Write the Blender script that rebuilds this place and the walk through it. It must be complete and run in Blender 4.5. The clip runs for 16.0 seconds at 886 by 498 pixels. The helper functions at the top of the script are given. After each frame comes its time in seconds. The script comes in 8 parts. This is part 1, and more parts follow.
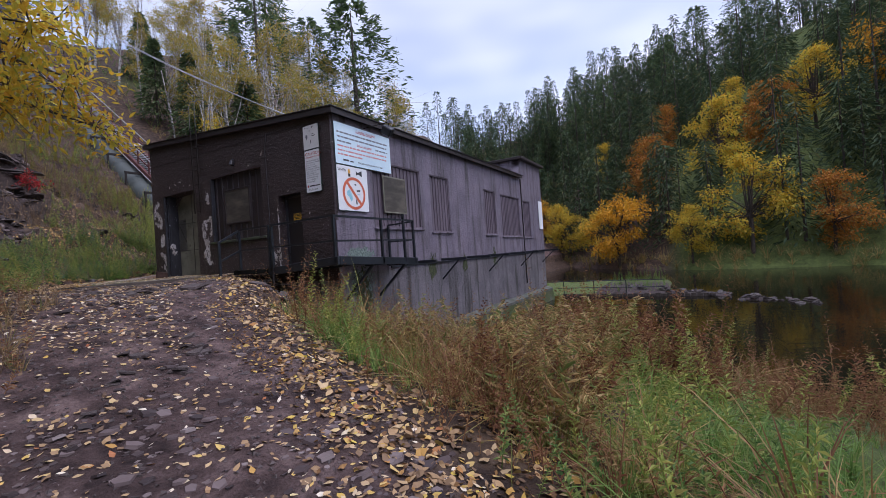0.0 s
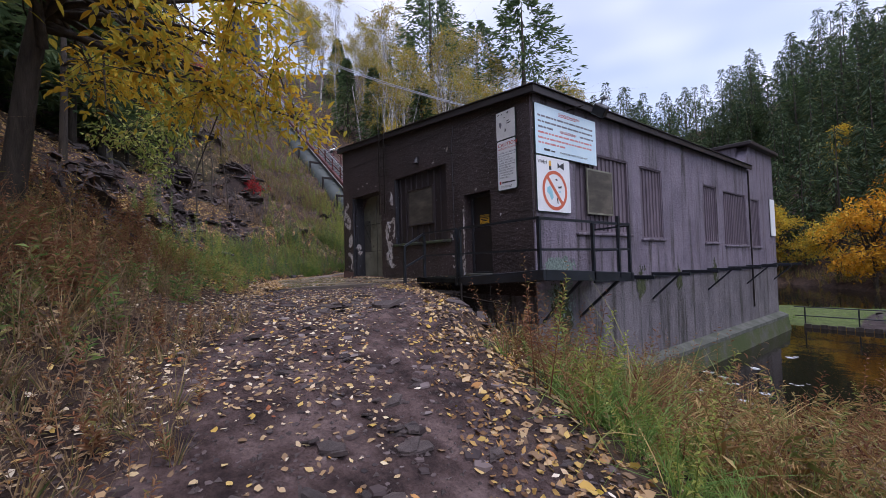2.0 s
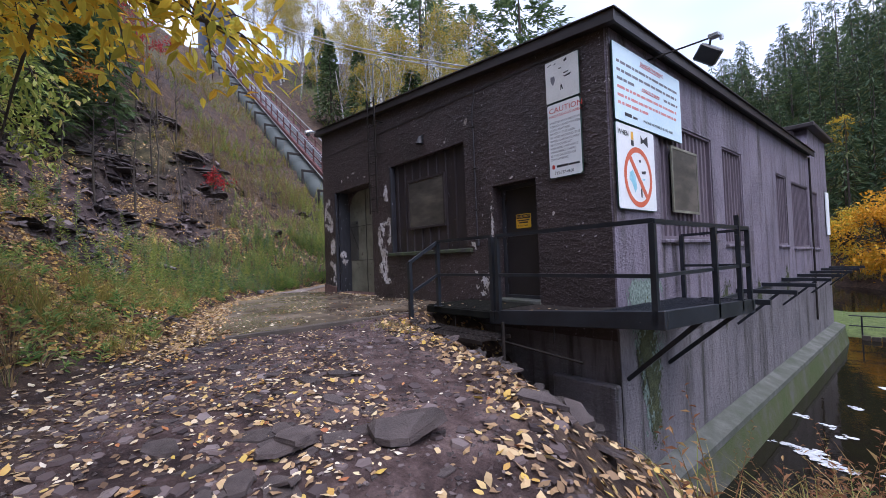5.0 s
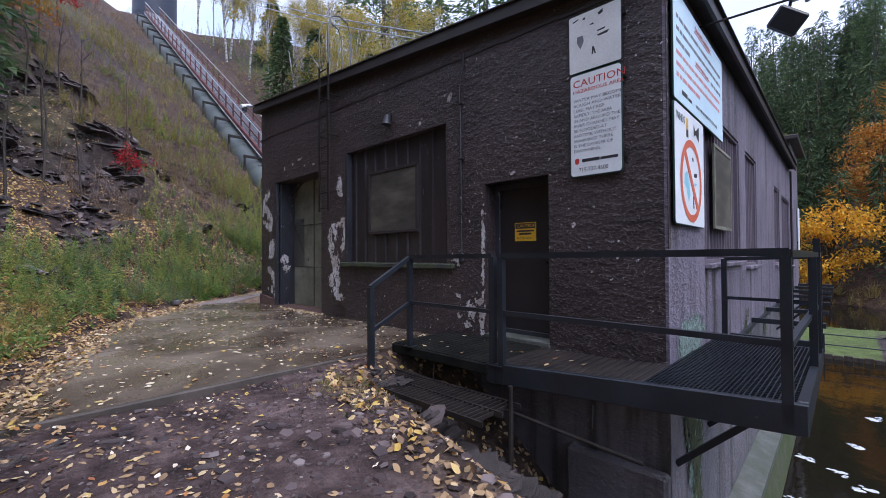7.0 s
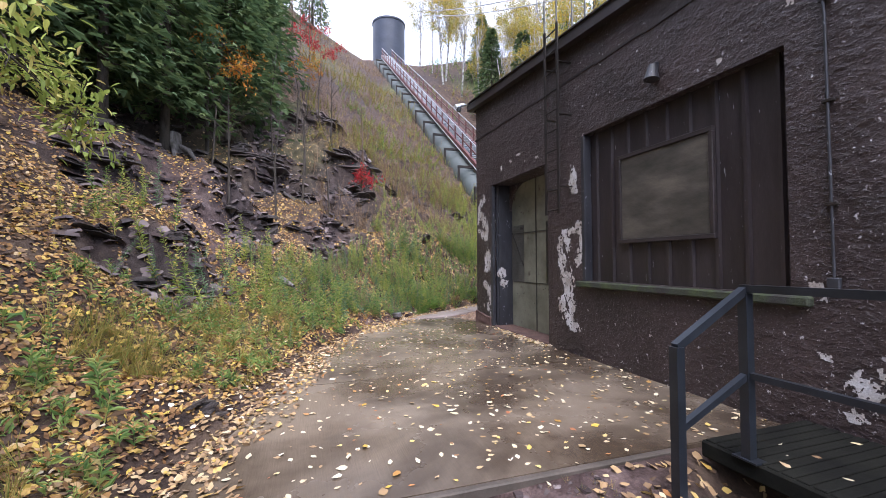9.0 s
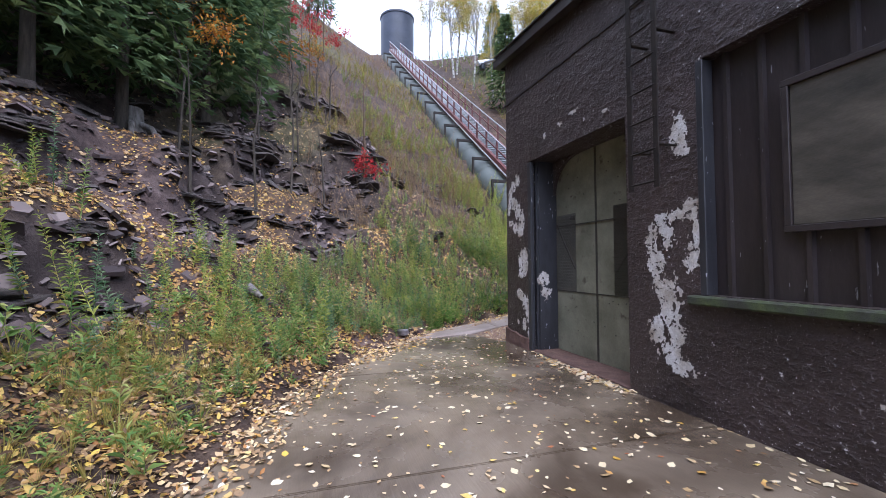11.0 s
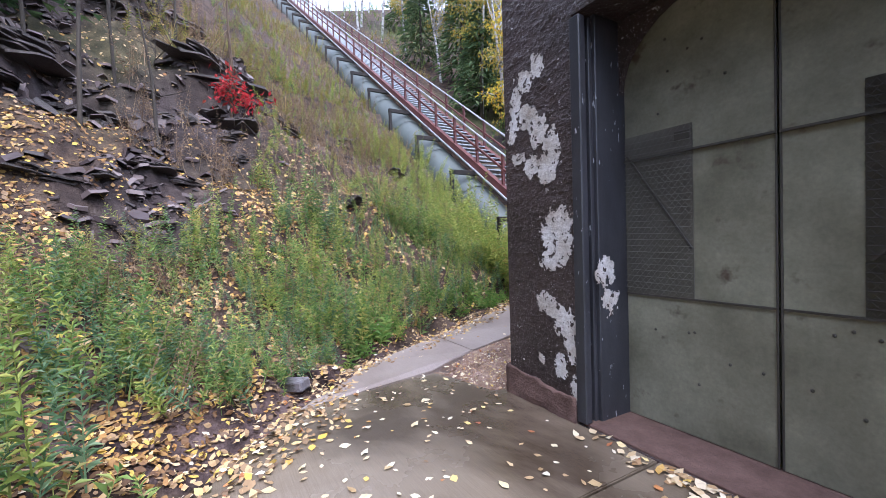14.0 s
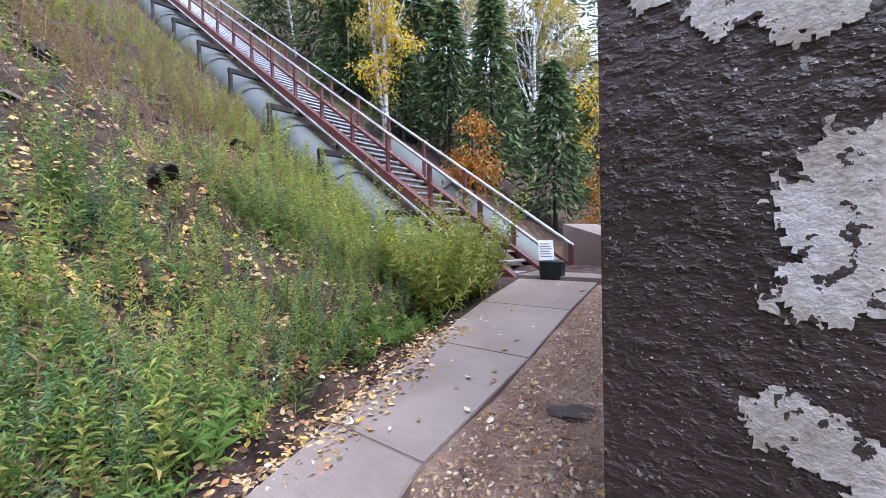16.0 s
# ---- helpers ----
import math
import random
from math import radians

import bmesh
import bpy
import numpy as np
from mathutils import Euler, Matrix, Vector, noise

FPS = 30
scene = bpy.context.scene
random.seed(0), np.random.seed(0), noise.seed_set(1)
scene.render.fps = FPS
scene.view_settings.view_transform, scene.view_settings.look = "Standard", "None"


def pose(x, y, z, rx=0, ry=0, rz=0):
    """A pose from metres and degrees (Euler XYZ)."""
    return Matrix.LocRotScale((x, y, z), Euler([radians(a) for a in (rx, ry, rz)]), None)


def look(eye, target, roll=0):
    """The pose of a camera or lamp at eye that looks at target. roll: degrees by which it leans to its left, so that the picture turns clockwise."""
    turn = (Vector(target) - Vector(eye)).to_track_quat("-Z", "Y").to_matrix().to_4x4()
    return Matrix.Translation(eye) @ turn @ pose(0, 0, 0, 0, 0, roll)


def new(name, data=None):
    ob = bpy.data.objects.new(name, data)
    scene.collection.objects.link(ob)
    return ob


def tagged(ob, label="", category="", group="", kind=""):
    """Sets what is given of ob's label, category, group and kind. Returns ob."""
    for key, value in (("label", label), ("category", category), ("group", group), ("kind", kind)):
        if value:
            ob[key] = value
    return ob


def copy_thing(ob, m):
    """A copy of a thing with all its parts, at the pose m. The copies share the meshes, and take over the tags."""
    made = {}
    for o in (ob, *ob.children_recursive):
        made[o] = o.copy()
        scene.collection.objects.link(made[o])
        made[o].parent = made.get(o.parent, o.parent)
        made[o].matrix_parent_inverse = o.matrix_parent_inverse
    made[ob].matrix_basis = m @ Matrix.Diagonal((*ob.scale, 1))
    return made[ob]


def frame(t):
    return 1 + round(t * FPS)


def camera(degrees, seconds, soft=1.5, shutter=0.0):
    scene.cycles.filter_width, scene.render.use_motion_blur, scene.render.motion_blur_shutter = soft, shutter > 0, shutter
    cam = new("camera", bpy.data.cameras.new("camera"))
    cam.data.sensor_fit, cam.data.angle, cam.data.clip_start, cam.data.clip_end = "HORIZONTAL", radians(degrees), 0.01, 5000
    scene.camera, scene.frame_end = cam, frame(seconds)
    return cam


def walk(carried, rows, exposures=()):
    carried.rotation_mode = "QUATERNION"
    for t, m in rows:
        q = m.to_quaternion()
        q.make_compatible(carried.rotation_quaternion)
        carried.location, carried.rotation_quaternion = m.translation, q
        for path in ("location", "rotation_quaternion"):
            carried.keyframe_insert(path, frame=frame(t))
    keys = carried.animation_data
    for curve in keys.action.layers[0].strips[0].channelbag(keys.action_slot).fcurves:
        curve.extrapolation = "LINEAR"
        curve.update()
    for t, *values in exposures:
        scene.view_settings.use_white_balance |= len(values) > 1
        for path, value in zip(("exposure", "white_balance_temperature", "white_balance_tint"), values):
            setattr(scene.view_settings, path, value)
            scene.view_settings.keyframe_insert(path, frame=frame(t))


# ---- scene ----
cam = camera(93.8, 16.0, soft=0.8, shutter=0.0)
PATH = [
    (0, (8.037, -8.065, 0.159), (7.014, -6.346, 0.183), -4.0),
    (0.5, (7.427, -7.745, 0.232), (6.123, -6.229, 0.275), -4.5),
    (1, (6.879, -7.518, 0.322), (5.477, -6.092, 0.373), -4.4),
    (1.5, (6.343, -7.32, 0.414), (4.817, -6.029, 0.48), -3.8),
    (2, (5.839, -7.168, 0.447), (4.27, -5.93, 0.514), -1.6),
    (2.5, (5.291, -6.942, 0.501), (3.699, -5.732, 0.569), -1.4),
    (3, (4.833, -6.696, 0.574), (3.258, -5.465, 0.639), -1.6),
    (5.5, (2.477, -5.33, 0.995), (0.981, -4.003, 1.03), -2.5),
    (6, (2.082, -5.047, 1.074), (0.682, -3.619, 1.111), -2.2),
    (6.5, (1.651, -4.753, 1.137), (0.259, -3.317, 1.154), -1.7),
    (7, (1.229, -4.529, 1.22), (-0.153, -3.083, 1.25), -0.3),
    (7.5, (0.753, -4.298, 1.239), (-0.724, -2.95, 1.264), -1.4),
    (8, (0.267, -3.998, 1.265), (-1.437, -2.951, 1.305), -0.6),
    (8.5, (-0.202, -3.918, 1.365), (-2.078, -3.224, 1.409), 0.2),
    (10.8, (-2.612, -3.329, 1.402), (-4.524, -2.748, 1.478), -0.6),
    (11, (-2.879, -3.292, 1.394), (-4.788, -2.699, 1.463), -0.3),
    (11.5, (-3.514, -3.261, 1.484), (-5.411, -2.63, 1.547), -1.6),
    (12, (-4.104, -3.181, 1.483), (-5.975, -2.478, 1.521), -2.0),
    (12.5, (-4.735, -3.034, 1.476), (-6.588, -2.283, 1.49), -2.1),
    (13, (-5.371, -2.875, 1.431), (-7.18, -2.022, 1.423), -1.8),
    (13.5, (-6.028, -2.63, 1.418), (-7.816, -1.735, 1.388), -1.6),
    (14, (-6.65, -2.386, 1.416), (-8.382, -1.388, 1.367), -1.7),
    (14.5, (-7.281, -2.125, 1.421), (-8.986, -1.081, 1.359), -1.6),
    (15, (-7.901, -1.926, 1.415), (-9.554, -0.802, 1.354), -1.8),
    (15.5, (-8.542, -1.664, 1.389), (-10.085, -0.394, 1.328), -1.6),
    (16, (-9.133, -1.359, 1.38), (-10.424, 0.168, 1.321), -1.5),
]
walk(cam, [(t, look(eye, target, roll)) for t, eye, target, roll in PATH],
     exposures=[(0.0, 0.50, 6050, 22), (3.0, 0.58, 6100, 21), (5.5, 1.08, 5850, 19), (6.5, 0.98, 5700, 18), (7.5, 1.18, 5850, 17), (8.0, 1.78, 6050, 17), (8.5, 1.80, 6200, 17), (11.0, 1.62, 5800, 15), (12.5, 1.68, 5800, 15), (13.5, 1.94, 5700, 15), (16.0, 2.02, 5780, 15)])

# ---- world and light ----
SUN_EL, SUN_AZ = radians(64), radians(94)
world = bpy.data.worlds.new("overcast_sky")
scene.world = world
world.use_nodes = True
wn, wl = world.node_tree.nodes, world.node_tree.links
wn.clear()
w_out = wn.new("ShaderNodeOutputWorld")
w_bg = wn.new("ShaderNodeBackground")
w_sky = wn.new("ShaderNodeTexSky")
w_sky.sky_type, w_sky.sun_disc = "NISHITA", False
w_sky.sun_elevation, w_sky.sun_rotation = SUN_EL, SUN_AZ
w_sky.air_density, w_sky.dust_density = 1.0, 1.2
w_sc = wn.new("ShaderNodeVectorMath")
w_sc.operation = "SCALE"
w_sc.inputs["Scale"].default_value = 0.14
w_co = wn.new("ShaderNodeTexCoord")
w_mp = wn.new("ShaderNodeMapping")
w_mp.inputs["Scale"].default_value = (1.0, 1.0, 2.6)
w_nz = wn.new("ShaderNodeTexNoise")
w_nz.inputs["Scale"].default_value, w_nz.inputs["Detail"].default_value = 1.2, 3.0
w_rp = wn.new("ShaderNodeValToRGB")
w_rp.color_ramp.elements[0].position, w_rp.color_ramp.elements[1].position = 0.34, 0.68
w_mx = wn.new("ShaderNodeMix")
w_mx.data_type = "RGBA"
w_mx.inputs["B"].default_value = (0.98, 1.01, 1.07, 1)
wl.new(w_co.outputs["Generated"], w_mp.inputs["Vector"])
wl.new(w_mp.outputs["Vector"], w_nz.inputs["Vector"])
wl.new(w_nz.outputs["Fac"], w_rp.inputs["Fac"])
wl.new(w_rp.outputs["Color"], w_mx.inputs["Factor"])
wl.new(w_sky.outputs["Color"], w_sc.inputs[0])
wl.new(w_sc.outputs["Vector"], w_mx.inputs["A"])
wl.new(w_mx.outputs["Result"], w_bg.inputs["Color"])
w_bg.inputs["Strength"].default_value = 1.0
wl.new(w_bg.outputs["Background"], w_out.inputs["Surface"])

sun = new("sun", bpy.data.lights.new("sun", "SUN"))
sun.data.energy, sun.data.angle, sun.data.color = 1.5, radians(60), (1.0, 0.97, 0.93)
sun.matrix_world = look((math.sin(SUN_AZ) * 60 * math.cos(SUN_EL), math.cos(SUN_AZ) * 60 * math.cos(SUN_EL), 60 * math.sin(SUN_EL)), (0, 0, 0))


# ---- materials ----
def noise_node(nt, co, scale, detail=5.0, rough=0.55, dist=0.0):
    n = nt.nodes.new("ShaderNodeTexNoise")
    n.inputs["Scale"].default_value, n.inputs["Detail"].default_value = scale, detail
    n.inputs["Roughness"].default_value, n.inputs["Distortion"].default_value = rough, dist
    nt.links.new(co, n.inputs["Vector"])
    return n.outputs["Fac"]


def ramp_node(nt, fac, stops):
    n = nt.nodes.new("ShaderNodeValToRGB")
    els = n.color_ramp.elements
    while len(els) < len(stops):
        els.new(0.5)
    for e, (p, c) in zip(els, stops):
        e.position, e.color = p, (*c, 1)
    nt.links.new(fac, n.inputs["Fac"])
    return n.outputs["Color"]


def mix_node(nt, fac, a, b, blend="MIX"):
    n = nt.nodes.new("ShaderNodeMix")
    n.data_type, n.blend_type = "RGBA", blend
    for v, k in ((fac, "Factor"), (a, "A"), (b, "B")):
        if isinstance(v, (int, float)):
            n.inputs[k].default_value = v
        elif isinstance(v, tuple):
            n.inputs[k].default_value = (*v, 1)
        else:
            nt.links.new(v, n.inputs[k])
    return n.outputs["Result"]


def step_node(nt, fac, lo, hi):
    n = nt.nodes.new("ShaderNodeMapRange")
    n.interpolation_type = "SMOOTHSTEP"
    n.inputs["From Min"].default_value, n.inputs["From Max"].default_value = lo, hi
    nt.links.new(fac, n.inputs["Value"])
    return n.outputs["Result"]


def bump_node(nt, height, strength, distance, normal=None):
    n = nt.nodes.new("ShaderNodeBump")
    n.inputs["Strength"].default_value, n.inputs["Distance"].default_value = strength, distance
    nt.links.new(height, n.inputs["Height"])
    if normal:
        nt.links.new(normal, n.inputs["Normal"])
    return n.outputs["Normal"]


def start_mat(name):
    m = bpy.data.materials.new(name)
    m.use_nodes = True
    nt = m.node_tree
    co = nt.nodes.new("ShaderNodeTexCoord").outputs["Object"]
    return m, nt, nt.nodes["Principled BSDF"], co


def surface(name, stops, scale, fine, rough=0.7, bump=0.3, depth=0.01, metal=0.0, grain=0.25, spots=None, stretch=(1, 1, 1), vary=0.0, spec=0.5):
    """Large stains from stops at scale, a fine grain over them, relief from the grain; spots: (colour, scale, low, high)."""
    m, nt, b, co = start_mat(name)
    if stretch != (1, 1, 1):
        mp = nt.nodes.new("ShaderNodeMapping")
        mp.inputs["Scale"].default_value = stretch
        nt.links.new(co, mp.inputs["Vector"])
        co = mp.outputs["Vector"]
    col = ramp_node(nt, noise_node(nt, co, scale, 6.0, 0.6), stops)
    g = noise_node(nt, co, fine, 6.0, 0.65)
    col = mix_node(nt, grain, col, ramp_node(nt, g, [(0.25, (0.25, 0.25, 0.25)), (0.75, (1.0, 1.0, 1.0))]), "OVERLAY")
    if spots:
        c, s, lo, hi = spots
        col = mix_node(nt, step_node(nt, noise_node(nt, co, s, 4.0, 0.6), lo, hi), col, c)
    if vary:
        oi = nt.nodes.new("ShaderNodeObjectInfo")
        hs = nt.nodes.new("ShaderNodeHueSaturation")
        mr = nt.nodes.new("ShaderNodeMapRange")
        mr.inputs["To Min"].default_value, mr.inputs["To Max"].default_value = 1 - vary, 1 + vary
        nt.links.new(oi.outputs["Random"], mr.inputs["Value"])
        nt.links.new(mr.outputs["Result"], hs.inputs["Value"])
        nt.links.new(col, hs.inputs["Color"])
        col = hs.outputs["Color"]
    nt.links.new(col, b.inputs["Base Color"])
    b.inputs["Roughness"].default_value, b.inputs["Metallic"].default_value = rough, metal
    b.inputs["Specular IOR Level"].default_value = spec
    nt.links.new(bump_node(nt, g, bump, depth), b.inputs["Normal"])
    return m


def leafy(name, stops, rough=0.6, thin=0.35):
    """Leaves: each one takes its colour from the ramp by chance; thin lets light through."""
    m, nt, b, co = start_mat(name)
    ge = nt.nodes.new("ShaderNodeNewGeometry")
    col = ramp_node(nt, ge.outputs["Random Per Island"], stops)
    col = mix_node(nt, 0.3, col, ramp_node(nt, noise_node(nt, co, 0.8, 3.0), [(0.3, (0.35, 0.35, 0.35)), (0.7, (0.75, 0.75, 0.75))]), "OVERLAY")
    nt.links.new(col, b.inputs["Base Color"])
    b.inputs["Roughness"].default_value = rough
    b.inputs["Specular IOR Level"].default_value = 0.25
    tr = nt.nodes.new("ShaderNodeBsdfTranslucent")
    mx = nt.nodes.new("ShaderNodeMixShader")
    mx.inputs["Fac"].default_value = thin
    nt.links.new(col, tr.inputs["Color"])
    nt.links.new(b.outputs["BSDF"], mx.inputs[1])
    nt.links.new(tr.outputs["BSDF"], mx.inputs[2])
    nt.links.new(mx.outputs["Shader"], nt.nodes["Material Output"].inputs["Surface"])
    return m


# ---- mesh helpers ----
def put_faces(name, verts, faces, mats=(), idx=None, smooth=False):
    """A mesh from arrays: verts n x 3, faces m x 3 or m x 4."""
    verts, faces = np.asarray(verts, np.float32), np.asarray(faces, np.int32)
    me = bpy.data.meshes.new(name)
    k = faces.shape[1]
    me.vertices.add(len(verts))
    me.vertices.foreach_set("co", verts.ravel())
    me.loops.add(faces.size)
    me.loops.foreach_set("vertex_index", faces.ravel())
    me.polygons.add(len(faces))
    me.polygons.foreach_set("loop_start", np.arange(0, faces.size, k, dtype=np.int32))
    for m in mats:
        me.materials.append(m)
    if idx is not None:
        me.polygons.foreach_set("material_index", np.asarray(idx, np.int32))
    me.polygons.foreach_set("use_smooth", np.full(len(faces), smooth))
    me.update(calc_edges=True)
    return me


def thing(name, label="", category="", group="", kind="", at=(0, 0, 0)):
    ob = new(name)
    ob.location = at
    ob.empty_display_size = 0.1
    return tagged(ob, label, category, group, kind)


def part(name, bm, material, parent=None, label="", smooth=False):
    me = bpy.data.meshes.new(name)
    bmesh.ops.recalc_face_normals(bm, faces=bm.faces)
    bm.to_mesh(me)
    bm.free()
    me.materials.append(material)
    if smooth:
        me.polygons.foreach_set("use_smooth", [True] * len(me.polygons))
    return hang(name, me, parent, label)


def hang(name, me, parent=None, label=""):
    ob = new(name, me)
    if parent:
        ob.parent = parent
        ob.matrix_parent_inverse = Matrix.Translation(-parent.location)
        if parent.parent:
            ob.matrix_parent_inverse = Matrix.Translation(-parent.location - parent.parent.location) if parent.type == "EMPTY" else Matrix()
    if label:
        tagged(ob, label)
    return ob


def add_box(bm, lo, hi, bevel=0.0, m=None):
    lo, hi = Vector(lo), Vector(hi)
    r = bmesh.ops.create_cube(bm, size=1.0, matrix=Matrix.Translation((lo + hi) / 2) @ Matrix.Diagonal((*(hi - lo), 1)))
    vs = r["verts"]
    if bevel:
        es = list({e for v in vs for e in v.link_edges})
        out = bmesh.ops.bevel(bm, geom=es, offset=bevel, segments=1, affect="EDGES")
        vs = list({v for f in out["faces"] for v in f.verts} | {v for v in vs if v.is_valid})
    if m:
        bmesh.ops.transform(bm, matrix=m, verts=[v for v in vs if v.is_valid])
    return bm


def box(lo, hi, bevel=0.0, m=None):
    return add_box(bmesh.new(), lo, hi, bevel, m)


def add_rod(bm, a, b, r, r2=None, n=8, square=False):
    """A round bar, or a square tube, from a to b."""
    a, b = Vector(a), Vector(b)
    d = b - a
    q = d.to_track_quat("Z", "Y").to_matrix().to_4x4()
    k = 4 if square else n
    s = math.sqrt(2) if square else 1.0
    m = Matrix.Translation((a + b) / 2) @ q @ (pose(0, 0, 0, 0, 0, 45) if square else Matrix())
    bmesh.ops.create_cone(bm, cap_ends=True, segments=k, radius1=r * s, radius2=(r if r2 is None else r2) * s, depth=d.length, matrix=m)
    return bm


def rod(a, b, r, r2=None, n=8, square=False):
    return add_rod(bmesh.new(), a, b, r, r2, n, square)


def tube_path(pts, radii, n=8):
    """Vertices and quads of a tapered tube along points."""
    pts = np.asarray(pts, float)
    t = np.gradient(pts, axis=0)
    t /= np.linalg.norm(t, axis=1)[:, None] + 1e-9
    ref = np.where(np.abs(t[:, 2:3]) > 0.9, [[1.0, 0, 0]], [[0, 0, 1.0]])
    u = np.cross(t, ref)
    u /= np.linalg.norm(u, axis=1)[:, None] + 1e-9
    v = np.cross(t, u)
    a = np.linspace(0, 2 * np.pi, n, endpoint=False)
    ring = np.cos(a)[None, :, None] * u[:, None] + np.sin(a)[None, :, None] * v[:, None]
    vs = (pts[:, None] + ring * np.asarray(radii)[:, None, None]).reshape(-1, 3)
    i = np.arange(len(pts) - 1)[:, None] * n + np.arange(n)[None]
    j = np.arange(len(pts) - 1)[:, None] * n + (np.arange(n)[None] + 1) % n
    return vs, np.stack([i, j, j + n, i + n], -1).reshape(-1, 4)


def joined(pieces):
    """Joins (verts, faces) pairs."""
    vs, fs, o = [], [], 0
    for v, f in pieces:
        vs.append(v)
        fs.append(np.asarray(f) + o)
        o += len(v)
    return np.concatenate(vs), np.concatenate(fs)


def scatter(verts, faces, places, axes, sizes):
    """Copies of a template: places n x 3, axes n x 3 x 3 (columns are the template's x, y, z), sizes n or n x 3."""
    verts, faces = np.asarray(verts, float), np.asarray(faces)
    sizes = np.asarray(sizes, float)
    if sizes.ndim == 1:
        sizes = np.repeat(sizes[:, None], 3, 1)
    v = np.einsum("nij,nkj->nki", axes, verts[None] * sizes[:, None]) + np.asarray(places)[:, None]
    f = faces[None] + (np.arange(len(places)) * len(verts))[:, None, None]
    return v.reshape(-1, 3), f.reshape(-1, faces.shape[1])


def frames_along(d, rng, up=None):
    """Random frames whose y axis runs along d (n x 3)."""
    d = d / (np.linalg.norm(d, axis=1)[:, None] + 1e-9)
    r = rng.normal(size=d.shape) if up is None else np.asarray(up, float) + rng.normal(scale=0.35, size=d.shape)
    x = np.cross(d, r)
    x /= np.linalg.norm(x, axis=1)[:, None] + 1e-9
    return np.stack([x, d, np.cross(x, d)], -1)


def wander(x, y, s, seed=0.0):
    """Smooth bumps, about -1 to 1, over arrays of places."""
    x, y = np.asarray(x, float) / s, np.asarray(y, float) / s
    o = np.zeros(np.broadcast(x, y).shape)
    for k, (a, b, p) in enumerate(((1.0, 0.35, 0.3), (-0.62, 1.1, 1.9), (1.7, -1.3, 4.1), (0.4, 2.3, 2.2), (-2.6, 0.9, 0.7), (3.1, 2.7, 5.2))):
        o += np.sin(a * x + b * y + p + seed * (k + 1)) / (1 + 0.35 * k)
    return o / 2.4


# ---- the lie of the land ----
TOE = [(60, -38), (14, -14.0), (8, -10.4), (3.4, -7.95), (1, -6.75), (-1.6, -5.95), (-3.1, -5.05), (-6, -4.15), (-7.3, -3.8), (-10, -2.25), (-11.4, -0.8),
       (-12.2, 1.0), (-12.9, 3.0), (-14.6, 4.3), (-14.8, 9), (-15, 40), (-14, 160)]
BRINK = [(60, -22), (14, -9.2), (6.8, -6.2), (4.4, -5.1), (3.0, -4.55), (1.7, -4.0), (0.8, -3.15), (0, -2.8), (-1.4, -2.4), (-2.5, -2.05), (-3.1, -1.3), (-3.2, 0.2), (-9, 0.3), (-9.2, 17), (-12, 40), (-12, 160)]
FAR = [(140, 10), (60, 28), (21, 39.5), (9, 40), (2, 44), (-6, 54), (-14, 66), (-40, 78), (-150, 95)]
WATER_Z = -3.2


def side_of(x, y, line):
    """Distance to a line of points, positive on its left."""
    best, sign = np.full(np.shape(x), 1e9), np.ones(np.shape(x))
    for (ax, ay), (bx, by) in zip(line, line[1:]):
        dx, dy = bx - ax, by - ay
        t = np.clip(((x - ax) * dx + (y - ay) * dy) / (dx * dx + dy * dy), 0, 1)
        d = np.hypot(x - ax - t * dx, y - ay - t * dy)
        c = dx * (y - ay) - dy * (x - ax)
        near = d < best - 1e-9
        sign = np.where(near, np.where(c >= 0, 1.0, -1.0), sign)
        best = np.where(near, d, best)
    return best * sign


def ramp_height(x, y):
    z = np.interp(x, [-3.1, -0.2, 0.27, 1.23, 2.48, 4.83, 8, 14, 30], [-0.06, -0.08, -0.13, -0.19, -0.41, -0.83, -1.24, -1.75, -1.9])
    rise = np.clip((y + 0.4) * 0.11, 0, 0.75)
    return np.where(x < -9.5, rise - 0.05, z)


# rock scars in the slope: middle, bearing of the face, half its length, its height
SCARS = [(-18.2, -1.45, 136, 1.7, 1.0), (-15.9, -5.0, 150, 1.5, 1.15), (-12.0, -5.45, 160, 1.1, 0.8), (-19.2, -5.3, 150, 1.5, 0.8), (-13.9, -3.2, 140, 1.0, 0.45), (-8.3, -6.0, 165, 1.3, 0.6), (-22.5, -3.0, 140, 1.6, 0.8), (-4.6, -7.6, 170, 1.4, 0.6), (-10.4, -7.4, 160, 1.2, 0.7)]


def scar_frame(x, y, scar):
    """How far along the face and how far uphill of it a place lies, and how strong the scar is there."""
    cx, cy, turn, half, _ = scar
    c, q = math.cos(radians(turn)), math.sin(radians(turn))
    along, up = (x - cx) * c + (y - cy) * q, (y - cy) * c - (x - cx) * q
    up = up + 0.22 * wander(x, y, 0.5, cx) + 0.10 * wander(x, y, 0.2, cy)
    return along, up, np.clip(1.35 - np.abs(along) / half, 0, 1) ** 0.7


def scarred(x, y):
    """0 to 1: bare rock on the faces of the scars."""
    x, y = np.broadcast_arrays(np.asarray(x, float), np.asarray(y, float))
    m = np.zeros(x.shape)
    for sc_ in SCARS:
        _, up, w = scar_frame(x, y, sc_)
        m = np.maximum(m, w * np.clip((up + 0.95) / 0.3, 0, 1) * np.clip((0.42 - up) / 0.2, 0, 1))
    return m


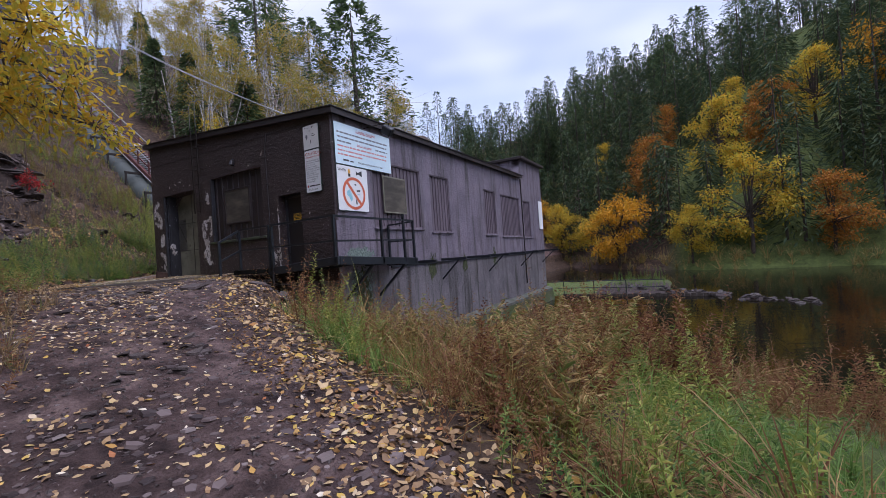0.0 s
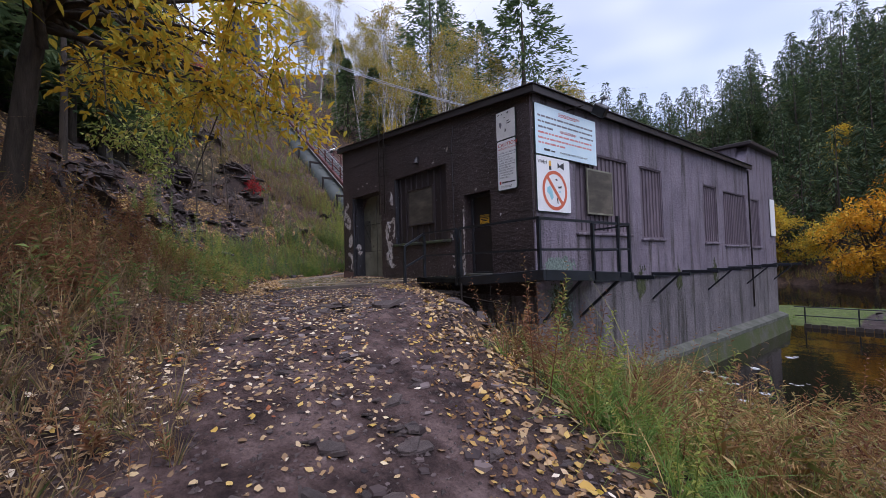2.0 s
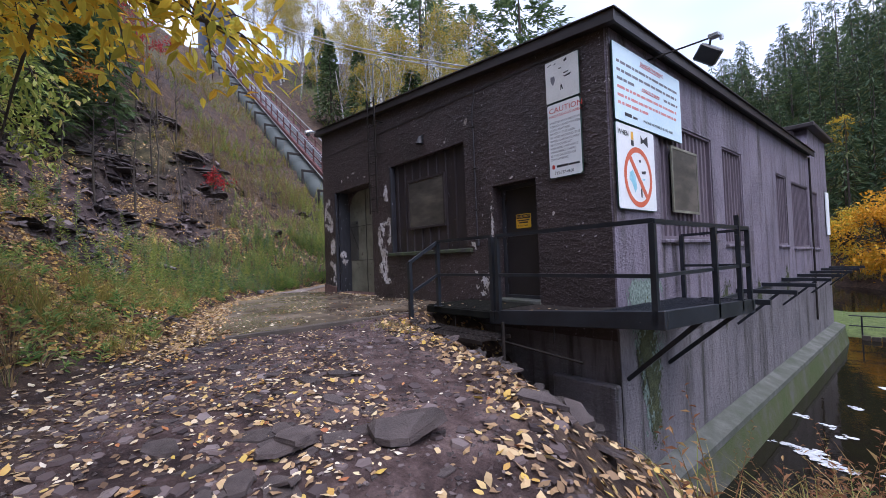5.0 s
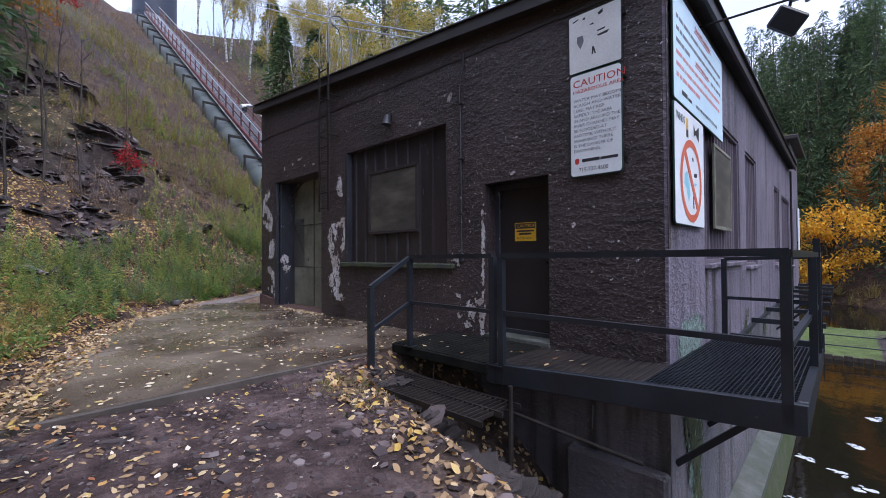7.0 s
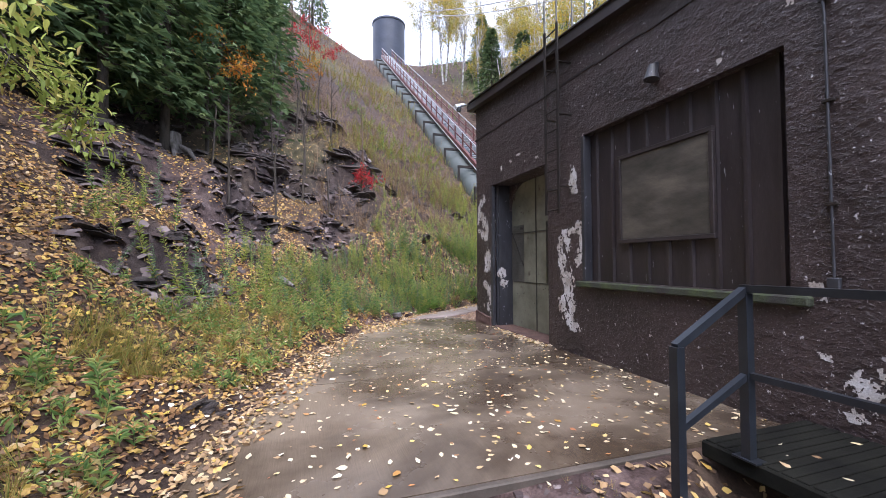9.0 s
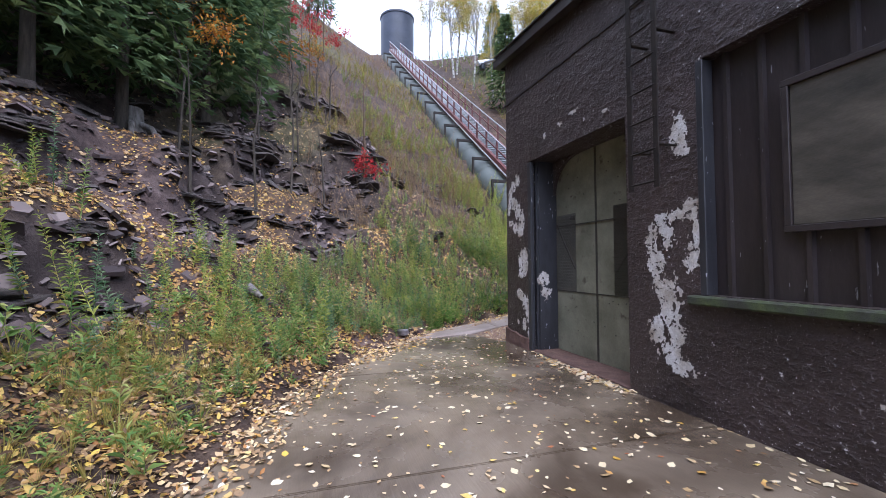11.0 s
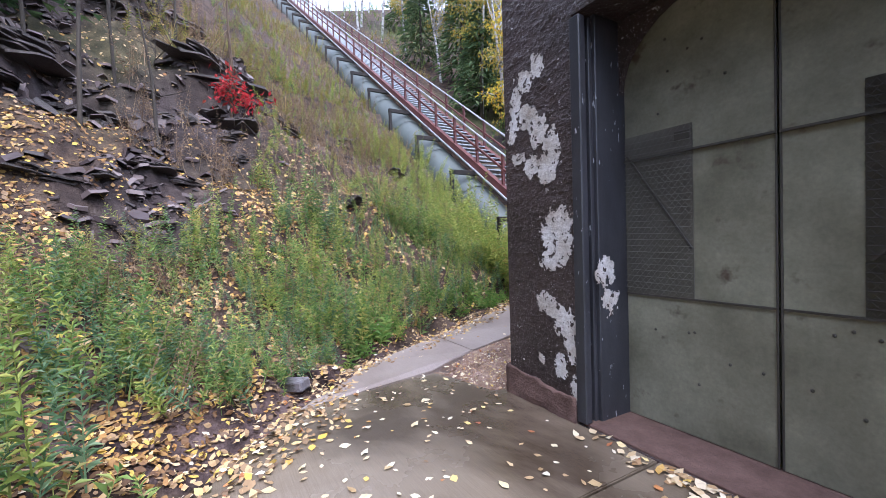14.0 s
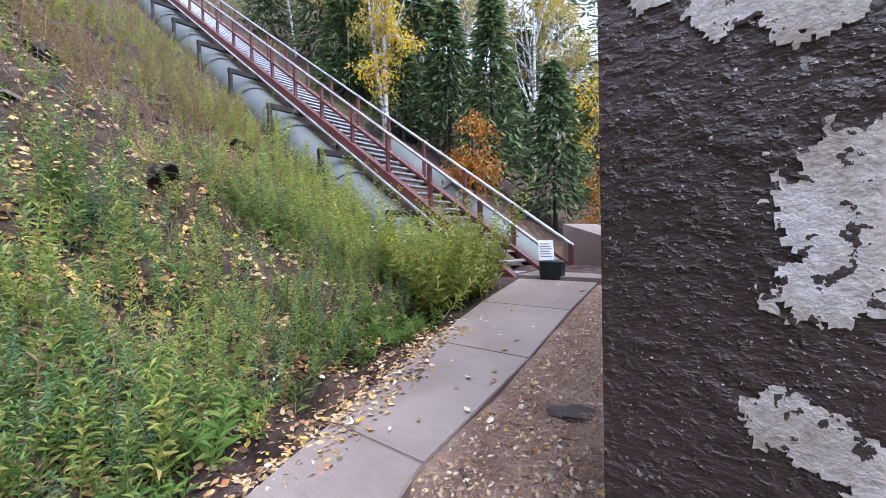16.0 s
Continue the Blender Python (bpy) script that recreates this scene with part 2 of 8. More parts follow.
def land(x, y):
    """Height of the ground at arrays of places."""
    x, y = np.broadcast_arrays(np.asarray(x, float), np.asarray(y, float))
    z = ramp_height(x, y)
    # the trodden earth before the edge of the slab
    z = z + 0.03 * np.clip((x + 3.25) / 0.15, 0, 1) * np.clip((-1.9 - x) / 1.1, 0, 1) * ((y < -1.3) & (y > -4.75))
    h = side_of(x, y, TOE)
    e = side_of(x, y, BRINK)

    up = np.clip(h, 0, None)
    hill = 0.42 * np.clip(up, 0, 1.2) + 0.8 * np.clip(up - 1.2, 0, 42) + 0.1 * np.clip(up - 43, 0, None)
    hill += np.clip(up * 0.25, 0, 1) * (0.28 * wander(x, y, 1.3) + 0.13 * wander(x, y, 0.45, 2.0)) + np.clip(up * 0.06, 0, 1) * 1.1 * wander(x, y, 5.0, 1.0)
    hill += np.clip(up, 0, 1) * 0.12 * np.abs(wander(x, y, 0.8, 5.0))
    # the cutting in which staircase and penstocks climb
    run = np.minimum(0.20 + 0.686 * (-12.7 - x) - 1.75, 28.4)
    off = np.maximum(3.6 - y, 0) * 0.62 + np.clip(y - 11.5, 0, None) * 0.25
    cap = np.clip(run, 0.0, None) + off + 0.12 * wander(x, y, 1.1, 3.0) * np.clip(off + 0.4, 0, 1)
    hill = np.where(x < -12.0, np.minimum(hill, cap), hill)
    ledge = np.clip((up - 1.0) / 2, 0, 1) * (up < 40) * np.clip(0.6 + wander(x, y, 3.0, 2.0), 0.1, 1)
    hill = hill - 0.85 * ledge * (1.15 / 6.283) * np.sin(6.283 * (hill + 0.15 * wander(x, y, 1.6, 9.0)) / 1.15)
    hill = hill + 0.75 * np.exp(-((x + 18.3) ** 2 + (y + 1.9) ** 2) / 5.0)
    for sc_ in SCARS:
        _, over, w = scar_frame(x, y, sc_)
        hill = hill + sc_[4] * w * (np.clip((over + 0.12) / 0.24, 0, 1) * np.clip(1 - over / 2.6, 0, 1) * 0.75 - 0.4 * np.exp(-(((over + 0.4) / 0.38) ** 2)) + 0.10 * wander(x, y, 0.24, 4.4) + 0.07 * wander(x, y, 0.12, 8.8))
    z = z + np.where(h > 0, hill, 0)
    s = np.interp(x, [0.5, 2.5, 6], [0.85, 0.5, 0.16])
    down = np.clip(-e, 0, None)
    drop = s * np.clip(down - 0.15, 0, None) + np.interp(x, [2, 6], [0.0, 0.10]) * np.clip(down - 5, 0, None)
    drop = drop + np.clip(down, 0, 1) * 0.08 * wander(x, y, 0.9, 3.0)
    z = np.where(e < 0, z - drop, z)
    z = np.maximum(z, -4.2)
    f = -side_of(x, y, FAR)
    bank = -4.2 + 0.9 * np.clip(f + 1.5, 0, 2) + 0.82 * np.clip(f - 1.5, 0, 50) + 0.1 * np.clip(f - 50, 0, None) + np.clip(f * 0.1, 0, 1) * 2.2 * wander(x, y, 9.0, 4.0)
    z = np.where(f > -1.5, np.maximum(z, bank), z)
    # the lawn behind the building and the stony spit that runs out of it
    lawn = (np.clip(1.0 - np.maximum(np.abs(x + 4) - 10.5, 0), 0, 1)) * np.clip(1.0 - np.maximum(np.abs(y - 24.5) - 4.6, 0), 0, 1)
    z = np.maximum(z, np.where(lawn > 0, -4.2 + 1.25 * lawn, -9))
    tt = np.clip(((x - 3) * 9.7 + (y - 24) * -7.3) / (9.7**2 + 7.3**2), 0, 1)
    ds = np.hypot(x - 3 - tt * 9.7, y - 24 + tt * 7.3)
    spit = -2.95 - 0.45 * np.clip(ds - 0.5, 0, None) + 0.14 * wander(x, y, 0.7, 6.0) - 0.25 * tt
    z = np.where(ds < 4, np.maximum(z, spit), z)
    rough = 0.02 * wander(x, y, 0.33, 1.5) + 0.035 * wander(x, y, 1.1, 2.5)
    return z + np.where(np.abs(h) + 0 * e < 60, rough, 0)


def ground_z(x, y):
    return float(land(np.array([x]), np.array([y]))[0])


# ---- the surfaces of this place ----
def stucco_mat(name, dark, light, speck, speck_lo, runs=None):
    """Rough-cast paint with chipped specks and weathered runs."""
    m, nt, b, co = start_mat(name)
    big = noise_node(nt, co, 0.9, 7.0, 0.62)
    col = ramp_node(nt, big, [(0.3, dark), (0.7, light)])
    lay = nt.nodes.new("ShaderNodeMapping")
    lay.inputs["Scale"].default_value = (0.9, 0.9, 1.3)
    nt.links.new(co, lay.inputs["Vector"])
    lump = noise_node(nt, lay.outputs["Vector"], 15.0, 5.0, 0.58, 0.0)
    fine = noise_node(nt, co, 95.0, 4.0, 0.6)
    col = mix_node(nt, 0.35, col, ramp_node(nt, fine, [(0.3, (0.3, 0.3, 0.3)), (0.7, (0.75, 0.75, 0.75))]), "OVERLAY")
    if runs:
        mp = nt.nodes.new("ShaderNodeMapping")
        mp.inputs["Scale"].default_value = (3.0, 3.0, 0.22)
        nt.links.new(co, mp.inputs["Vector"])
        col = mix_node(nt, step_node(nt, noise_node(nt, mp.outputs["Vector"], 1.0, 6.0, 0.65), 0.47, 0.66), col, runs)
    where = noise_node(nt, co, 0.7, 3.0, 0.5)
    mul = nt.nodes.new("ShaderNodeMath")
    mul.operation = "MULTIPLY"
    nt.links.new(step_node(nt, noise_node(nt, co, 15.0, 5.0, 0.7), speck_lo, speck_lo + 0.012), mul.inputs[0])
    nt.links.new(step_node(nt, where, 0.36, 0.55), mul.inputs[1])
    col = mix_node(nt, mul.outputs[0], col, speck)
    fleck = step_node(nt, noise_node(nt, co, 70.0, 3.0, 0.6), speck_lo + 0.02, speck_lo + 0.04)
    col = mix_node(nt, fleck, col, speck)
    nt.links.new(col, b.inputs["Base Color"])
    b.inputs["Roughness"].default_value = 0.48
    b.inputs["Specular IOR Level"].default_value = 0.5
    n = bump_node(nt, step_node(nt, noise_node(nt, lay.outputs["Vector"], 7.0, 4.0, 0.55), 0.40, 0.72), 0.55, 0.018)
    n = bump_node(nt, lump, 0.7, 0.020, n)
    nub = step_node(nt, noise_node(nt, lay.outputs["Vector"], 30.0, 3.0, 0.55), 0.54, 0.70)
    n = bump_node(nt, nub, 0.75, 0.008, n)
    nt.links.new(bump_node(nt, fine, 0.35, 0.005, n), b.inputs["Normal"])
    return m


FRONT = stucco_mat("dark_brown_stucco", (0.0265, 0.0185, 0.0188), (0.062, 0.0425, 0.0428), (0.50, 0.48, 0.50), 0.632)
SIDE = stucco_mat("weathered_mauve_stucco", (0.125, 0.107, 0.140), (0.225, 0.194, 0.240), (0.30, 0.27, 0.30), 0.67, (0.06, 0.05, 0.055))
LOWER = stucco_mat("stained_concrete", (0.095, 0.087, 0.10), (0.195, 0.177, 0.193), (0.26, 0.243, 0.252), 0.68, (0.045, 0.042, 0.04))
PEEL = surface("bare_peeled_plaster", [(0.32, (0.27, 0.22, 0.19)), (0.45, (0.42, 0.385, 0.365)), (0.62, (0.56, 0.54, 0.56))], 4.0, 34.0, 0.8, 0.9, 0.012, grain=0.5, spots=((0.05, 0.036, 0.034), 17.0, 0.575, 0.59))
PEELBASE = surface("red_crumbling_base", [(0.3, (0.075, 0.040, 0.034)), (0.7, (0.15, 0.088, 0.075))], 6.0, 40.0, 0.9, 0.8, 0.02)
TRIM = surface("dark_brown_trim", [(0.3, (0.020, 0.015, 0.016)), (0.7, (0.042, 0.032, 0.032))], 1.5, 70.0, 0.5, 0.3, 0.004, stretch=(0.4, 0.4, 3))
ROOF = surface("tar_roofing", [(0.3, (0.02, 0.02, 0.022)), (0.7, (0.05, 0.048, 0.05))], 1.0, 50.0, 0.85, 0.5, 0.01)
METAL_SIDING = surface("brown_metal_siding", [(0.3, (0.024, 0.019, 0.020)), (0.7, (0.052, 0.042, 0.044))], 1.2, 30.0, 0.36, 0.12, 0.003, metal=0.1, stretch=(3, 3, 0.5), spots=((0.30, 0.31, 0.34), 11.0, 0.70, 0.715))
MAUVE_SIDING = surface("mauve_metal_siding", [(0.3, (0.085, 0.068, 0.085)), (0.7, (0.16, 0.13, 0.155))], 1.0, 30.0, 0.5, 0.12, 0.003, stretch=(3, 3, 0.5))
BOARD = surface("grey_weathered_board", [(0.32, (0.028, 0.026, 0.022)), (0.5, (0.070, 0.062, 0.052)), (0.68, (0.135, 0.115, 0.095))], 1.1, 35.0, 0.5, 0.25, 0.004, stretch=(1, 1, 3))
SILL = surface("mossy_sill", [(0.35, (0.035, 0.032, 0.032)), (0.6, (0.05, 0.065, 0.03)), (0.75, (0.09, 0.11, 0.04))], 5.0, 50.0, 0.85, 0.7, 0.01)
DOOR = surface("dark_painted_door", [(0.3, (0.016, 0.013, 0.014)), (0.7, (0.028, 0.023, 0.024))], 1.5, 45.0, 0.45, 0.12, 0.003)
OLIVE = surface("olive_grey_door_panel", [(0.32, (0.090, 0.088, 0.064)), (0.5, (0.160, 0.158, 0.120)), (0.68, (0.235, 0.235, 0.185))], 1.7, 40.0, 0.5, 0.2, 0.003, spots=((0.06, 0.042, 0.03), 4.0, 0.61, 0.74))
SEAM = surface("dark_seam_strip", [(0.3, (0.03, 0.027, 0.024)), (0.7, (0.06, 0.054, 0.048))], 3.0, 40.0, 0.6, 0.3, 0.004)
JAMB = surface("chipped_blue_grey_jamb", [(0.3, (0.02, 0.02, 0.025)), (0.7, (0.042, 0.043, 0.052))], 2.0, 60.0, 0.45, 0.3, 0.004, spots=((0.42, 0.44, 0.50), 9.0, 0.672, 0.685), stretch=(3, 3, 1.0))
WINDOW_DARK = surface("dirty_window", [(0.3, (0.02, 0.02, 0.018)), (0.7, (0.055, 0.052, 0.045))], 2.0, 30.0, 0.3, 0.1, 0.002)
WINDOW_PALE = surface("clouded_window", [(0.3, (0.06, 0.056, 0.048)), (0.7, (0.105, 0.10, 0.088))], 2.0, 30.0, 0.3, 0.1, 0.002)
BLACK_STEEL = surface("blue_black_painted_steel", [(0.3, (0.010, 0.012, 0.016)), (0.7, (0.022, 0.026, 0.034))], 3.0, 70.0, 0.35, 0.2, 0.003, spots=((0.09, 0.085, 0.08), 9.0, 0.70, 0.74))
OLD_STEEL = surface("dark_rusty_steel", [(0.3, (0.012, 0.010, 0.010)), (0.7, (0.032, 0.025, 0.022))], 4.0, 60.0, 0.6, 0.4, 0.004, spec=0.25)
WIRE = surface("dull_galvanised_wire", [(0.3, (0.07, 0.068, 0.062)), (0.7, (0.13, 0.125, 0.115))], 9.0, 60.0, 0.5, 0.2, 0.002, metal=0.3)
GALV = surface("galvanised_steel", [(0.3, (0.28, 0.29, 0.31)), (0.7, (0.50, 0.51, 0.54))], 4.0, 60.0, 0.4, 0.15, 0.002, metal=0.6)
RAIL_RED = surface("maroon_painted_steel", [(0.3, (0.075, 0.022, 0.022)), (0.7, (0.14, 0.045, 0.042))], 2.0, 60.0, 0.5, 0.2, 0.003)
PIPE = surface("grey_green_penstock_steel", [(0.3, (0.040, 0.049, 0.047)), (0.7, (0.080, 0.094, 0.090))], 0.8, 30.0, 0.55, 0.15, 0.004, spots=((0.05, 0.045, 0.04), 1.6, 0.62, 0.75))
TANK = surface("dark_blue_grey_tank_steel", [(0.3, (0.02, 0.026, 0.045)), (0.7, (0.045, 0.055, 0.085))], 0.3, 6.0, 0.5, 0.1, 0.01)
SIGN_W = surface("white_sign_face", [(0.3, (0.70, 0.72, 0.74)), (0.7, (0.80, 0.82, 0.84))], 1.5, 30.0, 0.4, 0.05, 0.001)
SIGN_B = surface("pale_blue_white_sign_face", [(0.3, (0.58, 0.76, 0.86)), (0.7, (0.66, 0.82, 0.90))], 1.5, 30.0, 0.4, 0.05, 0.001)
SIGN_OLD = surface("faded_sign_face", [(0.3, (0.58, 0.58, 0.57)), (0.7, (0.74, 0.74, 0.73))], 2.5, 40.0, 0.5, 0.05, 0.001, spots=((0.40, 0.39, 0.36), 5.0, 0.66, 0.74))
INK = surface("black_ink", [(0.3, (0.02, 0.02, 0.025)), (0.7, (0.04, 0.04, 0.045))], 5.0, 50.0, 0.5, 0.02, 0.001)
INK_RED = surface("red_ink", [(0.3, (0.42, 0.035, 0.03)), (0.7, (0.52, 0.06, 0.045))], 5.0, 50.0, 0.5, 0.02, 0.001)
INK_PINK = surface("faded_red_ink", [(0.3, (0.55, 0.20, 0.20)), (0.7, (0.62, 0.27, 0.26))], 5.0, 50.0, 0.5, 0.02, 0.001)
INK_GREY = surface("faded_grey_ink", [(0.3, (0.12, 0.12, 0.14)), (0.7, (0.18, 0.18, 0.21))], 5.0, 50.0, 0.5, 0.02, 0.001)
RING_RED = surface("orange_red_ring", [(0.3, (0.50, 0.10, 0.05)), (0.7, (0.60, 0.15, 0.08))], 3.0, 50.0, 0.5, 0.02, 0.001)
INK_BLUE = surface("faded_turquoise_ink", [(0.3, (0.20, 0.48, 0.60)), (0.7, (0.35, 0.60, 0.70))], 9.0, 50.0, 0.5, 0.02, 0.001)
AMBER = surface("amber_ink", [(0.3, (0.65, 0.30, 0.04)), (0.7, (0.75, 0.40, 0.06))], 5.0, 50.0, 0.5, 0.02, 0.001)
YELLOW_SIGN = surface("yellow_sign_face", [(0.3, (0.62, 0.33, 0.015)), (0.7, (0.75, 0.43, 0.03))], 4.0, 50.0, 0.45, 0.05, 0.001)
SIGN_EDGE = surface("dark_green_sign_border", [(0.3, (0.012, 0.04, 0.035)), (0.7, (0.02, 0.06, 0.05))], 4.0, 50.0, 0.45, 0.05, 0.001)
ROCK = surface("dark_shale", [(0.3, (0.030, 0.023, 0.022)), (0.6, (0.060, 0.046, 0.043)), (0.8, (0.105, 0.088, 0.082))], 2.2, 26.0, 0.6, 0.9, 0.03, vary=0.3, stretch=(1, 1, 3))
REDROCK = surface("reddish_slate", [(0.3, (0.045, 0.033, 0.032)), (0.7, (0.105, 0.08, 0.077))], 3.0, 30.0, 0.65, 0.8, 0.02, vary=0.25, stretch=(1, 1, 3))
MOSSY = surface("mossy_ledge_concrete", [(0.38, (0.035, 0.052, 0.010)), (0.52, (0.05, 0.058, 0.022)), (0.66, (0.07, 0.07, 0.062))], 1.3, 30.0, 0.85, 0.8, 0.02)
LEDGE = surface("pale_worn_ledge", [(0.35, (0.045, 0.055, 0.035)), (0.5, (0.065, 0.07, 0.058)), (0.7, (0.125, 0.125, 0.118))], 1.8, 30.0, 0.8, 0.6, 0.015)
LICHEN = surface("blue_green_lichen_crust", [(0.35, (0.06, 0.085, 0.07)), (0.65, (0.24, 0.31, 0.28))], 22.0, 60.0, 0.9, 0.9, 0.015)
MOSS = surface("yellow_green_moss", [(0.35, (0.022, 0.03, 0.012)), (0.65, (0.075, 0.085, 0.035))], 9.0, 70.0, 0.9, 1.0, 0.02)
BARK = surface("dark_bark", [(0.3, (0.028, 0.022, 0.018)), (0.7, (0.085, 0.068, 0.056))], 4.0, 30.0, 0.9, 0.9, 0.02, stretch=(3, 3, 0.5))
BIRCH = surface("white_birch_bark", [(0.42, (0.10, 0.09, 0.085)), (0.5, (0.38, 0.37, 0.36)), (0.75, (0.54, 0.53, 0.51))], 2.0, 20.0, 0.7, 0.3, 0.005, stretch=(1.5, 1.5, 4))
DEADWOOD = surface("bleached_dead_wood", [(0.3, (0.06, 0.05, 0.045)), (0.7, (0.24, 0.22, 0.21))], 3.0, 30.0, 0.8, 0.8, 0.02, stretch=(4, 4, 0.6))
TWIG = surface("brown_dry_stem", [(0.3, (0.07, 0.045, 0.03)), (0.7, (0.15, 0.10, 0.07))], 3.0, 30.0, 0.9, 0.2, 0.01)
FOAM = surface("white_river_foam", [(0.3, (0.30, 0.32, 0.34)), (0.7, (0.62, 0.65, 0.68))], 12.0, 60.0, 0.9, 0.5, 0.01)


def concrete_mat(name, dark, light, wet):
    """Broom-finished slab with damp, glossier patches."""
    m, nt, b, co = start_mat(name)
    big = noise_node(nt, co, 0.55, 6.0, 0.6, 0.4)
    col = ramp_node(nt, big, [(0.40, dark), (0.60, light)])
    mp = nt.nodes.new("ShaderNodeMapping")
    mp.inputs["Scale"].default_value = (2.0, 60.0, 1.0)
    nt.links.new(co, mp.inputs["Vector"])
    broom = noise_node(nt, mp.outputs["Vector"], 2.0, 3.0, 0.6)
    fine = noise_node(nt, co, 120.0, 4.0, 0.7)
    col = mix_node(nt, 0.3, col, ramp_node(nt, broom, [(0.3, (0.3, 0.3, 0.3)), (0.7, (0.72, 0.72, 0.72))]), "OVERLAY")
    col = mix_node(nt, 0.3, col, ramp_node(nt, fine, [(0.3, (0.3, 0.3, 0.3)), (0.7, (0.75, 0.75, 0.75))]), "OVERLAY")
    nt.links.new(col, b.inputs["Base Color"])
    mr = nt.nodes.new("ShaderNodeMapRange")
    mr.inputs["From Min"].default_value, mr.inputs["From Max"].default_value = 0.35, 0.65
    mr.inputs["To Min"].default_value, mr.inputs["To Max"].default_value = wet, 0.42
    nt.links.new(noise_node(nt, co, 0.9, 5.0, 0.6), mr.inputs["Value"])
    nt.links.new(mr.outputs["Result"], b.inputs["Roughness"])
    n = bump_node(nt, broom, 0.18, 0.004)
    nt.links.new(bump_node(nt, fine, 0.2, 0.002, n), b.inputs["Normal"])
    return m


SLAB = concrete_mat("damp_brown_concrete", (0.060, 0.042, 0.029), (0.190, 0.150, 0.114), 0.10)
WALKWAY = concrete_mat("tan_concrete_walk", (0.195, 0.152, 0.135), (0.275, 0.224, 0.204), 0.45)
CURB = surface("worn_slab_edge", [(0.3, (0.035, 0.028, 0.022)), (0.7, (0.095, 0.075, 0.062))], 2.0, 50.0, 0.7, 0.4, 0.006)
CHIPS = surface("reddish_brown_chips", [(0.3, (0.22, 0.14, 0.12)), (0.7, (0.46, 0.33, 0.285))], 9.0, 60.0, 0.75, 0.5, 0.01)


def ground_mat():
    """Trodden red-brown dirt, leaf mould and turf, blended by the masks on the ground."""
    m, nt, b, co = start_mat("earth")
    at = nt.nodes.new("ShaderNodeAttribute")
    at.attribute_name = "cover"
    sp = nt.nodes.new("ShaderNodeSeparateColor")
    nt.links.new(at.outputs["Color"], sp.inputs["Color"])
    mid = noise_node(nt, co, 3.0, 7.0, 0.65)
    fine = noise_node(nt, co, 45.0, 6.0, 0.7)
    big = noise_node(nt, co, 0.6, 5.0, 0.6)
    mould = ramp_node(nt, mid, [(0.32, (0.024, 0.016, 0.014)), (0.5, (0.070, 0.045, 0.035)), (0.72, (0.16, 0.11, 0.075))])
    strip = ramp_node(nt, mid, [(0.3, (0.17, 0.10, 0.078)), (0.5, (0.32, 0.21, 0.165)), (0.72, (0.46, 0.33, 0.27))])
    dirt = ramp_node(nt, mid, [(0.34, (0.028, 0.017, 0.017)), (0.5, (0.098, 0.063, 0.060)), (0.68, (0.215, 0.15, 0.142))])
    turf = ramp_node(nt, mid, [(0.3, (0.05, 0.07, 0.022)), (0.7, (0.13, 0.17, 0.05))])
    scree = ramp_node(nt, mid, [(0.3, (0.028, 0.020, 0.020)), (0.55, (0.065, 0.048, 0.047)), (0.8, (0.14, 0.115, 0.112))])
    col = mix_node(nt, sp.outputs["Red"], mould, dirt)
    col = mix_node(nt, sp.outputs["Green"], col, turf)
    col = mix_node(nt, sp.outputs["Blue"], col, scree)
    col = mix_node(nt, at.outputs["Alpha"], strip, col)
    col = mix_node(nt, 0.55, col, ramp_node(nt, fine, [(0.25, (0.2, 0.2, 0.2)), (0.75, (0.85, 0.85, 0.85))]), "OVERLAY")
    col = mix_node(nt, 0.3, col, ramp_node(nt, big, [(0.3, (0.3, 0.3, 0.3)), (0.7, (0.7, 0.7, 0.7))]), "OVERLAY")
    nt.links.new(col, b.inputs["Base Color"])
    b.inputs["Roughness"].default_value = 0.85
    b.inputs["Specular IOR Level"].default_value = 0.25
    n = bump_node(nt, mid, 0.8, 0.10)
    nt.links.new(bump_node(nt, fine, 1.0, 0.04, n), b.inputs["Normal"])
    return m


EARTH = ground_mat()


def water_mat():
    m, nt, b, co = start_mat("dark_river_water")
    b.inputs["Base Color"].default_value = (0.010, 0.008, 0.005, 1)
    b.inputs["Roughness"].default_value = 0.06
    b.inputs["IOR"].default_value = 1.33
    nt.links.new(bump_node(nt, noise_node(nt, co, 1.6, 3.0, 0.5, 0.5), 0.12, 0.05), b.inputs["Normal"])
    return m


WATER = water_mat()
L_YELLOW = leafy("yellow_leaves", [(0.0, (0.56, 0.31, 0.03)), (0.35, (0.70, 0.48, 0.05)), (0.7, (0.62, 0.50, 0.07)), (1.0, (0.32, 0.35, 0.06))], thin=0.5)
L_GOLD = leafy("golden_maple_leaves", [(0.0, (0.58, 0.27, 0.02)), (0.5, (0.72, 0.38, 0.025)), (1.0, (0.60, 0.38, 0.04))])
L_ORANGE = leafy("orange_leaves", [(0.0, (0.36, 0.12, 0.025)), (0.5, (0.46, 0.20, 0.03)), (1.0, (0.38, 0.24, 0.05))])
L_BIRCH = leafy("birch_leaves", [(0.0, (0.42, 0.27, 0.05)), (0.5, (0.46, 0.37, 0.08)), (1.0, (0.25, 0.29, 0.08))], thin=0.5)
L_RED = leafy("sumac_leaves", [(0.0, (0.38, 0.03, 0.04)), (0.6, (0.52, 0.05, 0.06)), (1.0, (0.42, 0.10, 0.07))])
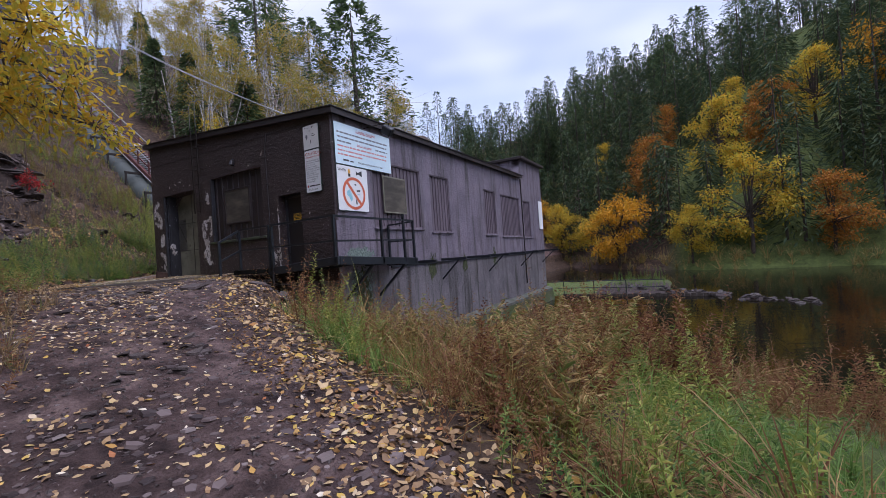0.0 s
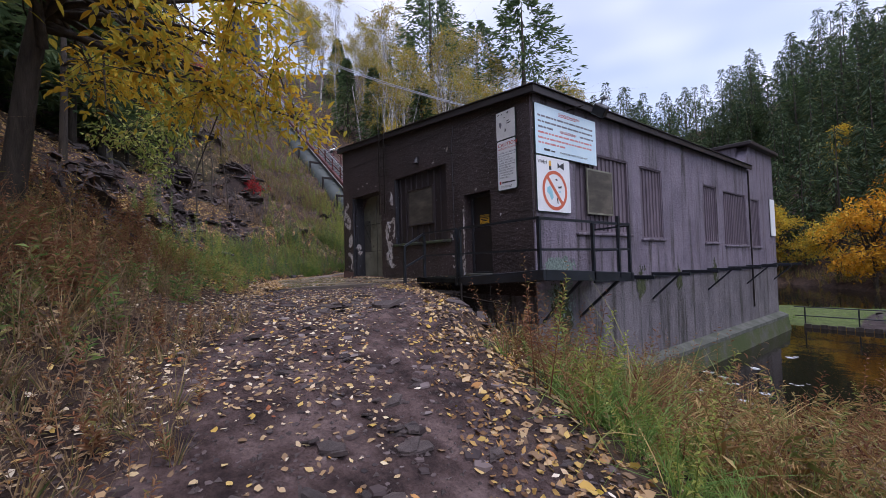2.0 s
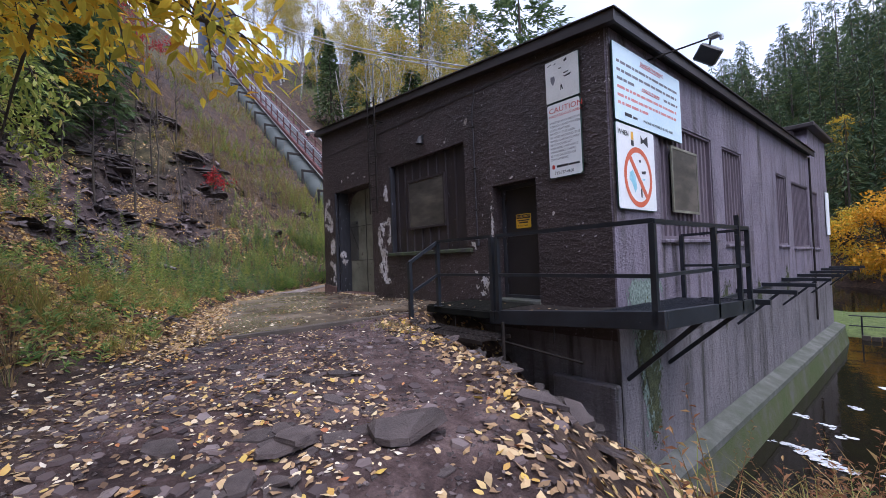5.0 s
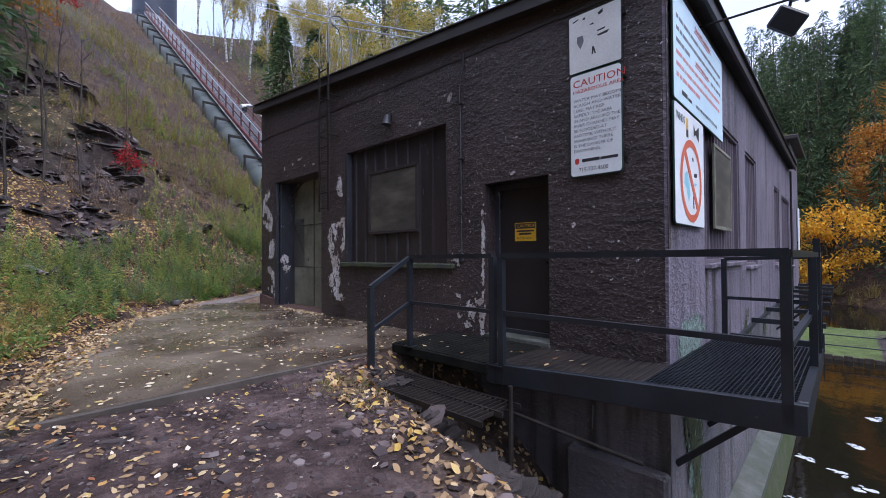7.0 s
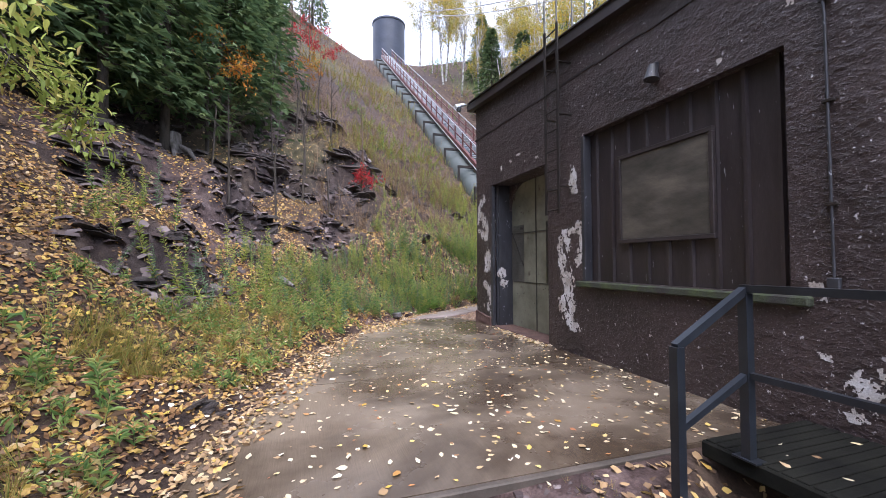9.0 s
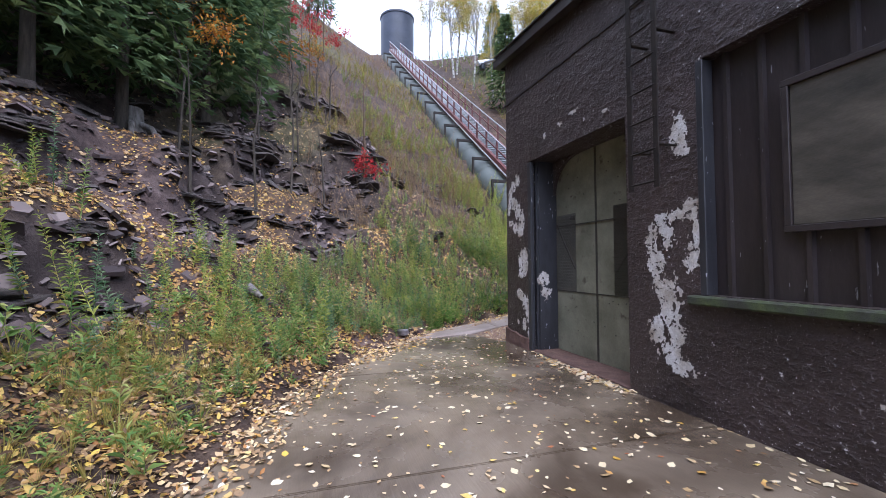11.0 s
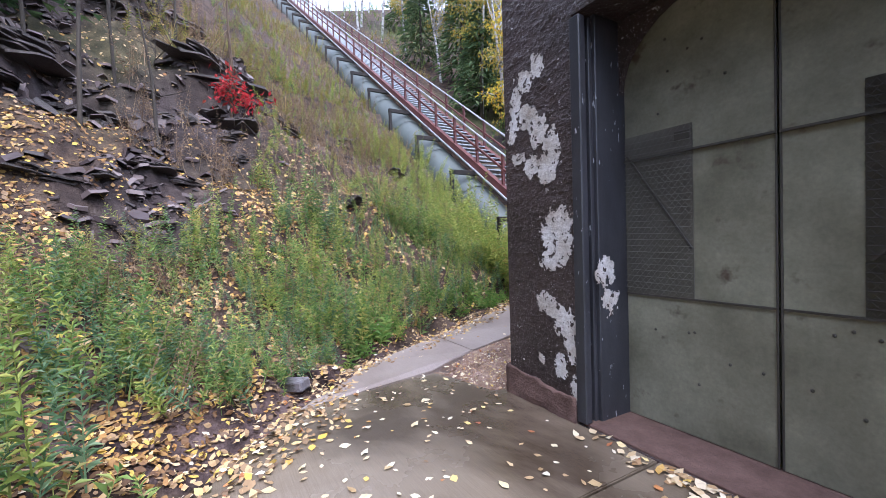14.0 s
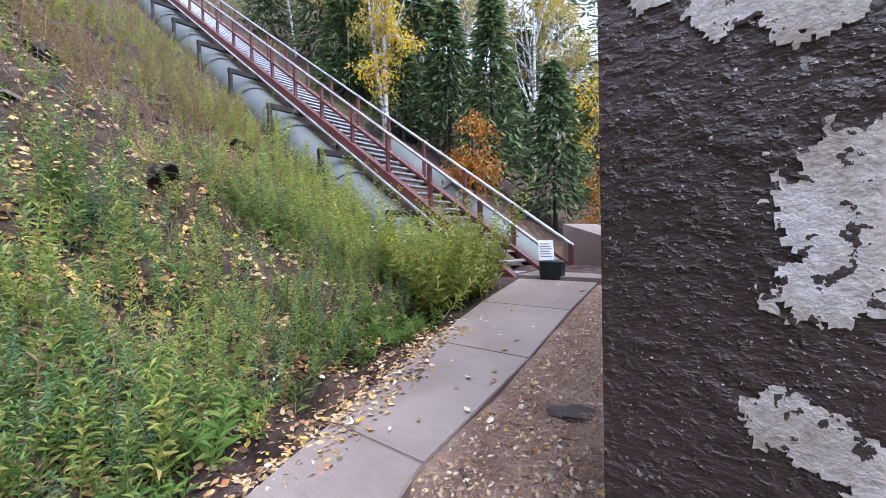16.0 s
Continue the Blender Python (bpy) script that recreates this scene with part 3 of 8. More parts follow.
L_CONIFER = leafy("conifer_sprays", [(0.0, (0.048, 0.082, 0.040)), (0.5, (0.092, 0.148, 0.066)), (1.0, (0.16, 0.21, 0.085))], thin=0.35)
L_FAR = leafy("distant_conifers", [(0.0, (0.038, 0.068, 0.036)), (0.5, (0.065, 0.105, 0.052)), (0.88, (0.10, 0.135, 0.055)), (1.0, (0.17, 0.16, 0.06))], thin=0.2)
L_GREEN = leafy("green_weed_leaves", [(0.0, (0.085, 0.165, 0.052)), (0.4, (0.18, 0.29, 0.085)), (0.68, (0.29, 0.38, 0.12)), (0.84, (0.42, 0.43, 0.15)), (0.93, (0.32, 0.25, 0.12)), (1.0, (0.18, 0.115, 0.075))], thin=0.35)
L_DRY = leafy("dry_weed_leaves", [(0.0, (0.15, 0.098, 0.07)), (0.5, (0.26, 0.175, 0.115)), (1.0, (0.37, 0.27, 0.17))], thin=0.3)
G_GREEN = leafy("green_grass_blades", [(0.0, (0.11, 0.20, 0.05)), (0.6, (0.175, 0.30, 0.07)), (1.0, (0.30, 0.36, 0.11))], thin=0.4)
G_TAN = leafy("tan_grass_blades", [(0.0, (0.26, 0.15, 0.06)), (0.35, (0.44, 0.29, 0.12)), (0.55, (0.55, 0.41, 0.19)), (0.72, (0.26, 0.26, 0.08)), (1.0, (0.13, 0.19, 0.05))], thin=0.35)
G_BANK = leafy("withered_bank_grass", [(0.0, (0.13, 0.085, 0.045)), (0.4, (0.26, 0.175, 0.09)), (0.7, (0.36, 0.26, 0.13)), (0.85, (0.16, 0.17, 0.06)), (1.0, (0.09, 0.13, 0.04))], thin=0.3)
G_GOLD = leafy("golden_green_grass", [(0.0, (0.22, 0.16, 0.05)), (0.35, (0.38, 0.29, 0.09)), (0.65, (0.27, 0.27, 0.07)), (1.0, (0.13, 0.19, 0.045))], thin=0.4)
NEEDLE = leafy("fallen_pine_needles", [(0.0, (0.20, 0.11, 0.07)), (0.4, (0.38, 0.22, 0.13)), (0.75, (0.50, 0.33, 0.19)), (1.0, (0.56, 0.45, 0.32))], thin=0.1)
G_RUST = leafy("rusty_bracken", [(0.0, (0.19, 0.085, 0.05)), (0.5, (0.30, 0.145, 0.075)), (0.8, (0.38, 0.23, 0.11)), (1.0, (0.20, 0.20, 0.06))], thin=0.3)
FALLEN = leafy("fallen_leaves", [(0.0, (0.26, 0.15, 0.08)), (0.2, (0.46, 0.32, 0.18)), (0.45, (0.62, 0.49, 0.33)), (0.74, (0.72, 0.64, 0.52)), (0.88, (0.64, 0.46, 0.14)), (0.95, (0.46, 0.20, 0.08)), (1.0, (0.30, 0.10, 0.05))], thin=0.1)
FALLEN_ORANGE = leafy("orange_leaf_carpet", [(0.0, (0.09, 0.048, 0.028)), (0.35, (0.20, 0.105, 0.045)), (0.65, (0.36, 0.20, 0.07)), (0.87, (0.50, 0.34, 0.10)), (1.0, (0.56, 0.42, 0.07))], thin=0.1)
SHARD = leafy("slate_shards", [(0.0, (0.030, 0.022, 0.023)), (0.5, (0.085, 0.062, 0.062)), (0.85, (0.15, 0.115, 0.113)), (1.0, (0.22, 0.18, 0.175))], 0.5, 0.0)
FALLEN_BROWN = leafy("brown_leaf_litter", [(0.0, (0.13, 0.082, 0.055)), (0.3, (0.28, 0.18, 0.10)), (0.6, (0.44, 0.29, 0.15)), (0.8, (0.56, 0.42, 0.24)), (0.92, (0.55, 0.37, 0.08)), (1.0, (0.32, 0.12, 0.055))], thin=0.1)


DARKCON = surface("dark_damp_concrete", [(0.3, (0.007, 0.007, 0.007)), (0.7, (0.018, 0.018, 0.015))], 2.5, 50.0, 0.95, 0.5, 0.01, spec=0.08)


def picked_leaf_mat():
    m, nt, b, co = start_mat("single_fallen_leaf")
    oi = nt.nodes.new("ShaderNodeObjectInfo")
    col = ramp_node(nt, oi.outputs["Random"], [(0.0, (0.30, 0.19, 0.09)), (0.25, (0.50, 0.38, 0.22)), (0.5, (0.62, 0.52, 0.36)), (0.75, (0.66, 0.57, 0.42)), (0.88, (0.60, 0.38, 0.05)), (1.0, (0.34, 0.15, 0.06))])
    col = mix_node(nt, 0.4, col, ramp_node(nt, noise_node(nt, co, 30.0, 4.0), [(0.3, (0.35, 0.35, 0.35)), (0.7, (0.7, 0.7, 0.7))]), "OVERLAY")
    nt.links.new(col, b.inputs["Base Color"])
    b.inputs["Roughness"].default_value = 0.45
    return m


LEAF_ONE = picked_leaf_mat()

L_RUSSET = leafy("russet_bracken_leaves", [(0.0, (0.10, 0.038, 0.025)), (0.5, (0.20, 0.08, 0.04)), (0.85, (0.30, 0.15, 0.06)), (1.0, (0.20, 0.18, 0.06))], thin=0.3)
L_LIME = leafy("yellow_green_weed_leaves", [(0.0, (0.18, 0.24, 0.055)), (0.5, (0.32, 0.39, 0.095)), (0.85, (0.46, 0.46, 0.13)), (1.0, (0.42, 0.31, 0.12))], thin=0.35)
L_BLUEGREEN = leafy("blue_green_weed_leaves", [(0.0, (0.07, 0.14, 0.075)), (0.6, (0.15, 0.25, 0.13)), (1.0, (0.28, 0.37, 0.22))], thin=0.35)
# ---- ground, water ----
def graded(lo, a, b, hi, step, grow=1.16):
    mid = list(np.arange(a, b, step))
    left, right, d = [], [], step
    p, q = a, mid[-1]
    while p > lo or q < hi:
        d = min(d * grow, 4.0)
        p, q = p - d, q + d
        if p > lo - d:
            left.append(p)
        if q < hi + d:
            right.append(q)
    return np.array(left[::-1] + mid + right)


def build_ground():
    gx, gy = graded(-150, -21, 13, 140, 0.13), graded(-70, -12, 7, 190, 0.13)
    X, Y = np.meshgrid(gx, gy, indexing="ij")
    Z = land(X, Y)
    # the ground stops short of the building's floor and dives under the slab
    inside = (X > -9.5) & (X < -0.1) & (Y > 0.1) & (Y < 18)
    Z = np.where(inside, np.minimum(Z, -0.6), Z)
    on_slab = side_of(X, Y, SLAB_LEFT) < -0.08
    on_slab &= (X < -3.2) & (X > -10.9) & (Y < 0.2)
    Z = np.where(on_slab, np.minimum(Z, -0.09), Z)
    n, k = X.shape
    i = (np.arange(n - 1)[:, None] * k + np.arange(k - 1)[None]).ravel()
    faces = np.stack([i, i + k, i + k + 1, i + 1], -1)
    me = put_faces("ground", np.stack([X, Y, Z], -1).reshape(-1, 3), faces, [EARTH], smooth=True)
    h, e = side_of(X, Y, TOE), side_of(X, Y, BRINK)
    jig = 0.35 * wander(X, Y, 0.6, 7.0)
    path = np.clip((-h + jig - 0.1) / 0.5, 0, 1) * np.clip((-e * -1 + jig * 0.5 + 0.15) / 0.4, 0, 1)
    path = np.where(X < -9.6, np.clip((1.2 + X + 10.9 + jig) / 0.3, 0, 1), path)
    turf = np.clip((-e - 2.2 + jig) / 1.0, 0, 1) * np.clip((X - 5.5) / 2, 0, 1) + ((Y > 18) & (Y < 31) & (X > -16) & (X < 8)) * 1.0
    turf += np.clip(wander(X, Y, 3.0, 8.0) - 0.2, 0, 1) * (h > 3) * 0.7
    sc = np.clip(wander(X, Y, 2.2, 9.0) * 2.0 - 0.4, 0, 1) * (h > 1.0) + ((Y > 12) & (X > 2.5) & (Y < 27)) * 1.0
    sc = np.maximum(sc, scarred(X, Y) * (h > 0.5))
    turf = turf * (1 - scarred(X, Y))
    cov = np.stack([path, np.clip(turf, 0, 1), np.clip(sc, 0, 1), 1.0 - ((X < -9.6) & (X > -11.6) & (Y > -0.6) & (Y < 6) & (side_of(X, Y, WALK_RIGHT) < 0.1))], -1).reshape(-1, 4).astype(np.float32)
    ca = me.color_attributes.new("cover", "FLOAT_COLOR", "POINT")
    ca.data.foreach_set("color", cov.ravel())
    ob = new("ground", me)
    return tagged(ob, "leaf-strewn earth hillside, dirt track and riverbank", "ground", kind="structure")


SLAB_LEFT = [(-2.9, -4.72), (-4.2, -4.45), (-6.1, -3.95), (-7.3, -3.6), (-8.8, -2.9), (-10.0, -2.0), (-11.05, -1.1), (-11.45, -0.3), (-11.75, 0.6), (-12.05, 1.6), (-12.6, 3.6), (-12.9, 5.2)]
WALK_RIGHT = [(-10.55, -0.35), (-10.75, 0.2), (-10.92, 1.6), (-11.1, 2.8), (-11.35, 4.0), (-11.5, 5.2)]
build_ground()
me = put_faces("river", [(-40, -60, WATER_Z), (150, -60, WATER_Z), (150, 200, WATER_Z), (-40, 200, WATER_Z)], [(0, 1, 2, 3)], [WATER])
tagged(new("river", me), "dark still river water reflecting the hillside", "water", kind="structure")


def plate(name, outline, top, thick, material, label, category, parent=None, cut=None):
    """A slab with bevelled rim over an outline of (x, y); top is a height or a function of (x, y)."""
    bm = bmesh.new()
    tz = top if callable(top) else (lambda x, y: top)
    vs = [bm.verts.new((x, y, tz(x, y))) for x, y in outline]
    f = bm.faces.new(vs)
    r = bmesh.ops.extrude_face_region(bm, geom=[f])
    for v in [g for g in r["geom"] if isinstance(g, bmesh.types.BMVert)]:
        v.co.z -= thick
    bmesh.ops.bevel(bm, geom=[e for e in bm.edges if all(abs(v.co.z - tz(v.co.x, v.co.y)) < 1e-5 for v in e.verts)], offset=0.007, segments=2, affect="EDGES")
    ob = part(name, bm, material, parent, label if parent else "")
    return ob if parent else tagged(ob, label, category, kind="structure")


# the broad slab before the doors, cast in bays with joints between
slab = thing("slab", "damp brown broom-finished concrete slab strewn with leaves", "pavement", kind="structure")


def on_left(x):
    xs = [p[0] for p in SLAB_LEFT][::-1]
    ys = [p[1] for p in SLAB_LEFT][::-1]
    return float(np.interp(x, xs, ys))


cuts = [-3.08, -5.6, -8.2, -10.5]
for a, b in zip(cuts, cuts[1:]):
    xs = [x for x, _ in SLAB_LEFT if b + 0.05 < x < a - 0.05]
    rim = [(a - 0.008, 0.0), (a - 0.008, on_left(a))] + [(x, on_left(x)) for x in xs] + [(b + 0.008, on_left(b)), (b + 0.008, 0.0)]
    if b < -9.66:
        rim = rim[:-1] + [(b + 0.008, -0.3), (-9.75, -0.12), (-9.7, 0.0)]
    plate("bay", rim[::-1], 0.0, 0.16, SLAB, "", "", slab)
bm_edge = box((-3.085, -4.68, -0.14), (-3.03, -1.25, 0.004), 0.01)
part("edge_beam", bm_edge, CURB, slab, "worn grey concrete edge")
walkway = thing("footpath", "narrow tan concrete footpath leading to a staircase", "path", kind="structure")
walk_z = lambda x, y: min(0.62, max(0.004, (y + 0.3) * 0.108 + 0.004))
mids = [(-1.75, -0.35), (0.35, 0.35), (2.0, 2.0), (3.6, 3.6), (5.2, 5.2)]
lx = lambda y: float(np.interp(y, [p[1] for p in SLAB_LEFT], [p[0] for p in SLAB_LEFT]))
rx = lambda y: float(np.interp(y, [p[1] for p in WALK_RIGHT], [p[0] for p in WALK_RIGHT]))
for (l0, r0), (l1, r1) in zip(mids, mids[1:]):
    rim = [(rx(r0), r0 + 0.003), (rx(r1), r1 - 0.003), (lx(l1), l1 - 0.003), (lx((l0 + l1) / 2), (l0 + l1) / 2), (lx(l0), l0 + 0.003)]
    plate("bay", rim, walk_z, 0.12, WALKWAY, "", "", walkway)
plate("bay", [(-10.3, 5.22), (-9.9, 8.4), (-13.2, 8.4), (-12.95, 5.22)], lambda x, y: 0.66, 0.14, WALKWAY, "", "", walkway)
# ---- the powerhouse ----
EAVE_R, EAVE_L, X0, X1 = 4.17, 5.02, 0.0, -9.61


def roof_z(x):
    return EAVE_R + (EAVE_L - EAVE_R) * (x - X0) / (X1 - X0)


def wall_grid(name, span, height, holes, place, thick, material, top=None, rough=0.0):
    """A wall with openings that go through it. span, height: intervals of (u, z); holes: (u0, u1, z0, z1); place(u, d, z) gives the point d metres in."""
    us = sorted({span[0], span[1], *(h[i] for h in holes for i in (0, 1))})
    zs = sorted({height[0], height[1], *(h[i] for h in holes for i in (2, 3))})
    us = [x for a, b in zip(us, us[1:]) for x in np.linspace(a, b, max(1, int((b - a) / 0.35)) + 1)[:-1]] + [us[-1]]
    zs = [x for a, b in zip(zs, zs[1:]) for x in np.linspace(a, b, max(1, int((b - a) / 0.35)) + 1)[:-1]] + [zs[-1]]
    bm = bmesh.new()
    grid, inn = {}, {}
    fz = lambda u, z: z if top is None or z < zs[-1] - 1e-6 else top(u)
    for u in us:
        for z in zs:
            grid[u, z] = bm.verts.new(place(u, 0, fz(u, z)))
            inn[u, z] = bm.verts.new(place(u, thick, fz(u, z)))
    solid = {}
    for i, (a, b) in enumerate(zip(us, us[1:])):
        for j, (c, d) in enumerate(zip(zs, zs[1:])):
            mu, mz = (a + b) / 2, (c + d) / 2
            solid[i, j] = not any(h[0] < mu < h[1] and h[2] < mz < h[3] for h in holes)
    for (i, j), s in solid.items():
        if not s:
            continue
        a, b, c, d = us[i], us[i + 1], zs[j], zs[j + 1]
        bm.faces.new([grid[a, c], grid[b, c], grid[b, d], grid[a, d]])
        bm.faces.new([inn[a, c], inn[a, d], inn[b, d], inn[b, c]])
        for di, dj, p, q in ((-1, 0, (a, c), (a, d)), (1, 0, (b, c), (b, d)), (0, -1, (a, c), (b, c)), (0, 1, (a, d), (b, d))):
            if not solid.get((i + di, j + dj), False):
                bm.faces.new([grid[p], grid[q], inn[q], inn[p]])
    return part(name, bm, material)


GARAGE, PANEL, ENTRY = (-8.82, -6.63, 0.0, 3.02), (-5.70, -3.02, 1.10, 3.21), (-2.30, -1.32, 0.13, 2.20)
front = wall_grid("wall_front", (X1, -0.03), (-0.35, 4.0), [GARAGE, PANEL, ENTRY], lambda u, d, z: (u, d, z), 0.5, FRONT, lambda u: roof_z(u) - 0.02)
tagged(front, "dark brown rough-cast stucco wall with peeling white patches", "wall", kind="structure")
WINDOWS = [(1.6, 4.14, 1.10, 3.14), (4.81, 6.20, 1.0, 3.12), (9.45, 10.70, 0.93, 3.03), (11.40, 14.04, 0.84, 2.97), (14.72, 15.85, 0.78, 2.90)]
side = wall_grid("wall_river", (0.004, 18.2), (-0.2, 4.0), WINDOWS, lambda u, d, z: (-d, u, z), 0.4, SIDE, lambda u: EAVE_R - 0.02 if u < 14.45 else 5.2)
tagged(side, "weathered mauve-grey stucco wall with rain streaks", "wall", kind="structure")

part("corner_strip", box((0.0, -0.002, 1.27), (0.006, 0.075, EAVE_R - 0.03)), FRONT, side, "dark brown painted corner strip")
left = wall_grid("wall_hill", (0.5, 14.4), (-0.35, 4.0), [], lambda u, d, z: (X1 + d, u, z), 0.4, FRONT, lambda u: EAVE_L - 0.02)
tagged(left, "dark brown rough-cast stucco wall facing the hill", "wall", kind="structure")
back = wall_grid("wall_back", (X1 + 0.4, -0.4), (-0.35, 4.0), [], lambda u, d, z: (u, 14.4 - d, z), 0.3, SIDE, lambda u: roof_z(u) - 0.02)
tagged(back, "mauve stucco end wall", "wall", kind="structure")

# the annex at the far end, one storey higher
annex = thing("annex", "mauve stucco annex with a flat dark roof", "building", kind="structure")
part("wall", box((-4.2, 14.404, -0.2), (-3.9, 18.2, 5.2)), SIDE, annex)
part("wall", box((-3.9, 17.9, -0.2), (-0.4, 18.2, 5.2)), SIDE, annex)
part("wall", box((-3.9, 14.404, EAVE_R), (-0.4, 14.7, 5.2)), SIDE, annex)
part("roof", box((-4.35, 14.25, 5.204), (0.25, 18.4, 5.36), 0.02), TRIM, annex)

# mono-pitch roof with a deep fascia
roof = thing("roof", "low mono-pitch tar roof with dark brown fascia boards", "roof", kind="structure")


def slope_box(x0, x1, y0, y1, lo, hi):
    bm = bmesh.new()
    v = [bm.verts.new((x, y, roof_z(x) + z)) for x in (x0, x1) for y in (y0, y1) for z in (lo, hi)]
    for q in ((0, 1, 3, 2), (4, 6, 7, 5), (0, 4, 5, 1), (2, 3, 7, 6), (0, 2, 6, 4), (1, 5, 7, 3)):
        bm.faces.new([v[i] for i in q])
    return bm


part("deck", slope_box(-9.80, 0.15, -0.10, 14.40, 0.0, 0.08), ROOF, roof)
part("fascia", slope_box(-9.83, 0.20, -0.14, -0.10, -0.06, 0.10), TRIM, roof)
part("fascia", slope_box(0.15, 0.19, -0.10, 14.40, -0.06, 0.10), TRIM, roof)
part("fascia", slope_box(-9.84, -9.80, -0.10, 14.40, -0.06, 0.10), TRIM, roof)
part("drip_edge", slope_box(-9.87, 0.23, -0.17, 14.42, 0.104, 0.12), TRIM, roof)
part("drip_edge", slope_box(-9.80, 0.15, -0.135, -0.02, -0.065, -0.062), TRIM, roof)

# river footing: pier below the floor, sloped ledge, mossy face
footing = thing("river_footing", "stained concrete footing with a mossy ledge above the water", "foundation", kind="structure")
part("pier", box((-9.0, 0.02, -4.6), (-0.005, 18.15, -0.2)), LOWER, footing)


def prism(section, y0, y1):
    bm = bmesh.new()
    a = [bm.verts.new((x, y0, z)) for x, z in section]
    b = [bm.verts.new((x, y1, z)) for x, z in section]
    bm.faces.new(a)
    bm.faces.new(b[::-1])
    for i in range(len(a)):
        j = (i + 1) % len(a)
        bm.faces.new([a[i], b[i], b[j], a[j]])
    return bm


part("ledge_cap", prism([(0.0, -2.36), (0.0, -2.60), (0.32, -2.60), (0.32, -2.48)], 0.1, 18.3), LEDGE, footing, "pale sloped ledge worn by water")
part("ledge_face", prism([(0.0, -2.604), (0.0, -4.6), (0.66, -4.6), (0.31, -2.604)], 0.08, 18.32), MOSSY, footing, "green mossy concrete face")
# ---- doors, boards and fittings of the front wall ----
def ribbed(u0, u1, z0, z1, pitch, place, depth=0.036):
    """Ribbed sheet over an opening: place(u, d, z)."""
    bm = bmesh.new()
    us = [(u0, 0.0)]
    u = u0 + pitch * 0.5
    while u < u1 - 0.06:
        us += [(u, 0.0), (u + 0.008, depth), (u + 0.042, depth), (u + 0.05, 0.0)]
        u += pitch
    us.append((u1, 0.0))
    cols = [(bm.verts.new(place(a, -d, z0)), bm.verts.new(place(a, -d, z1))) for a, d in us]
    for (a, b), (c, d) in zip(cols, cols[1:]):
        bm.faces.new([a, c, d, b])
    return bm


fp = lambda u, d, z: (u, d, z)
sp = lambda u, d, z: (-d, u, z)


def frame_parts(u0, u1, z0, z1, w, place, d0, d1, material, parent, name="frame"):
    for a, b, c, d in ((u0, u1, z0, z0 + w), (u0, u1, z1 - w, z1), (u0, u0 + w, z0 + w, z1 - w), (u1 - w, u1, z0 + w, z1 - w)):
        p, q = place(a, d0, c), place(b, d1, d)
        part(name, box([min(x) for x in zip(p, q)], [max(x) for x in zip(p, q)], 0.004), material, parent)


shutter = thing("boarded_window", "window filled with brown ribbed metal and a grey board", "window", kind="structure")
part("ribbed_sheet", ribbed(-5.71, -3.01, 1.09, 3.22, 0.30, lambda u, d, z: (u, 0.13 + d, z)), METAL_SIDING, shutter)
board = part("board", box((-5.02, 0.075, 1.66), (-3.77, 0.10, 2.70), 0.006), BOARD, shutter, "dull grey board with rusty edges")
frame_parts(-5.07, -3.73, 1.61, 2.75, 0.05, fp, 0.055, 0.105, TRIM, shutter, "board_frame")
part("edge_trim", box((-5.735, -0.008, 1.096), (-5.665, 0.12, 3.205), 0.006), JAMB, shutter, "chipped blue-grey steel edge trim")
part("sill", box((-5.83, -0.07, 1.01), (-2.86, 0.10, 1.095), 0.015), SILL, front, "mossy projecting window sill")

entry = thing("door_1", "dark brown steel entry door in a deep recess, shut", "door", kind="structure")
part("leaf", box((-2.22, 0.27, 0.16), (-1.40, 0.31, 2.13), 0.004), DOOR, entry)
frame_parts(-2.30, -1.32, 0.13, 2.20, 0.075, fp, 0.24, 0.34, JAMB, entry, "door_frame")
part("threshold", box((-2.30, -0.02, 0.06), (-1.32, 0.26, 0.15), 0.01), LEDGE, entry, "worn pale threshold")
knob = rod((-1.47, 0.27, 1.12), (-1.47, 0.21, 1.12), 0.022, n=12)
part("knob", knob, OLD_STEEL, entry)
for z in (0.45, 1.2, 1.9):
    part("hinge", rod((-2.215, 0.262, z - 0.05), (-2.215, 0.262, z + 0.05), 0.012), OLD_STEEL, entry)

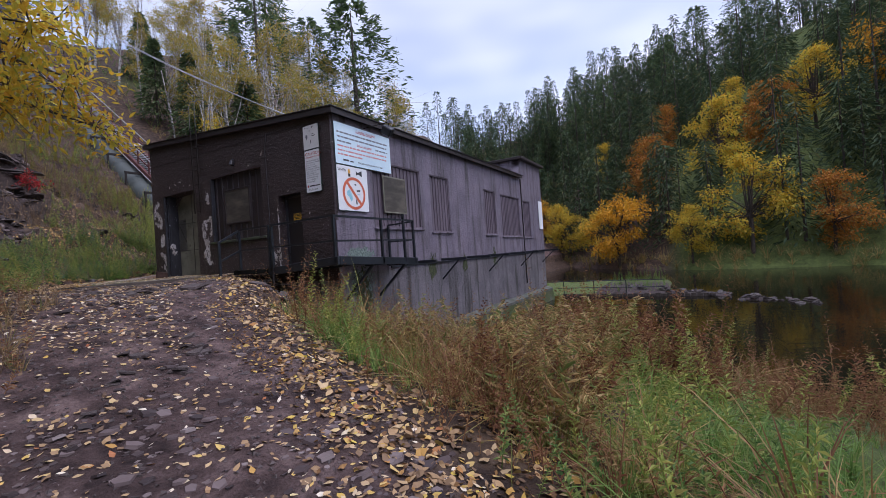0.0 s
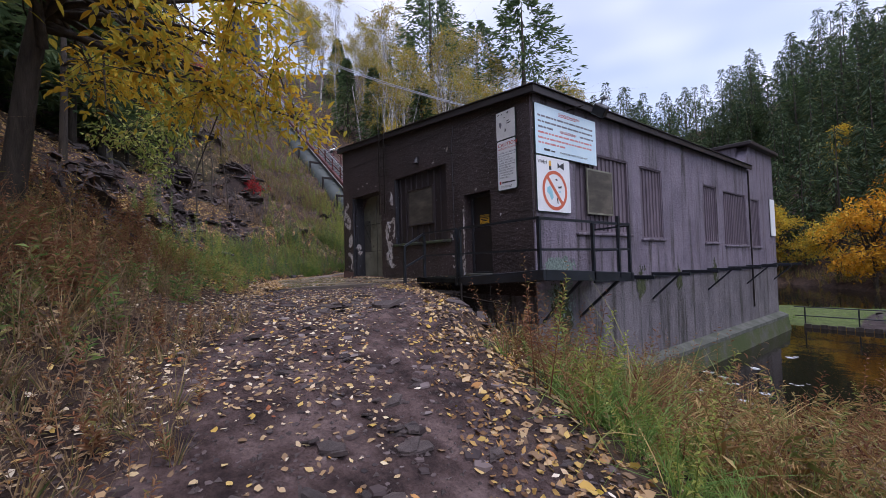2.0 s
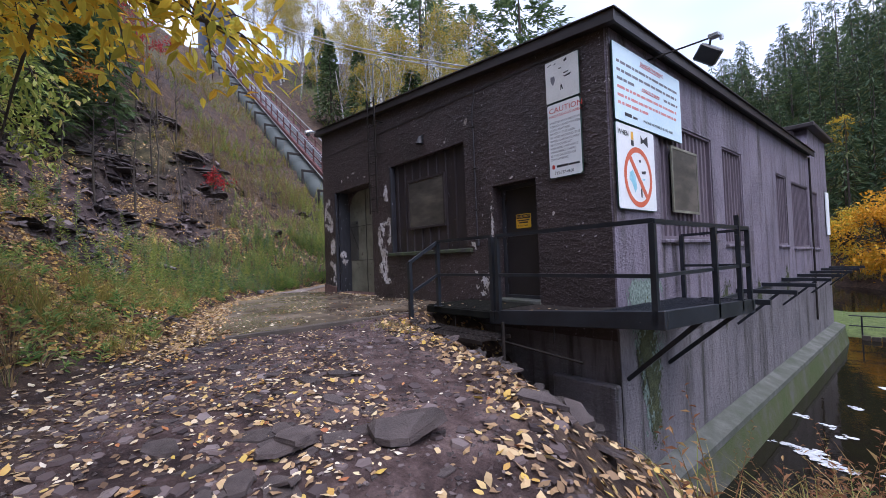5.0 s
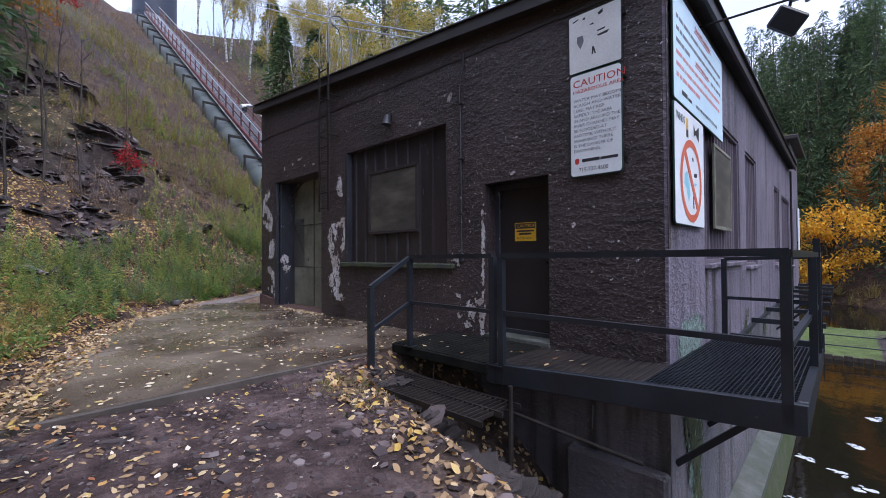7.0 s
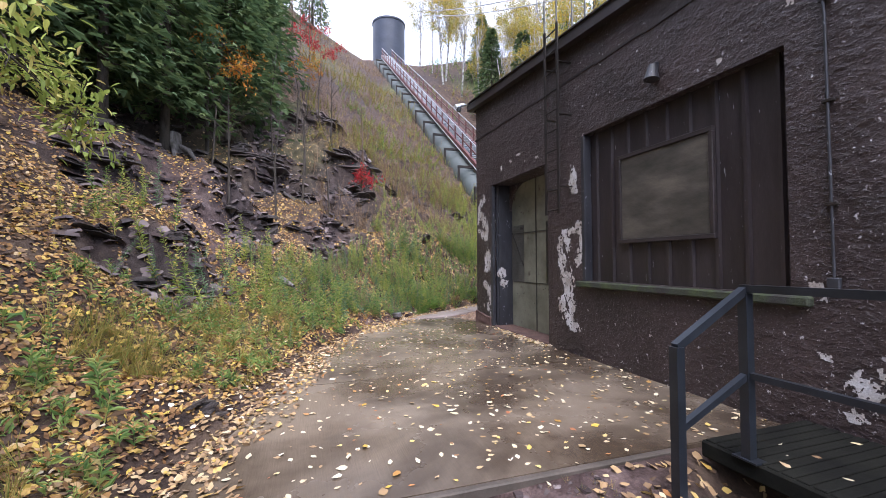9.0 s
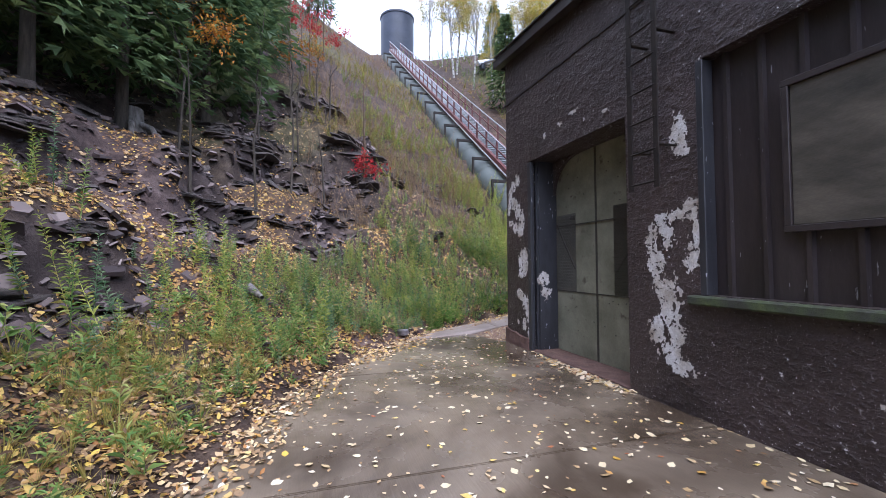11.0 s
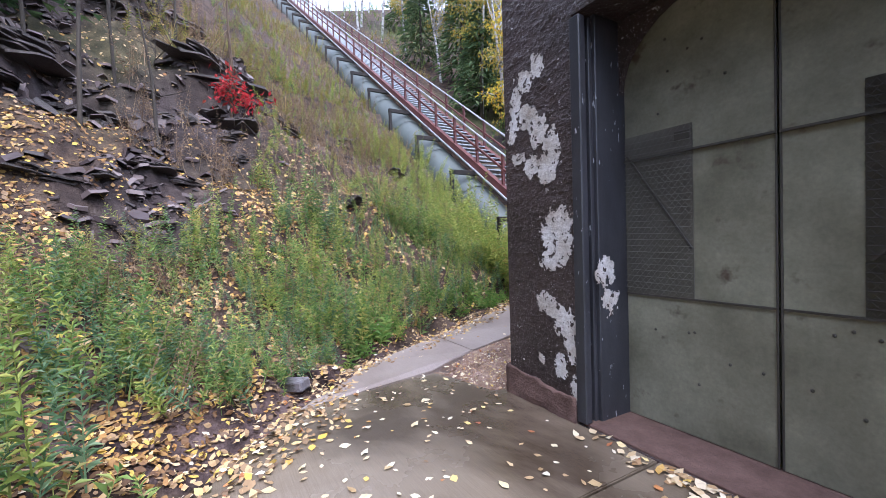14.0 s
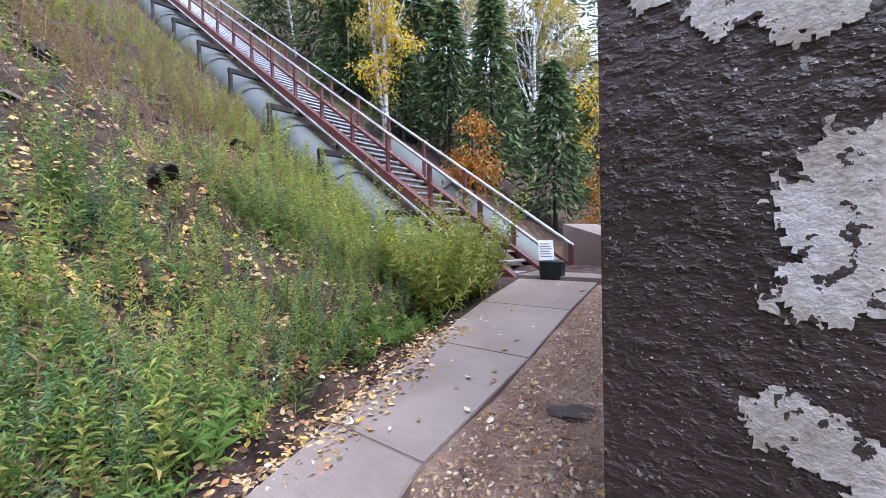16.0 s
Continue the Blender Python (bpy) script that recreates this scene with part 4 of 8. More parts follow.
garage = thing("door_2", "olive-grey sheet metal double door with mesh-covered windows", "door", kind="structure")
GY = 0.45
LEAVES = ((-8.72, -7.745), (-7.725, -6.63))
for k, (a, b) in enumerate(LEAVES):
    wa, wb = ((-8.715, -8.21) if k == 0 else (-7.38, -6.66))
    for z0, z1 in ((0.025, 0.955), (0.96, 1.962), (1.968, 3.02)):
        part("panel", box((a, GY, z0), (b, GY + 0.04, z1), 0.004), OLIVE, garage)
    part("pane", box((wa, GY - 0.006, 0.96), (wb, GY - 0.001, 2.14)), WINDOW_DARK if k else WINDOW_PALE, garage, "dirty window pane behind wire mesh")
    bm = bmesh.new()
    ww, hh = wb - wa, 1.16
    for slope in (1.1, -1.1):
        c = -abs(slope) * ww if slope > 0 else 0.0
        while c < hh + abs(slope) * ww:
            ends = sorted(u for u in ((0.0 - c) / slope, (hh - c) / slope))
            u0, u1 = max(0.0, ends[0]), min(ww, ends[1])
            if u1 - u0 > 0.01:
                add_rod(bm, (wa + u0, GY - 0.016, 0.97 + slope * u0 + c), (wa + u1, GY - 0.016, 0.97 + slope * u1 + c), 0.0012, n=3)
            c += 0.05
    for z in np.arange(1.0, 2.12, 0.045):
        add_rod(bm, (wa, GY - 0.020, z + 0.008), (wb, GY - 0.020, z), 0.0022, n=3)
    part("wire_mesh", bm, OLD_STEEL if k else WIRE, garage)
    part("brace", rod((wa + 0.02, GY - 0.01, 1.25 if k else 2.0), (wb - 0.01, GY - 0.01, 2.0 if k else 1.3), 0.008, square=True), SEAM, garage)
    part("rail", box((a, GY - 0.012, 0.951), (b, GY, 0.964)), SEAM, garage)
    part("rail", box((a, GY - 0.020, 1.958), (b, GY, 1.972)), SEAM, garage)
    part("astragal", box((a - 0.004 if k else b - 0.007, GY - 0.010, 0.03), (a + 0.007 if k else b + 0.004, GY, 3.02), 0.002), SEAM, garage)
part("jamb", box((-8.815, 0.13, 0.0), (-8.72, 0.50, 3.02), 0.006), JAMB, garage, "chipped blue-grey door jamb")
part("jamb_trim", box((-8.81, 0.095, 0.0), (-8.75, 0.13, 3.0), 0.004), JAMB, garage, "chipped blue-grey door jamb")
part("jamb_edge", box((-8.835, -0.012, 0.02), (-8.74, 0.055, 3.0), 0.008), JAMB, garage, "chipped blue-grey steel corner guard")
part("curb", box((-8.80, 0.02, -0.05), (-6.64, 0.50, 0.022), 0.008), PEELBASE, garage, "reddish worn concrete door curb")
part("bracket", box((-8.33, GY - 0.02, 2.04), (-8.22, GY, 2.10), 0.004), SEAM, garage)
rng = np.random.default_rng(3)
for _ in range(26):
    u, z = rng.uniform(-8.55, -6.7), rng.choice([rng.uniform(0.25, 0.9), rng.uniform(2.2, 2.9)])
    part("rivet", rod((u, GY, z), (u, GY - 0.006, z), 0.011, 0.006, n=6), SEAM, garage)


# peeled plaster: ragged flakes of bare wall inside soft regions
def flakes(name, regions, place, seed, parent, material=PEEL, cell=0.011, ragged=0.75, label="bare white plaster where the paint has peeled", lo=-9.6):
    rg = np.random.default_rng(seed)
    a = np.array(regions, float)
    u0, u1 = (a[:, 0] - a[:, 2] * 1.5).min(), (a[:, 0] + a[:, 2] * 1.5).max()
    z0, z1 = (a[:, 1] - a[:, 3] * 1.5).min(), (a[:, 1] + a[:, 3] * 1.5).max()
    U, Z = np.meshgrid(np.arange(u0, u1, cell), np.arange(z0, z1, cell), indexing="ij")
    field = np.full(U.shape, -9.0)
    for cu, cz, ru, rz in a:
        field = np.maximum(field, 1 - np.hypot((U - cu) / ru, (Z - cz) / rz))
    nz = 0.55 * wander(U, Z, 0.050, seed) + 0.45 * wander(U, Z, 0.021, seed + 3.3) + 0.35 * wander(U, Z, 0.011, seed + 6.1) + 0.4 * wander(U, Z, 0.12, seed + 1.1)
    keep = (field + ragged * 0.55 * nz) > 0.02
    keep &= U > lo
    P = np.stack([U + rg.uniform(-0.4, 0.4, U.shape) * cell, Z + rg.uniform(-0.4, 0.4, U.shape) * cell], -1)
    n, k = U.shape
    idx = -np.ones((n + 1, k + 1), int)
    i, j = np.nonzero(keep[:-1, :-1])
    faces = np.stack([i * k + j, (i + 1) * k + j, (i + 1) * k + j + 1, i * k + j + 1], -1)
    used, inv = np.unique(faces, return_inverse=True)
    faces = inv.reshape(-1, 4)
    flat = P.reshape(-1, 2)[used]
    hgt = 0.0045 + 0.0003 * rg.random(len(flat))
    vs = np.array([place(u, -h, z) for (u, z), h in zip(flat, hgt)])
    return hang(name, put_faces(name, vs, faces, [material]), parent, label)


flakes("peeled_patch", [(-9.20, 2.80, 0.07, 0.10), (-9.34, 2.72, 0.10, 0.09), (-9.47, 2.56, 0.07, 0.16), (-9.50, 2.36, 0.07, 0.12), (-9.33, 2.40, 0.10, 0.10), (-9.18, 2.28, 0.11, 0.13), (-9.05, 2.12, 0.09, 0.14), (-9.10, 1.95, 0.11, 0.11), (-9.28, 1.98, 0.09, 0.09), (-9.44, 2.08, 0.10, 0.06)], fp, 1, front)
flakes("peeled_patch", [(-9.02, 1.38, 0.18, 0.20), (-8.93, 1.50, 0.10, 0.13), (-9.08, 1.22, 0.11, 0.10)], fp, 2, front)
flakes("peeled_patch", [(-9.14, 0.88, 0.10, 0.08), (-9.05, 0.82, 0.10, 0.06), (-8.93, 0.72, 0.11, 0.11), (-8.90, 0.56, 0.07, 0.14), (-9.00, 0.40, 0.06, 0.11), (-8.86, 0.25, 0.03, 0.12), (-9.2, 0.4, 0.05, 0.05)], fp, 3, front)
flakes("peeled_patch", [(-5.94, 2.64, 0.09, 0.17), (-5.90, 2.45, 0.08, 0.08)], fp, 4, front)
flakes("peeled_patch", [(-5.80, 1.88, 0.09, 0.08), (-5.98, 1.84, 0.13, 0.07), (-6.18, 1.80, 0.11, 0.08), (-6.27, 1.60, 0.08, 0.16), (-6.10, 1.66, 0.10, 0.12), (-6.22, 1.38, 0.10, 0.13), (-6.10, 1.12, 0.14, 0.13), (-6.06, 0.92, 0.13, 0.12), (-6.25, 0.72, 0.09, 0.13), (-6.00, 0.72, 0.08, 0.14), (-6.10, 0.50, 0.12, 0.10), (-5.92, 0.40, 0.15, 0.07), (-5.84, 1.42, 0.06, 0.14), (-5.77, 1.62, 0.03, 0.20)], fp, 5, front, ragged=1.15)
flakes("peeled_patch", [(-2.84, 1.14, 0.08, 0.06), (-2.42, 0.55, 0.06, 0.06), (-2.55, 0.42, 0.10, 0.10), (-2.36, 0.30, 0.05, 0.18), (-2.62, 0.22, 0.08, 0.05), (-2.80, 0.62, 0.05, 0.05), (-2.335, 1.3, 0.03, 0.6), (-2.76, 0.34, 0.05, 0.05)], fp, 6, front, ragged=1.3)
flakes("peeled_patch", [(-7.9, 3.34, 0.05, 0.04), (-7.6, 3.40, 0.09, 0.03), (-8.3, 3.30, 0.03, 0.05), (-2.95, 3.56, 0.05, 0.08), (-1.0, 1.55, 0.03, 0.04), (-3.6, 3.33, 0.04, 0.03), (-4.5, 0.5, 0.03, 0.02), (-1.85, 2.28, 0.04, 0.03), (-6.95, 3.2, 0.06, 0.02)], fp, 7, front, ragged=1.0)
flakes("peeled_patch", [(-8.72, 1.10, 0.08, 0.11), (-8.67, 0.93, 0.08, 0.11), (-8.66, 1.12, 0.05, 0.09)], lambda u, d, z: (-8.72 - d, 0.20 + (u + 8.70), z), 8, front, PEEL, ragged=1.3, label="scratched bare paint on the jamb")
bm = box((-9.65, -0.028, -0.10), (-8.84, 0.30, 0.19))
bmesh.ops.subdivide_edges(bm, edges=bm.edges[:], cuts=15, use_grid_fill=True)
for v in bm.verts:
    w = float(wander(v.co.x * 1.0, v.co.z + v.co.y, 0.05, 3.0)) * 0.6 + float(wander(v.co.x, v.co.z - v.co.y, 0.021, 5.0)) * 0.4
    if v.co.y < 0:
        v.co.y += 0.016 * w + 0.05 * max(0, v.co.z - 0.10 - 0.06 * w) + 0.03 * max(0, -9.5 - v.co.x)
    if v.co.x < -9.65:
        v.co.x += 0.02 * w + 0.25 * max(0, v.co.z - 0.08)
    if v.co.z > 0.17:
        v.co.z += 0.025 * w - 0.10 * (v.co.x + 9.0)
part("crumbled_base", bm, PEELBASE, front, "reddish crumbling wall base", smooth=True)

# groove band, conduit, shaded lamp, ladder with safety hoops, security camera
bm = bmesh.new()
for x in np.linspace(-9.66, -0.3, 12)[:-1]:
    add_box(bm, (x, -0.012, 4.02 + 0.022 * (-x) - 0.02), (x + 0.852, 0.0, 4.02 + 0.022 * (-x) + 0.012))
part("band", bm, TRIM, front, "thin raised horizontal band")
conduit = thing("conduit", "thin painted conduit clipped to the dark wall", "conduit")
cu = bpy.data.curves.new("pipe", "CURVE")
cu.dimensions, cu.bevel_depth, cu.bevel_resolution = "3D", 0.011, 2
spl = cu.splines.new("POLY")
cpts = [(-2.66, 4.13), (-2.66, 3.95), (-2.72, 3.82), (-2.74, 3.55), (-2.72, 3.3), (-2.71, 1.25)]
spl.points.add(len(cpts) - 1)
for p, (x, z) in zip(spl.points, cpts):
    p.co = (x, -0.022, z, 1)
cu.materials.append(JAMB)
hang("pipe", cu, conduit)
part("end_box", box((-2.75, -0.045, 1.13), (-2.67, 0, 1.25), 0.006), JAMB, conduit)
for z in (1.8, 2.6, 3.4):
    part("clip", box((-2.755, -0.036, z), (-2.675, 0, z + 0.025), 0.003), OLD_STEEL, conduit)

lamp = thing("wall_lamp", "small grey conical downlight on the dark wall", "lamp")
part("hood", rod((-4.35, -0.075, 3.46), (-4.35, -0.055, 3.63), 0.085, 0.045, n=16), JAMB, lamp)
part("bracket", box((-4.39, -0.05, 3.56), (-4.31, 0, 3.66), 0.006), JAMB, lamp)

ladder = thing("roof_ladder", "dark steel wall ladder with curved grab hoops above the roof", "ladder")
for x in (-6.29, -5.96):
    part("stile", box((x - 0.028, -0.245, 2.10), (x + 0.028, -0.232, 5.0)), OLD_STEEL, ladder)
    pts = [(x, -0.24, 5.0), (x, -0.24, 5.75), (x, -0.16, 5.95), (x, 0.02, 6.03), (x, 0.2, 5.95), (x, 0.28, 5.75), (x, 0.28, 4.85)]
    v, q = tube_path(pts, [0.013] * len(pts), 8)
    hang("grab_hoop", put_faces("grab_hoop", v, q, [WIRE], smooth=True), ladder, "galvanised grab hoop")
for k, z in enumerate(np.arange(2.16, 5.0, 0.305)):
    part("rung", rod((-6.29, -0.238, z), (-5.96, -0.238, z), 0.011), OLD_STEEL, ladder)
for z in (2.5, 3.6, 4.4):
    for x in (-6.29, -5.96):
        part("standoff", box((x - 0.02, -0.235, z), (x + 0.02, 0, z + 0.012)), OLD_STEEL, ladder)

seccam = thing("security_camera", "white security camera on an arm at the roof corner", "camera", at=(-9.8, -0.2, 5.15))
part("arm", rod((-9.72, -0.12, 5.12), (-9.98, -0.28, 5.16), 0.025), GALV, seccam)
part("body", rod((-9.95, -0.40, 5.12), (-10.0, -0.16, 5.20), 0.05, n=12), SIGN_W, seccam)
part("dome", rod((-9.97, -0.30, 5.02), (-9.97, -0.30, 5.12), 0.055, 0.065, n=12), BLACK_STEEL, seccam)


# ---- signs ----
def words(body, size, place, width, material, parent, squeeze=None, align="LEFT"):
    """Lettering in the built-in font; place(u, v) gives the matrix of its foot."""
    cv = bpy.data.curves.new("lettering", "FONT")
    cv.body, cv.size, cv.extrude, cv.resolution_u, cv.align_x = body, size, 0.0006, 2, align
    cv.materials.append(material)
    ob = hang("lettering", cv, parent)
    ob.matrix_basis = place
    if width:
        est = 0.56 * size * len(body)
        ob.scale = (min(1.5, width / est), 1, 1)
    return ob


def on_front(x, z, d=0.0545):
    return Matrix(((1, 0, 0, x), (0, 0, -1, -d), (0, 1, 0, z), (0, 0, 0, 1)))


def on_side(y, z, d=0.0585):
    return Matrix(((0, 0, 1, d), (1, 0, 0, y), (0, 1, 0, z), (0, 0, 0, 1)))


def rounded(w, h, r, t, n=5):
    """A plate with rounded corners in its own x-y, thickness along z."""
    bm = bmesh.new()
    pts = []
    for cx, cy, a0 in ((w - r, h - r, 0), (r, h - r, 90), (r, r, 180), (w - r, r, 270)):
        for k in range(n):
            a = radians(a0 + 90 * k / (n - 1))
            pts.append((cx + r * math.cos(a), cy + r * math.sin(a)))
    lo = [bm.verts.new((x, y, 0)) for x, y in pts]
    hi = [bm.verts.new((x, y, t)) for x, y in pts]
    bm.faces.new(lo[::-1])
    bm.faces.new(hi)
    for i in range(len(pts)):
        j = (i + 1) % len(pts)
        bm.faces.new([lo[i], lo[j], hi[j], hi[i]])
    return bm


def sign_plate(parent, base, w, h, r, face, edge, rim=0.012):
    bm = rounded(w, h, r, 0.016)
    bmesh.ops.transform(bm, matrix=base, verts=bm.verts)
    part("backing", bm, edge, parent)
    bm = rounded(w - 2 * rim, h - 2 * rim, max(0.004, r - rim), 0.003)
    bmesh.ops.transform(bm, matrix=base @ Matrix.Translation((rim, rim, 0.016)), verts=bm.verts)
    part("face", bm, face, parent)


def bars(parent, base, rows, material, name="print_bar"):
    bm = bmesh.new()
    for x, y, w, h in rows:
        add_box(bm, (x, y, 0), (x + w, y + h, 0.0012), 0, base)
    part(name, bm, material, parent)


F0 = lambda x, z, d=0.034: Matrix(((1, 0, 0, x), (0, 0, -1, -d), (0, 1, 0, z), (0, 0, 0, 1)))
S0 = lambda y, z, d=0.034: Matrix(((0, 0, 1, d), (1, 0, 0, y), (0, 1, 0, z), (0, 0, 0, 1)))
caution = thing("warning_sign", "white caution sign with red heading and dark green border", "sign")
sign_plate(caution, F0(-1.005, 2.10), 0.595, 1.175, 0.045, SIGN_W, SIGN_EDGE)
words("CAUTION", 0.118, on_front(-0.965, 3.125), 0.515, INK_RED, caution)
words("HAZARDOUS AREA", 0.058, on_front(-0.965, 3.055), 0.515, INK_RED, caution)
for k, (line, w) in enumerate((("WATER MAY BECOME", 0.50), ("ROUGH AND WATER", 0.46), ("LEVEL MAY RISE", 0.40), ("RAPIDLY. THE AREA", 0.47), ("IN AND AROUND THE", 0.49), ("RIVER CHANNEL MAY", 0.50),
                               ("BE FLOODED AT", 0.37), ("ANYTIME, WITHOUT", 0.46), ("WARNING! THERE", 0.42), ("IS THE DANGER OF", 0.46), ("DROWNING.", 0.27))):
    words(line, 0.050, on_front(-0.958, 2.955 - 0.0575 * k), w, INK_GREY, caution)
bars(caution, F0(0, 0, 0.0535), [(-0.86, 2.262, 0.20, 0.036), (-0.65, 2.262, 0.19, 0.030)], INK, "brand_bar")
ring = rounded(0.05, 0.07, 0.024, 0.0012, 6)
bmesh.ops.transform(ring, matrix=F0(-0.945, 2.245, 0.0535), verts=ring.verts)
part("brand_mark", ring, INK_RED, caution)
words("715-737-4600", 0.068, on_front(-0.90, 2.155), 0.40, INK, caution)
for z in (2.25, 3.10):
    part("bracket", box((-0.43, -0.033, z), (-0.375, 0.0, z + 0.07), 0.004), OLD_STEEL, caution)
for z in (2.35, 3.0):
    part("mounting_strut", box((-0.98, -0.0335, z), (-0.45, 0.0, z + 0.04)), OLD_STEEL, caution)

picto = thing("pictogram_sign", "faded white sign with small black water-hazard pictograms", "sign")
sign_plate(picto, F0(-1.008, 3.292), 0.598, 0.665, 0.02, SIGN_OLD, SIGN_EDGE, 0.006)


def blot(base, pts, material, parent, name="pictogram"):
    bm = bmesh.new()
    f = bm.faces.new([bm.verts.new(base @ Vector((x, y, 0.0012))) for x, y in pts])
    return part(name, bm, material, parent)


PB = F0(-1.008, 3.292, 0.0535)
blot(PB, [(0.34, 0.60), (0.40, 0.63), (0.40, 0.59), (0.36, 0.57)], INK, picto)
blot(PB, [(0.05, 0.60), (0.12, 0.62), (0.12, 0.605), (0.05, 0.585)], INK, picto)
blot(PB, [(0.17, 0.60), (0.20, 0.61), (0.20, 0.585), (0.17, 0.58)], INK, picto)
blot(PB, [(0.24, 0.50), (0.29, 0.515), (0.30, 0.49), (0.27, 0.495)], INK, picto)
blot(PB, [(0.33, 0.41), (0.43, 0.42), (0.42, 0.40), (0.34, 0.395)], INK, picto)
blot(PB, [(0.33, 0.36), (0.47, 0.375), (0.45, 0.345), (0.35, 0.34)], INK, picto)
blot(PB, [(0.10, 0.41), (0.17, 0.41), (0.18, 0.34), (0.14, 0.26), (0.10, 0.34)], INK_GREY, picto)
blot(PB, [(0.285, 0.26), (0.30, 0.24), (0.32, 0.16), (0.305, 0.16), (0.295, 0.20), (0.285, 0.16), (0.27, 0.16), (0.275, 0.23)], INK, picto)
part("bracket", box((-0.42, -0.033, 3.78), (-0.375, 0, 3.85), 0.004), OLD_STEEL, picto)
part("mounting_strut", box((-0.98, -0.0335, 3.6), (-0.45, 0.0, 3.64)), OLD_STEEL, picto)

dam = thing("dam_warning_sign", "large pale blue-white dam warning sign with fading print", "sign")
sign_plate(dam, S0(0.065, 2.80), 2.42, 1.15, 0.03, SIGN_B, SIGN_EDGE, 0.01)
words("DANGER WARNING", 0.085, on_side(0.93, 3.80), 0.72, INK_RED, dam)
DB = S0(0, 0, 0.0535)
bars(dam, DB, [(0.92, 3.78, 0.72, 0.012)], INK_RED, "underline")
bars(dam, DB, [(0.95, 3.395, 0.62, 0.012)], INK_RED, "underline")
rng = np.random.default_rng(11)
rows_g, rows_r = [], []
for z, a, b, red in ((3.66, 0.17, 2.36, 0), (3.535, 0.17, 2.30, 0), (3.41, 0.17, 2.33, 0), (3.285, 0.17, 2.27, 1), (3.165, 0.17, 2.25, 1), (3.055, 0.17, 1.22, 1)):
    u = a
    while u < b - 0.05:
        w = rng.uniform(0.06, 0.24)
        if not (abs(z - 3.41) < 0.01 and u + w > 0.92 and u < 1.6):
            (rows_r if red else rows_g).append((u, z, min(w, b - u), 0.042))
        u += w + 0.03
bars(dam, DB, rows_g, INK_GREY)
bars(dam, DB, rows_r, INK_PINK)
words("WITHOUT PRIOR WARNING.", 0.06, on_side(0.95, 3.41), 0.62, INK_RED, dam)
bars(dam, DB, [(0.36, 2.905, 0.22, 0.05), (0.62, 2.905, 0.14, 0.035)], INK, "brand_bar")
words("PHONE NUMBER 715-737-4600", 0.062, on_side(0.95, 2.905), 1.15, INK, dam)
for y in (0.25, 1.2, 2.2):
    part("mounting_strut", box((0.0, y, 2.9), (0.0335, y + 0.05, 3.9)), OLD_STEEL, dam)

noswim = thing("prohibition_sign", "white sign with a red ring and slash over water pictograms", "sign")
sign_plate(noswim, S0(0.065, 1.525), 1.235, 1.255, 0.05, SIGN_W, SIGN_EDGE, 0.01)
NB = S0(0.065 + 0.64, 1.525 + 0.50, 0.0535)
bm = bmesh.new()
ro, ri, seg = 0.455, 0.375, 56
o = [bm.verts.new(NB @ Vector((ro * math.cos(a), ro * math.sin(a), 0.0025))) for a in np.linspace(0, 2 * math.pi, seg, endpoint=False)]
q = [bm.verts.new(NB @ Vector((ri * math.cos(a), ri * math.sin(a), 0.0025))) for a in np.linspace(0, 2 * math.pi, seg, endpoint=False)]
for i in range(seg):
    bm.faces.new([o[i], o[(i + 1) % seg], q[(i + 1) % seg], q[i]])
part("ring", bm, RING_RED, noswim)
part("slash", box((-0.385, -0.042, 0.0), (0.385, 0.042, 0.0032), 0, NB @ pose(0, 0, 0, 0, 0, -48)), RING_RED, noswim)
words("WHEN", 0.115, on_side(0.115, 2.605), 0.235, INK, noswim)
blot(NB, [(-0.20, 0.55), (-0.11, 0.55), (-0.12, 0.67), (-0.19, 0.67)], AMBER, noswim)
blot(NB, [(-0.20, 0.46), (-0.11, 0.46), (-0.11, 0.545), (-0.20, 0.545)], INK, noswim)
blot(NB, [(0.12, 0.66), (0.20, 0.60), (0.36, 0.68), (0.36, 0.50), (0.21, 0.56), (0.12, 0.52)], INK, noswim)
blot(NB, [(-0.28, 0.05), (-0.18, 0.10), (-0.10, 0.0), (-0.06, -0.16), (-0.13, -0.24), (-0.22, -0.10), (-0.30, -0.05)], INK_BLUE, noswim)
blot(NB, [(0.10, 0.10), (0.26, 0.12), (0.24, 0.07), (0.12, 0.06)], INK, noswim)
blot(NB, [(0.12, -0.01), (0.22, 0.0), (0.21, -0.03), (0.13, -0.035)], INK_BLUE, noswim)
blot(NB, [(0.02, 0.26), (0.08, 0.28), (0.11, 0.24), (0.05, 0.23)], INK, noswim)
blot(NB, [(0.06, -0.16), (0.10, -0.16), (0.11, -0.30), (0.085, -0.30), (0.08, -0.22), (0.06, -0.30), (0.04, -0.30)], INK, noswim)
for y in (0.25, 1.05):
    part("mounting_strut", box((0.0, y, 1.6), (0.0335, y + 0.05, 2.7)), OLD_STEEL, noswim)

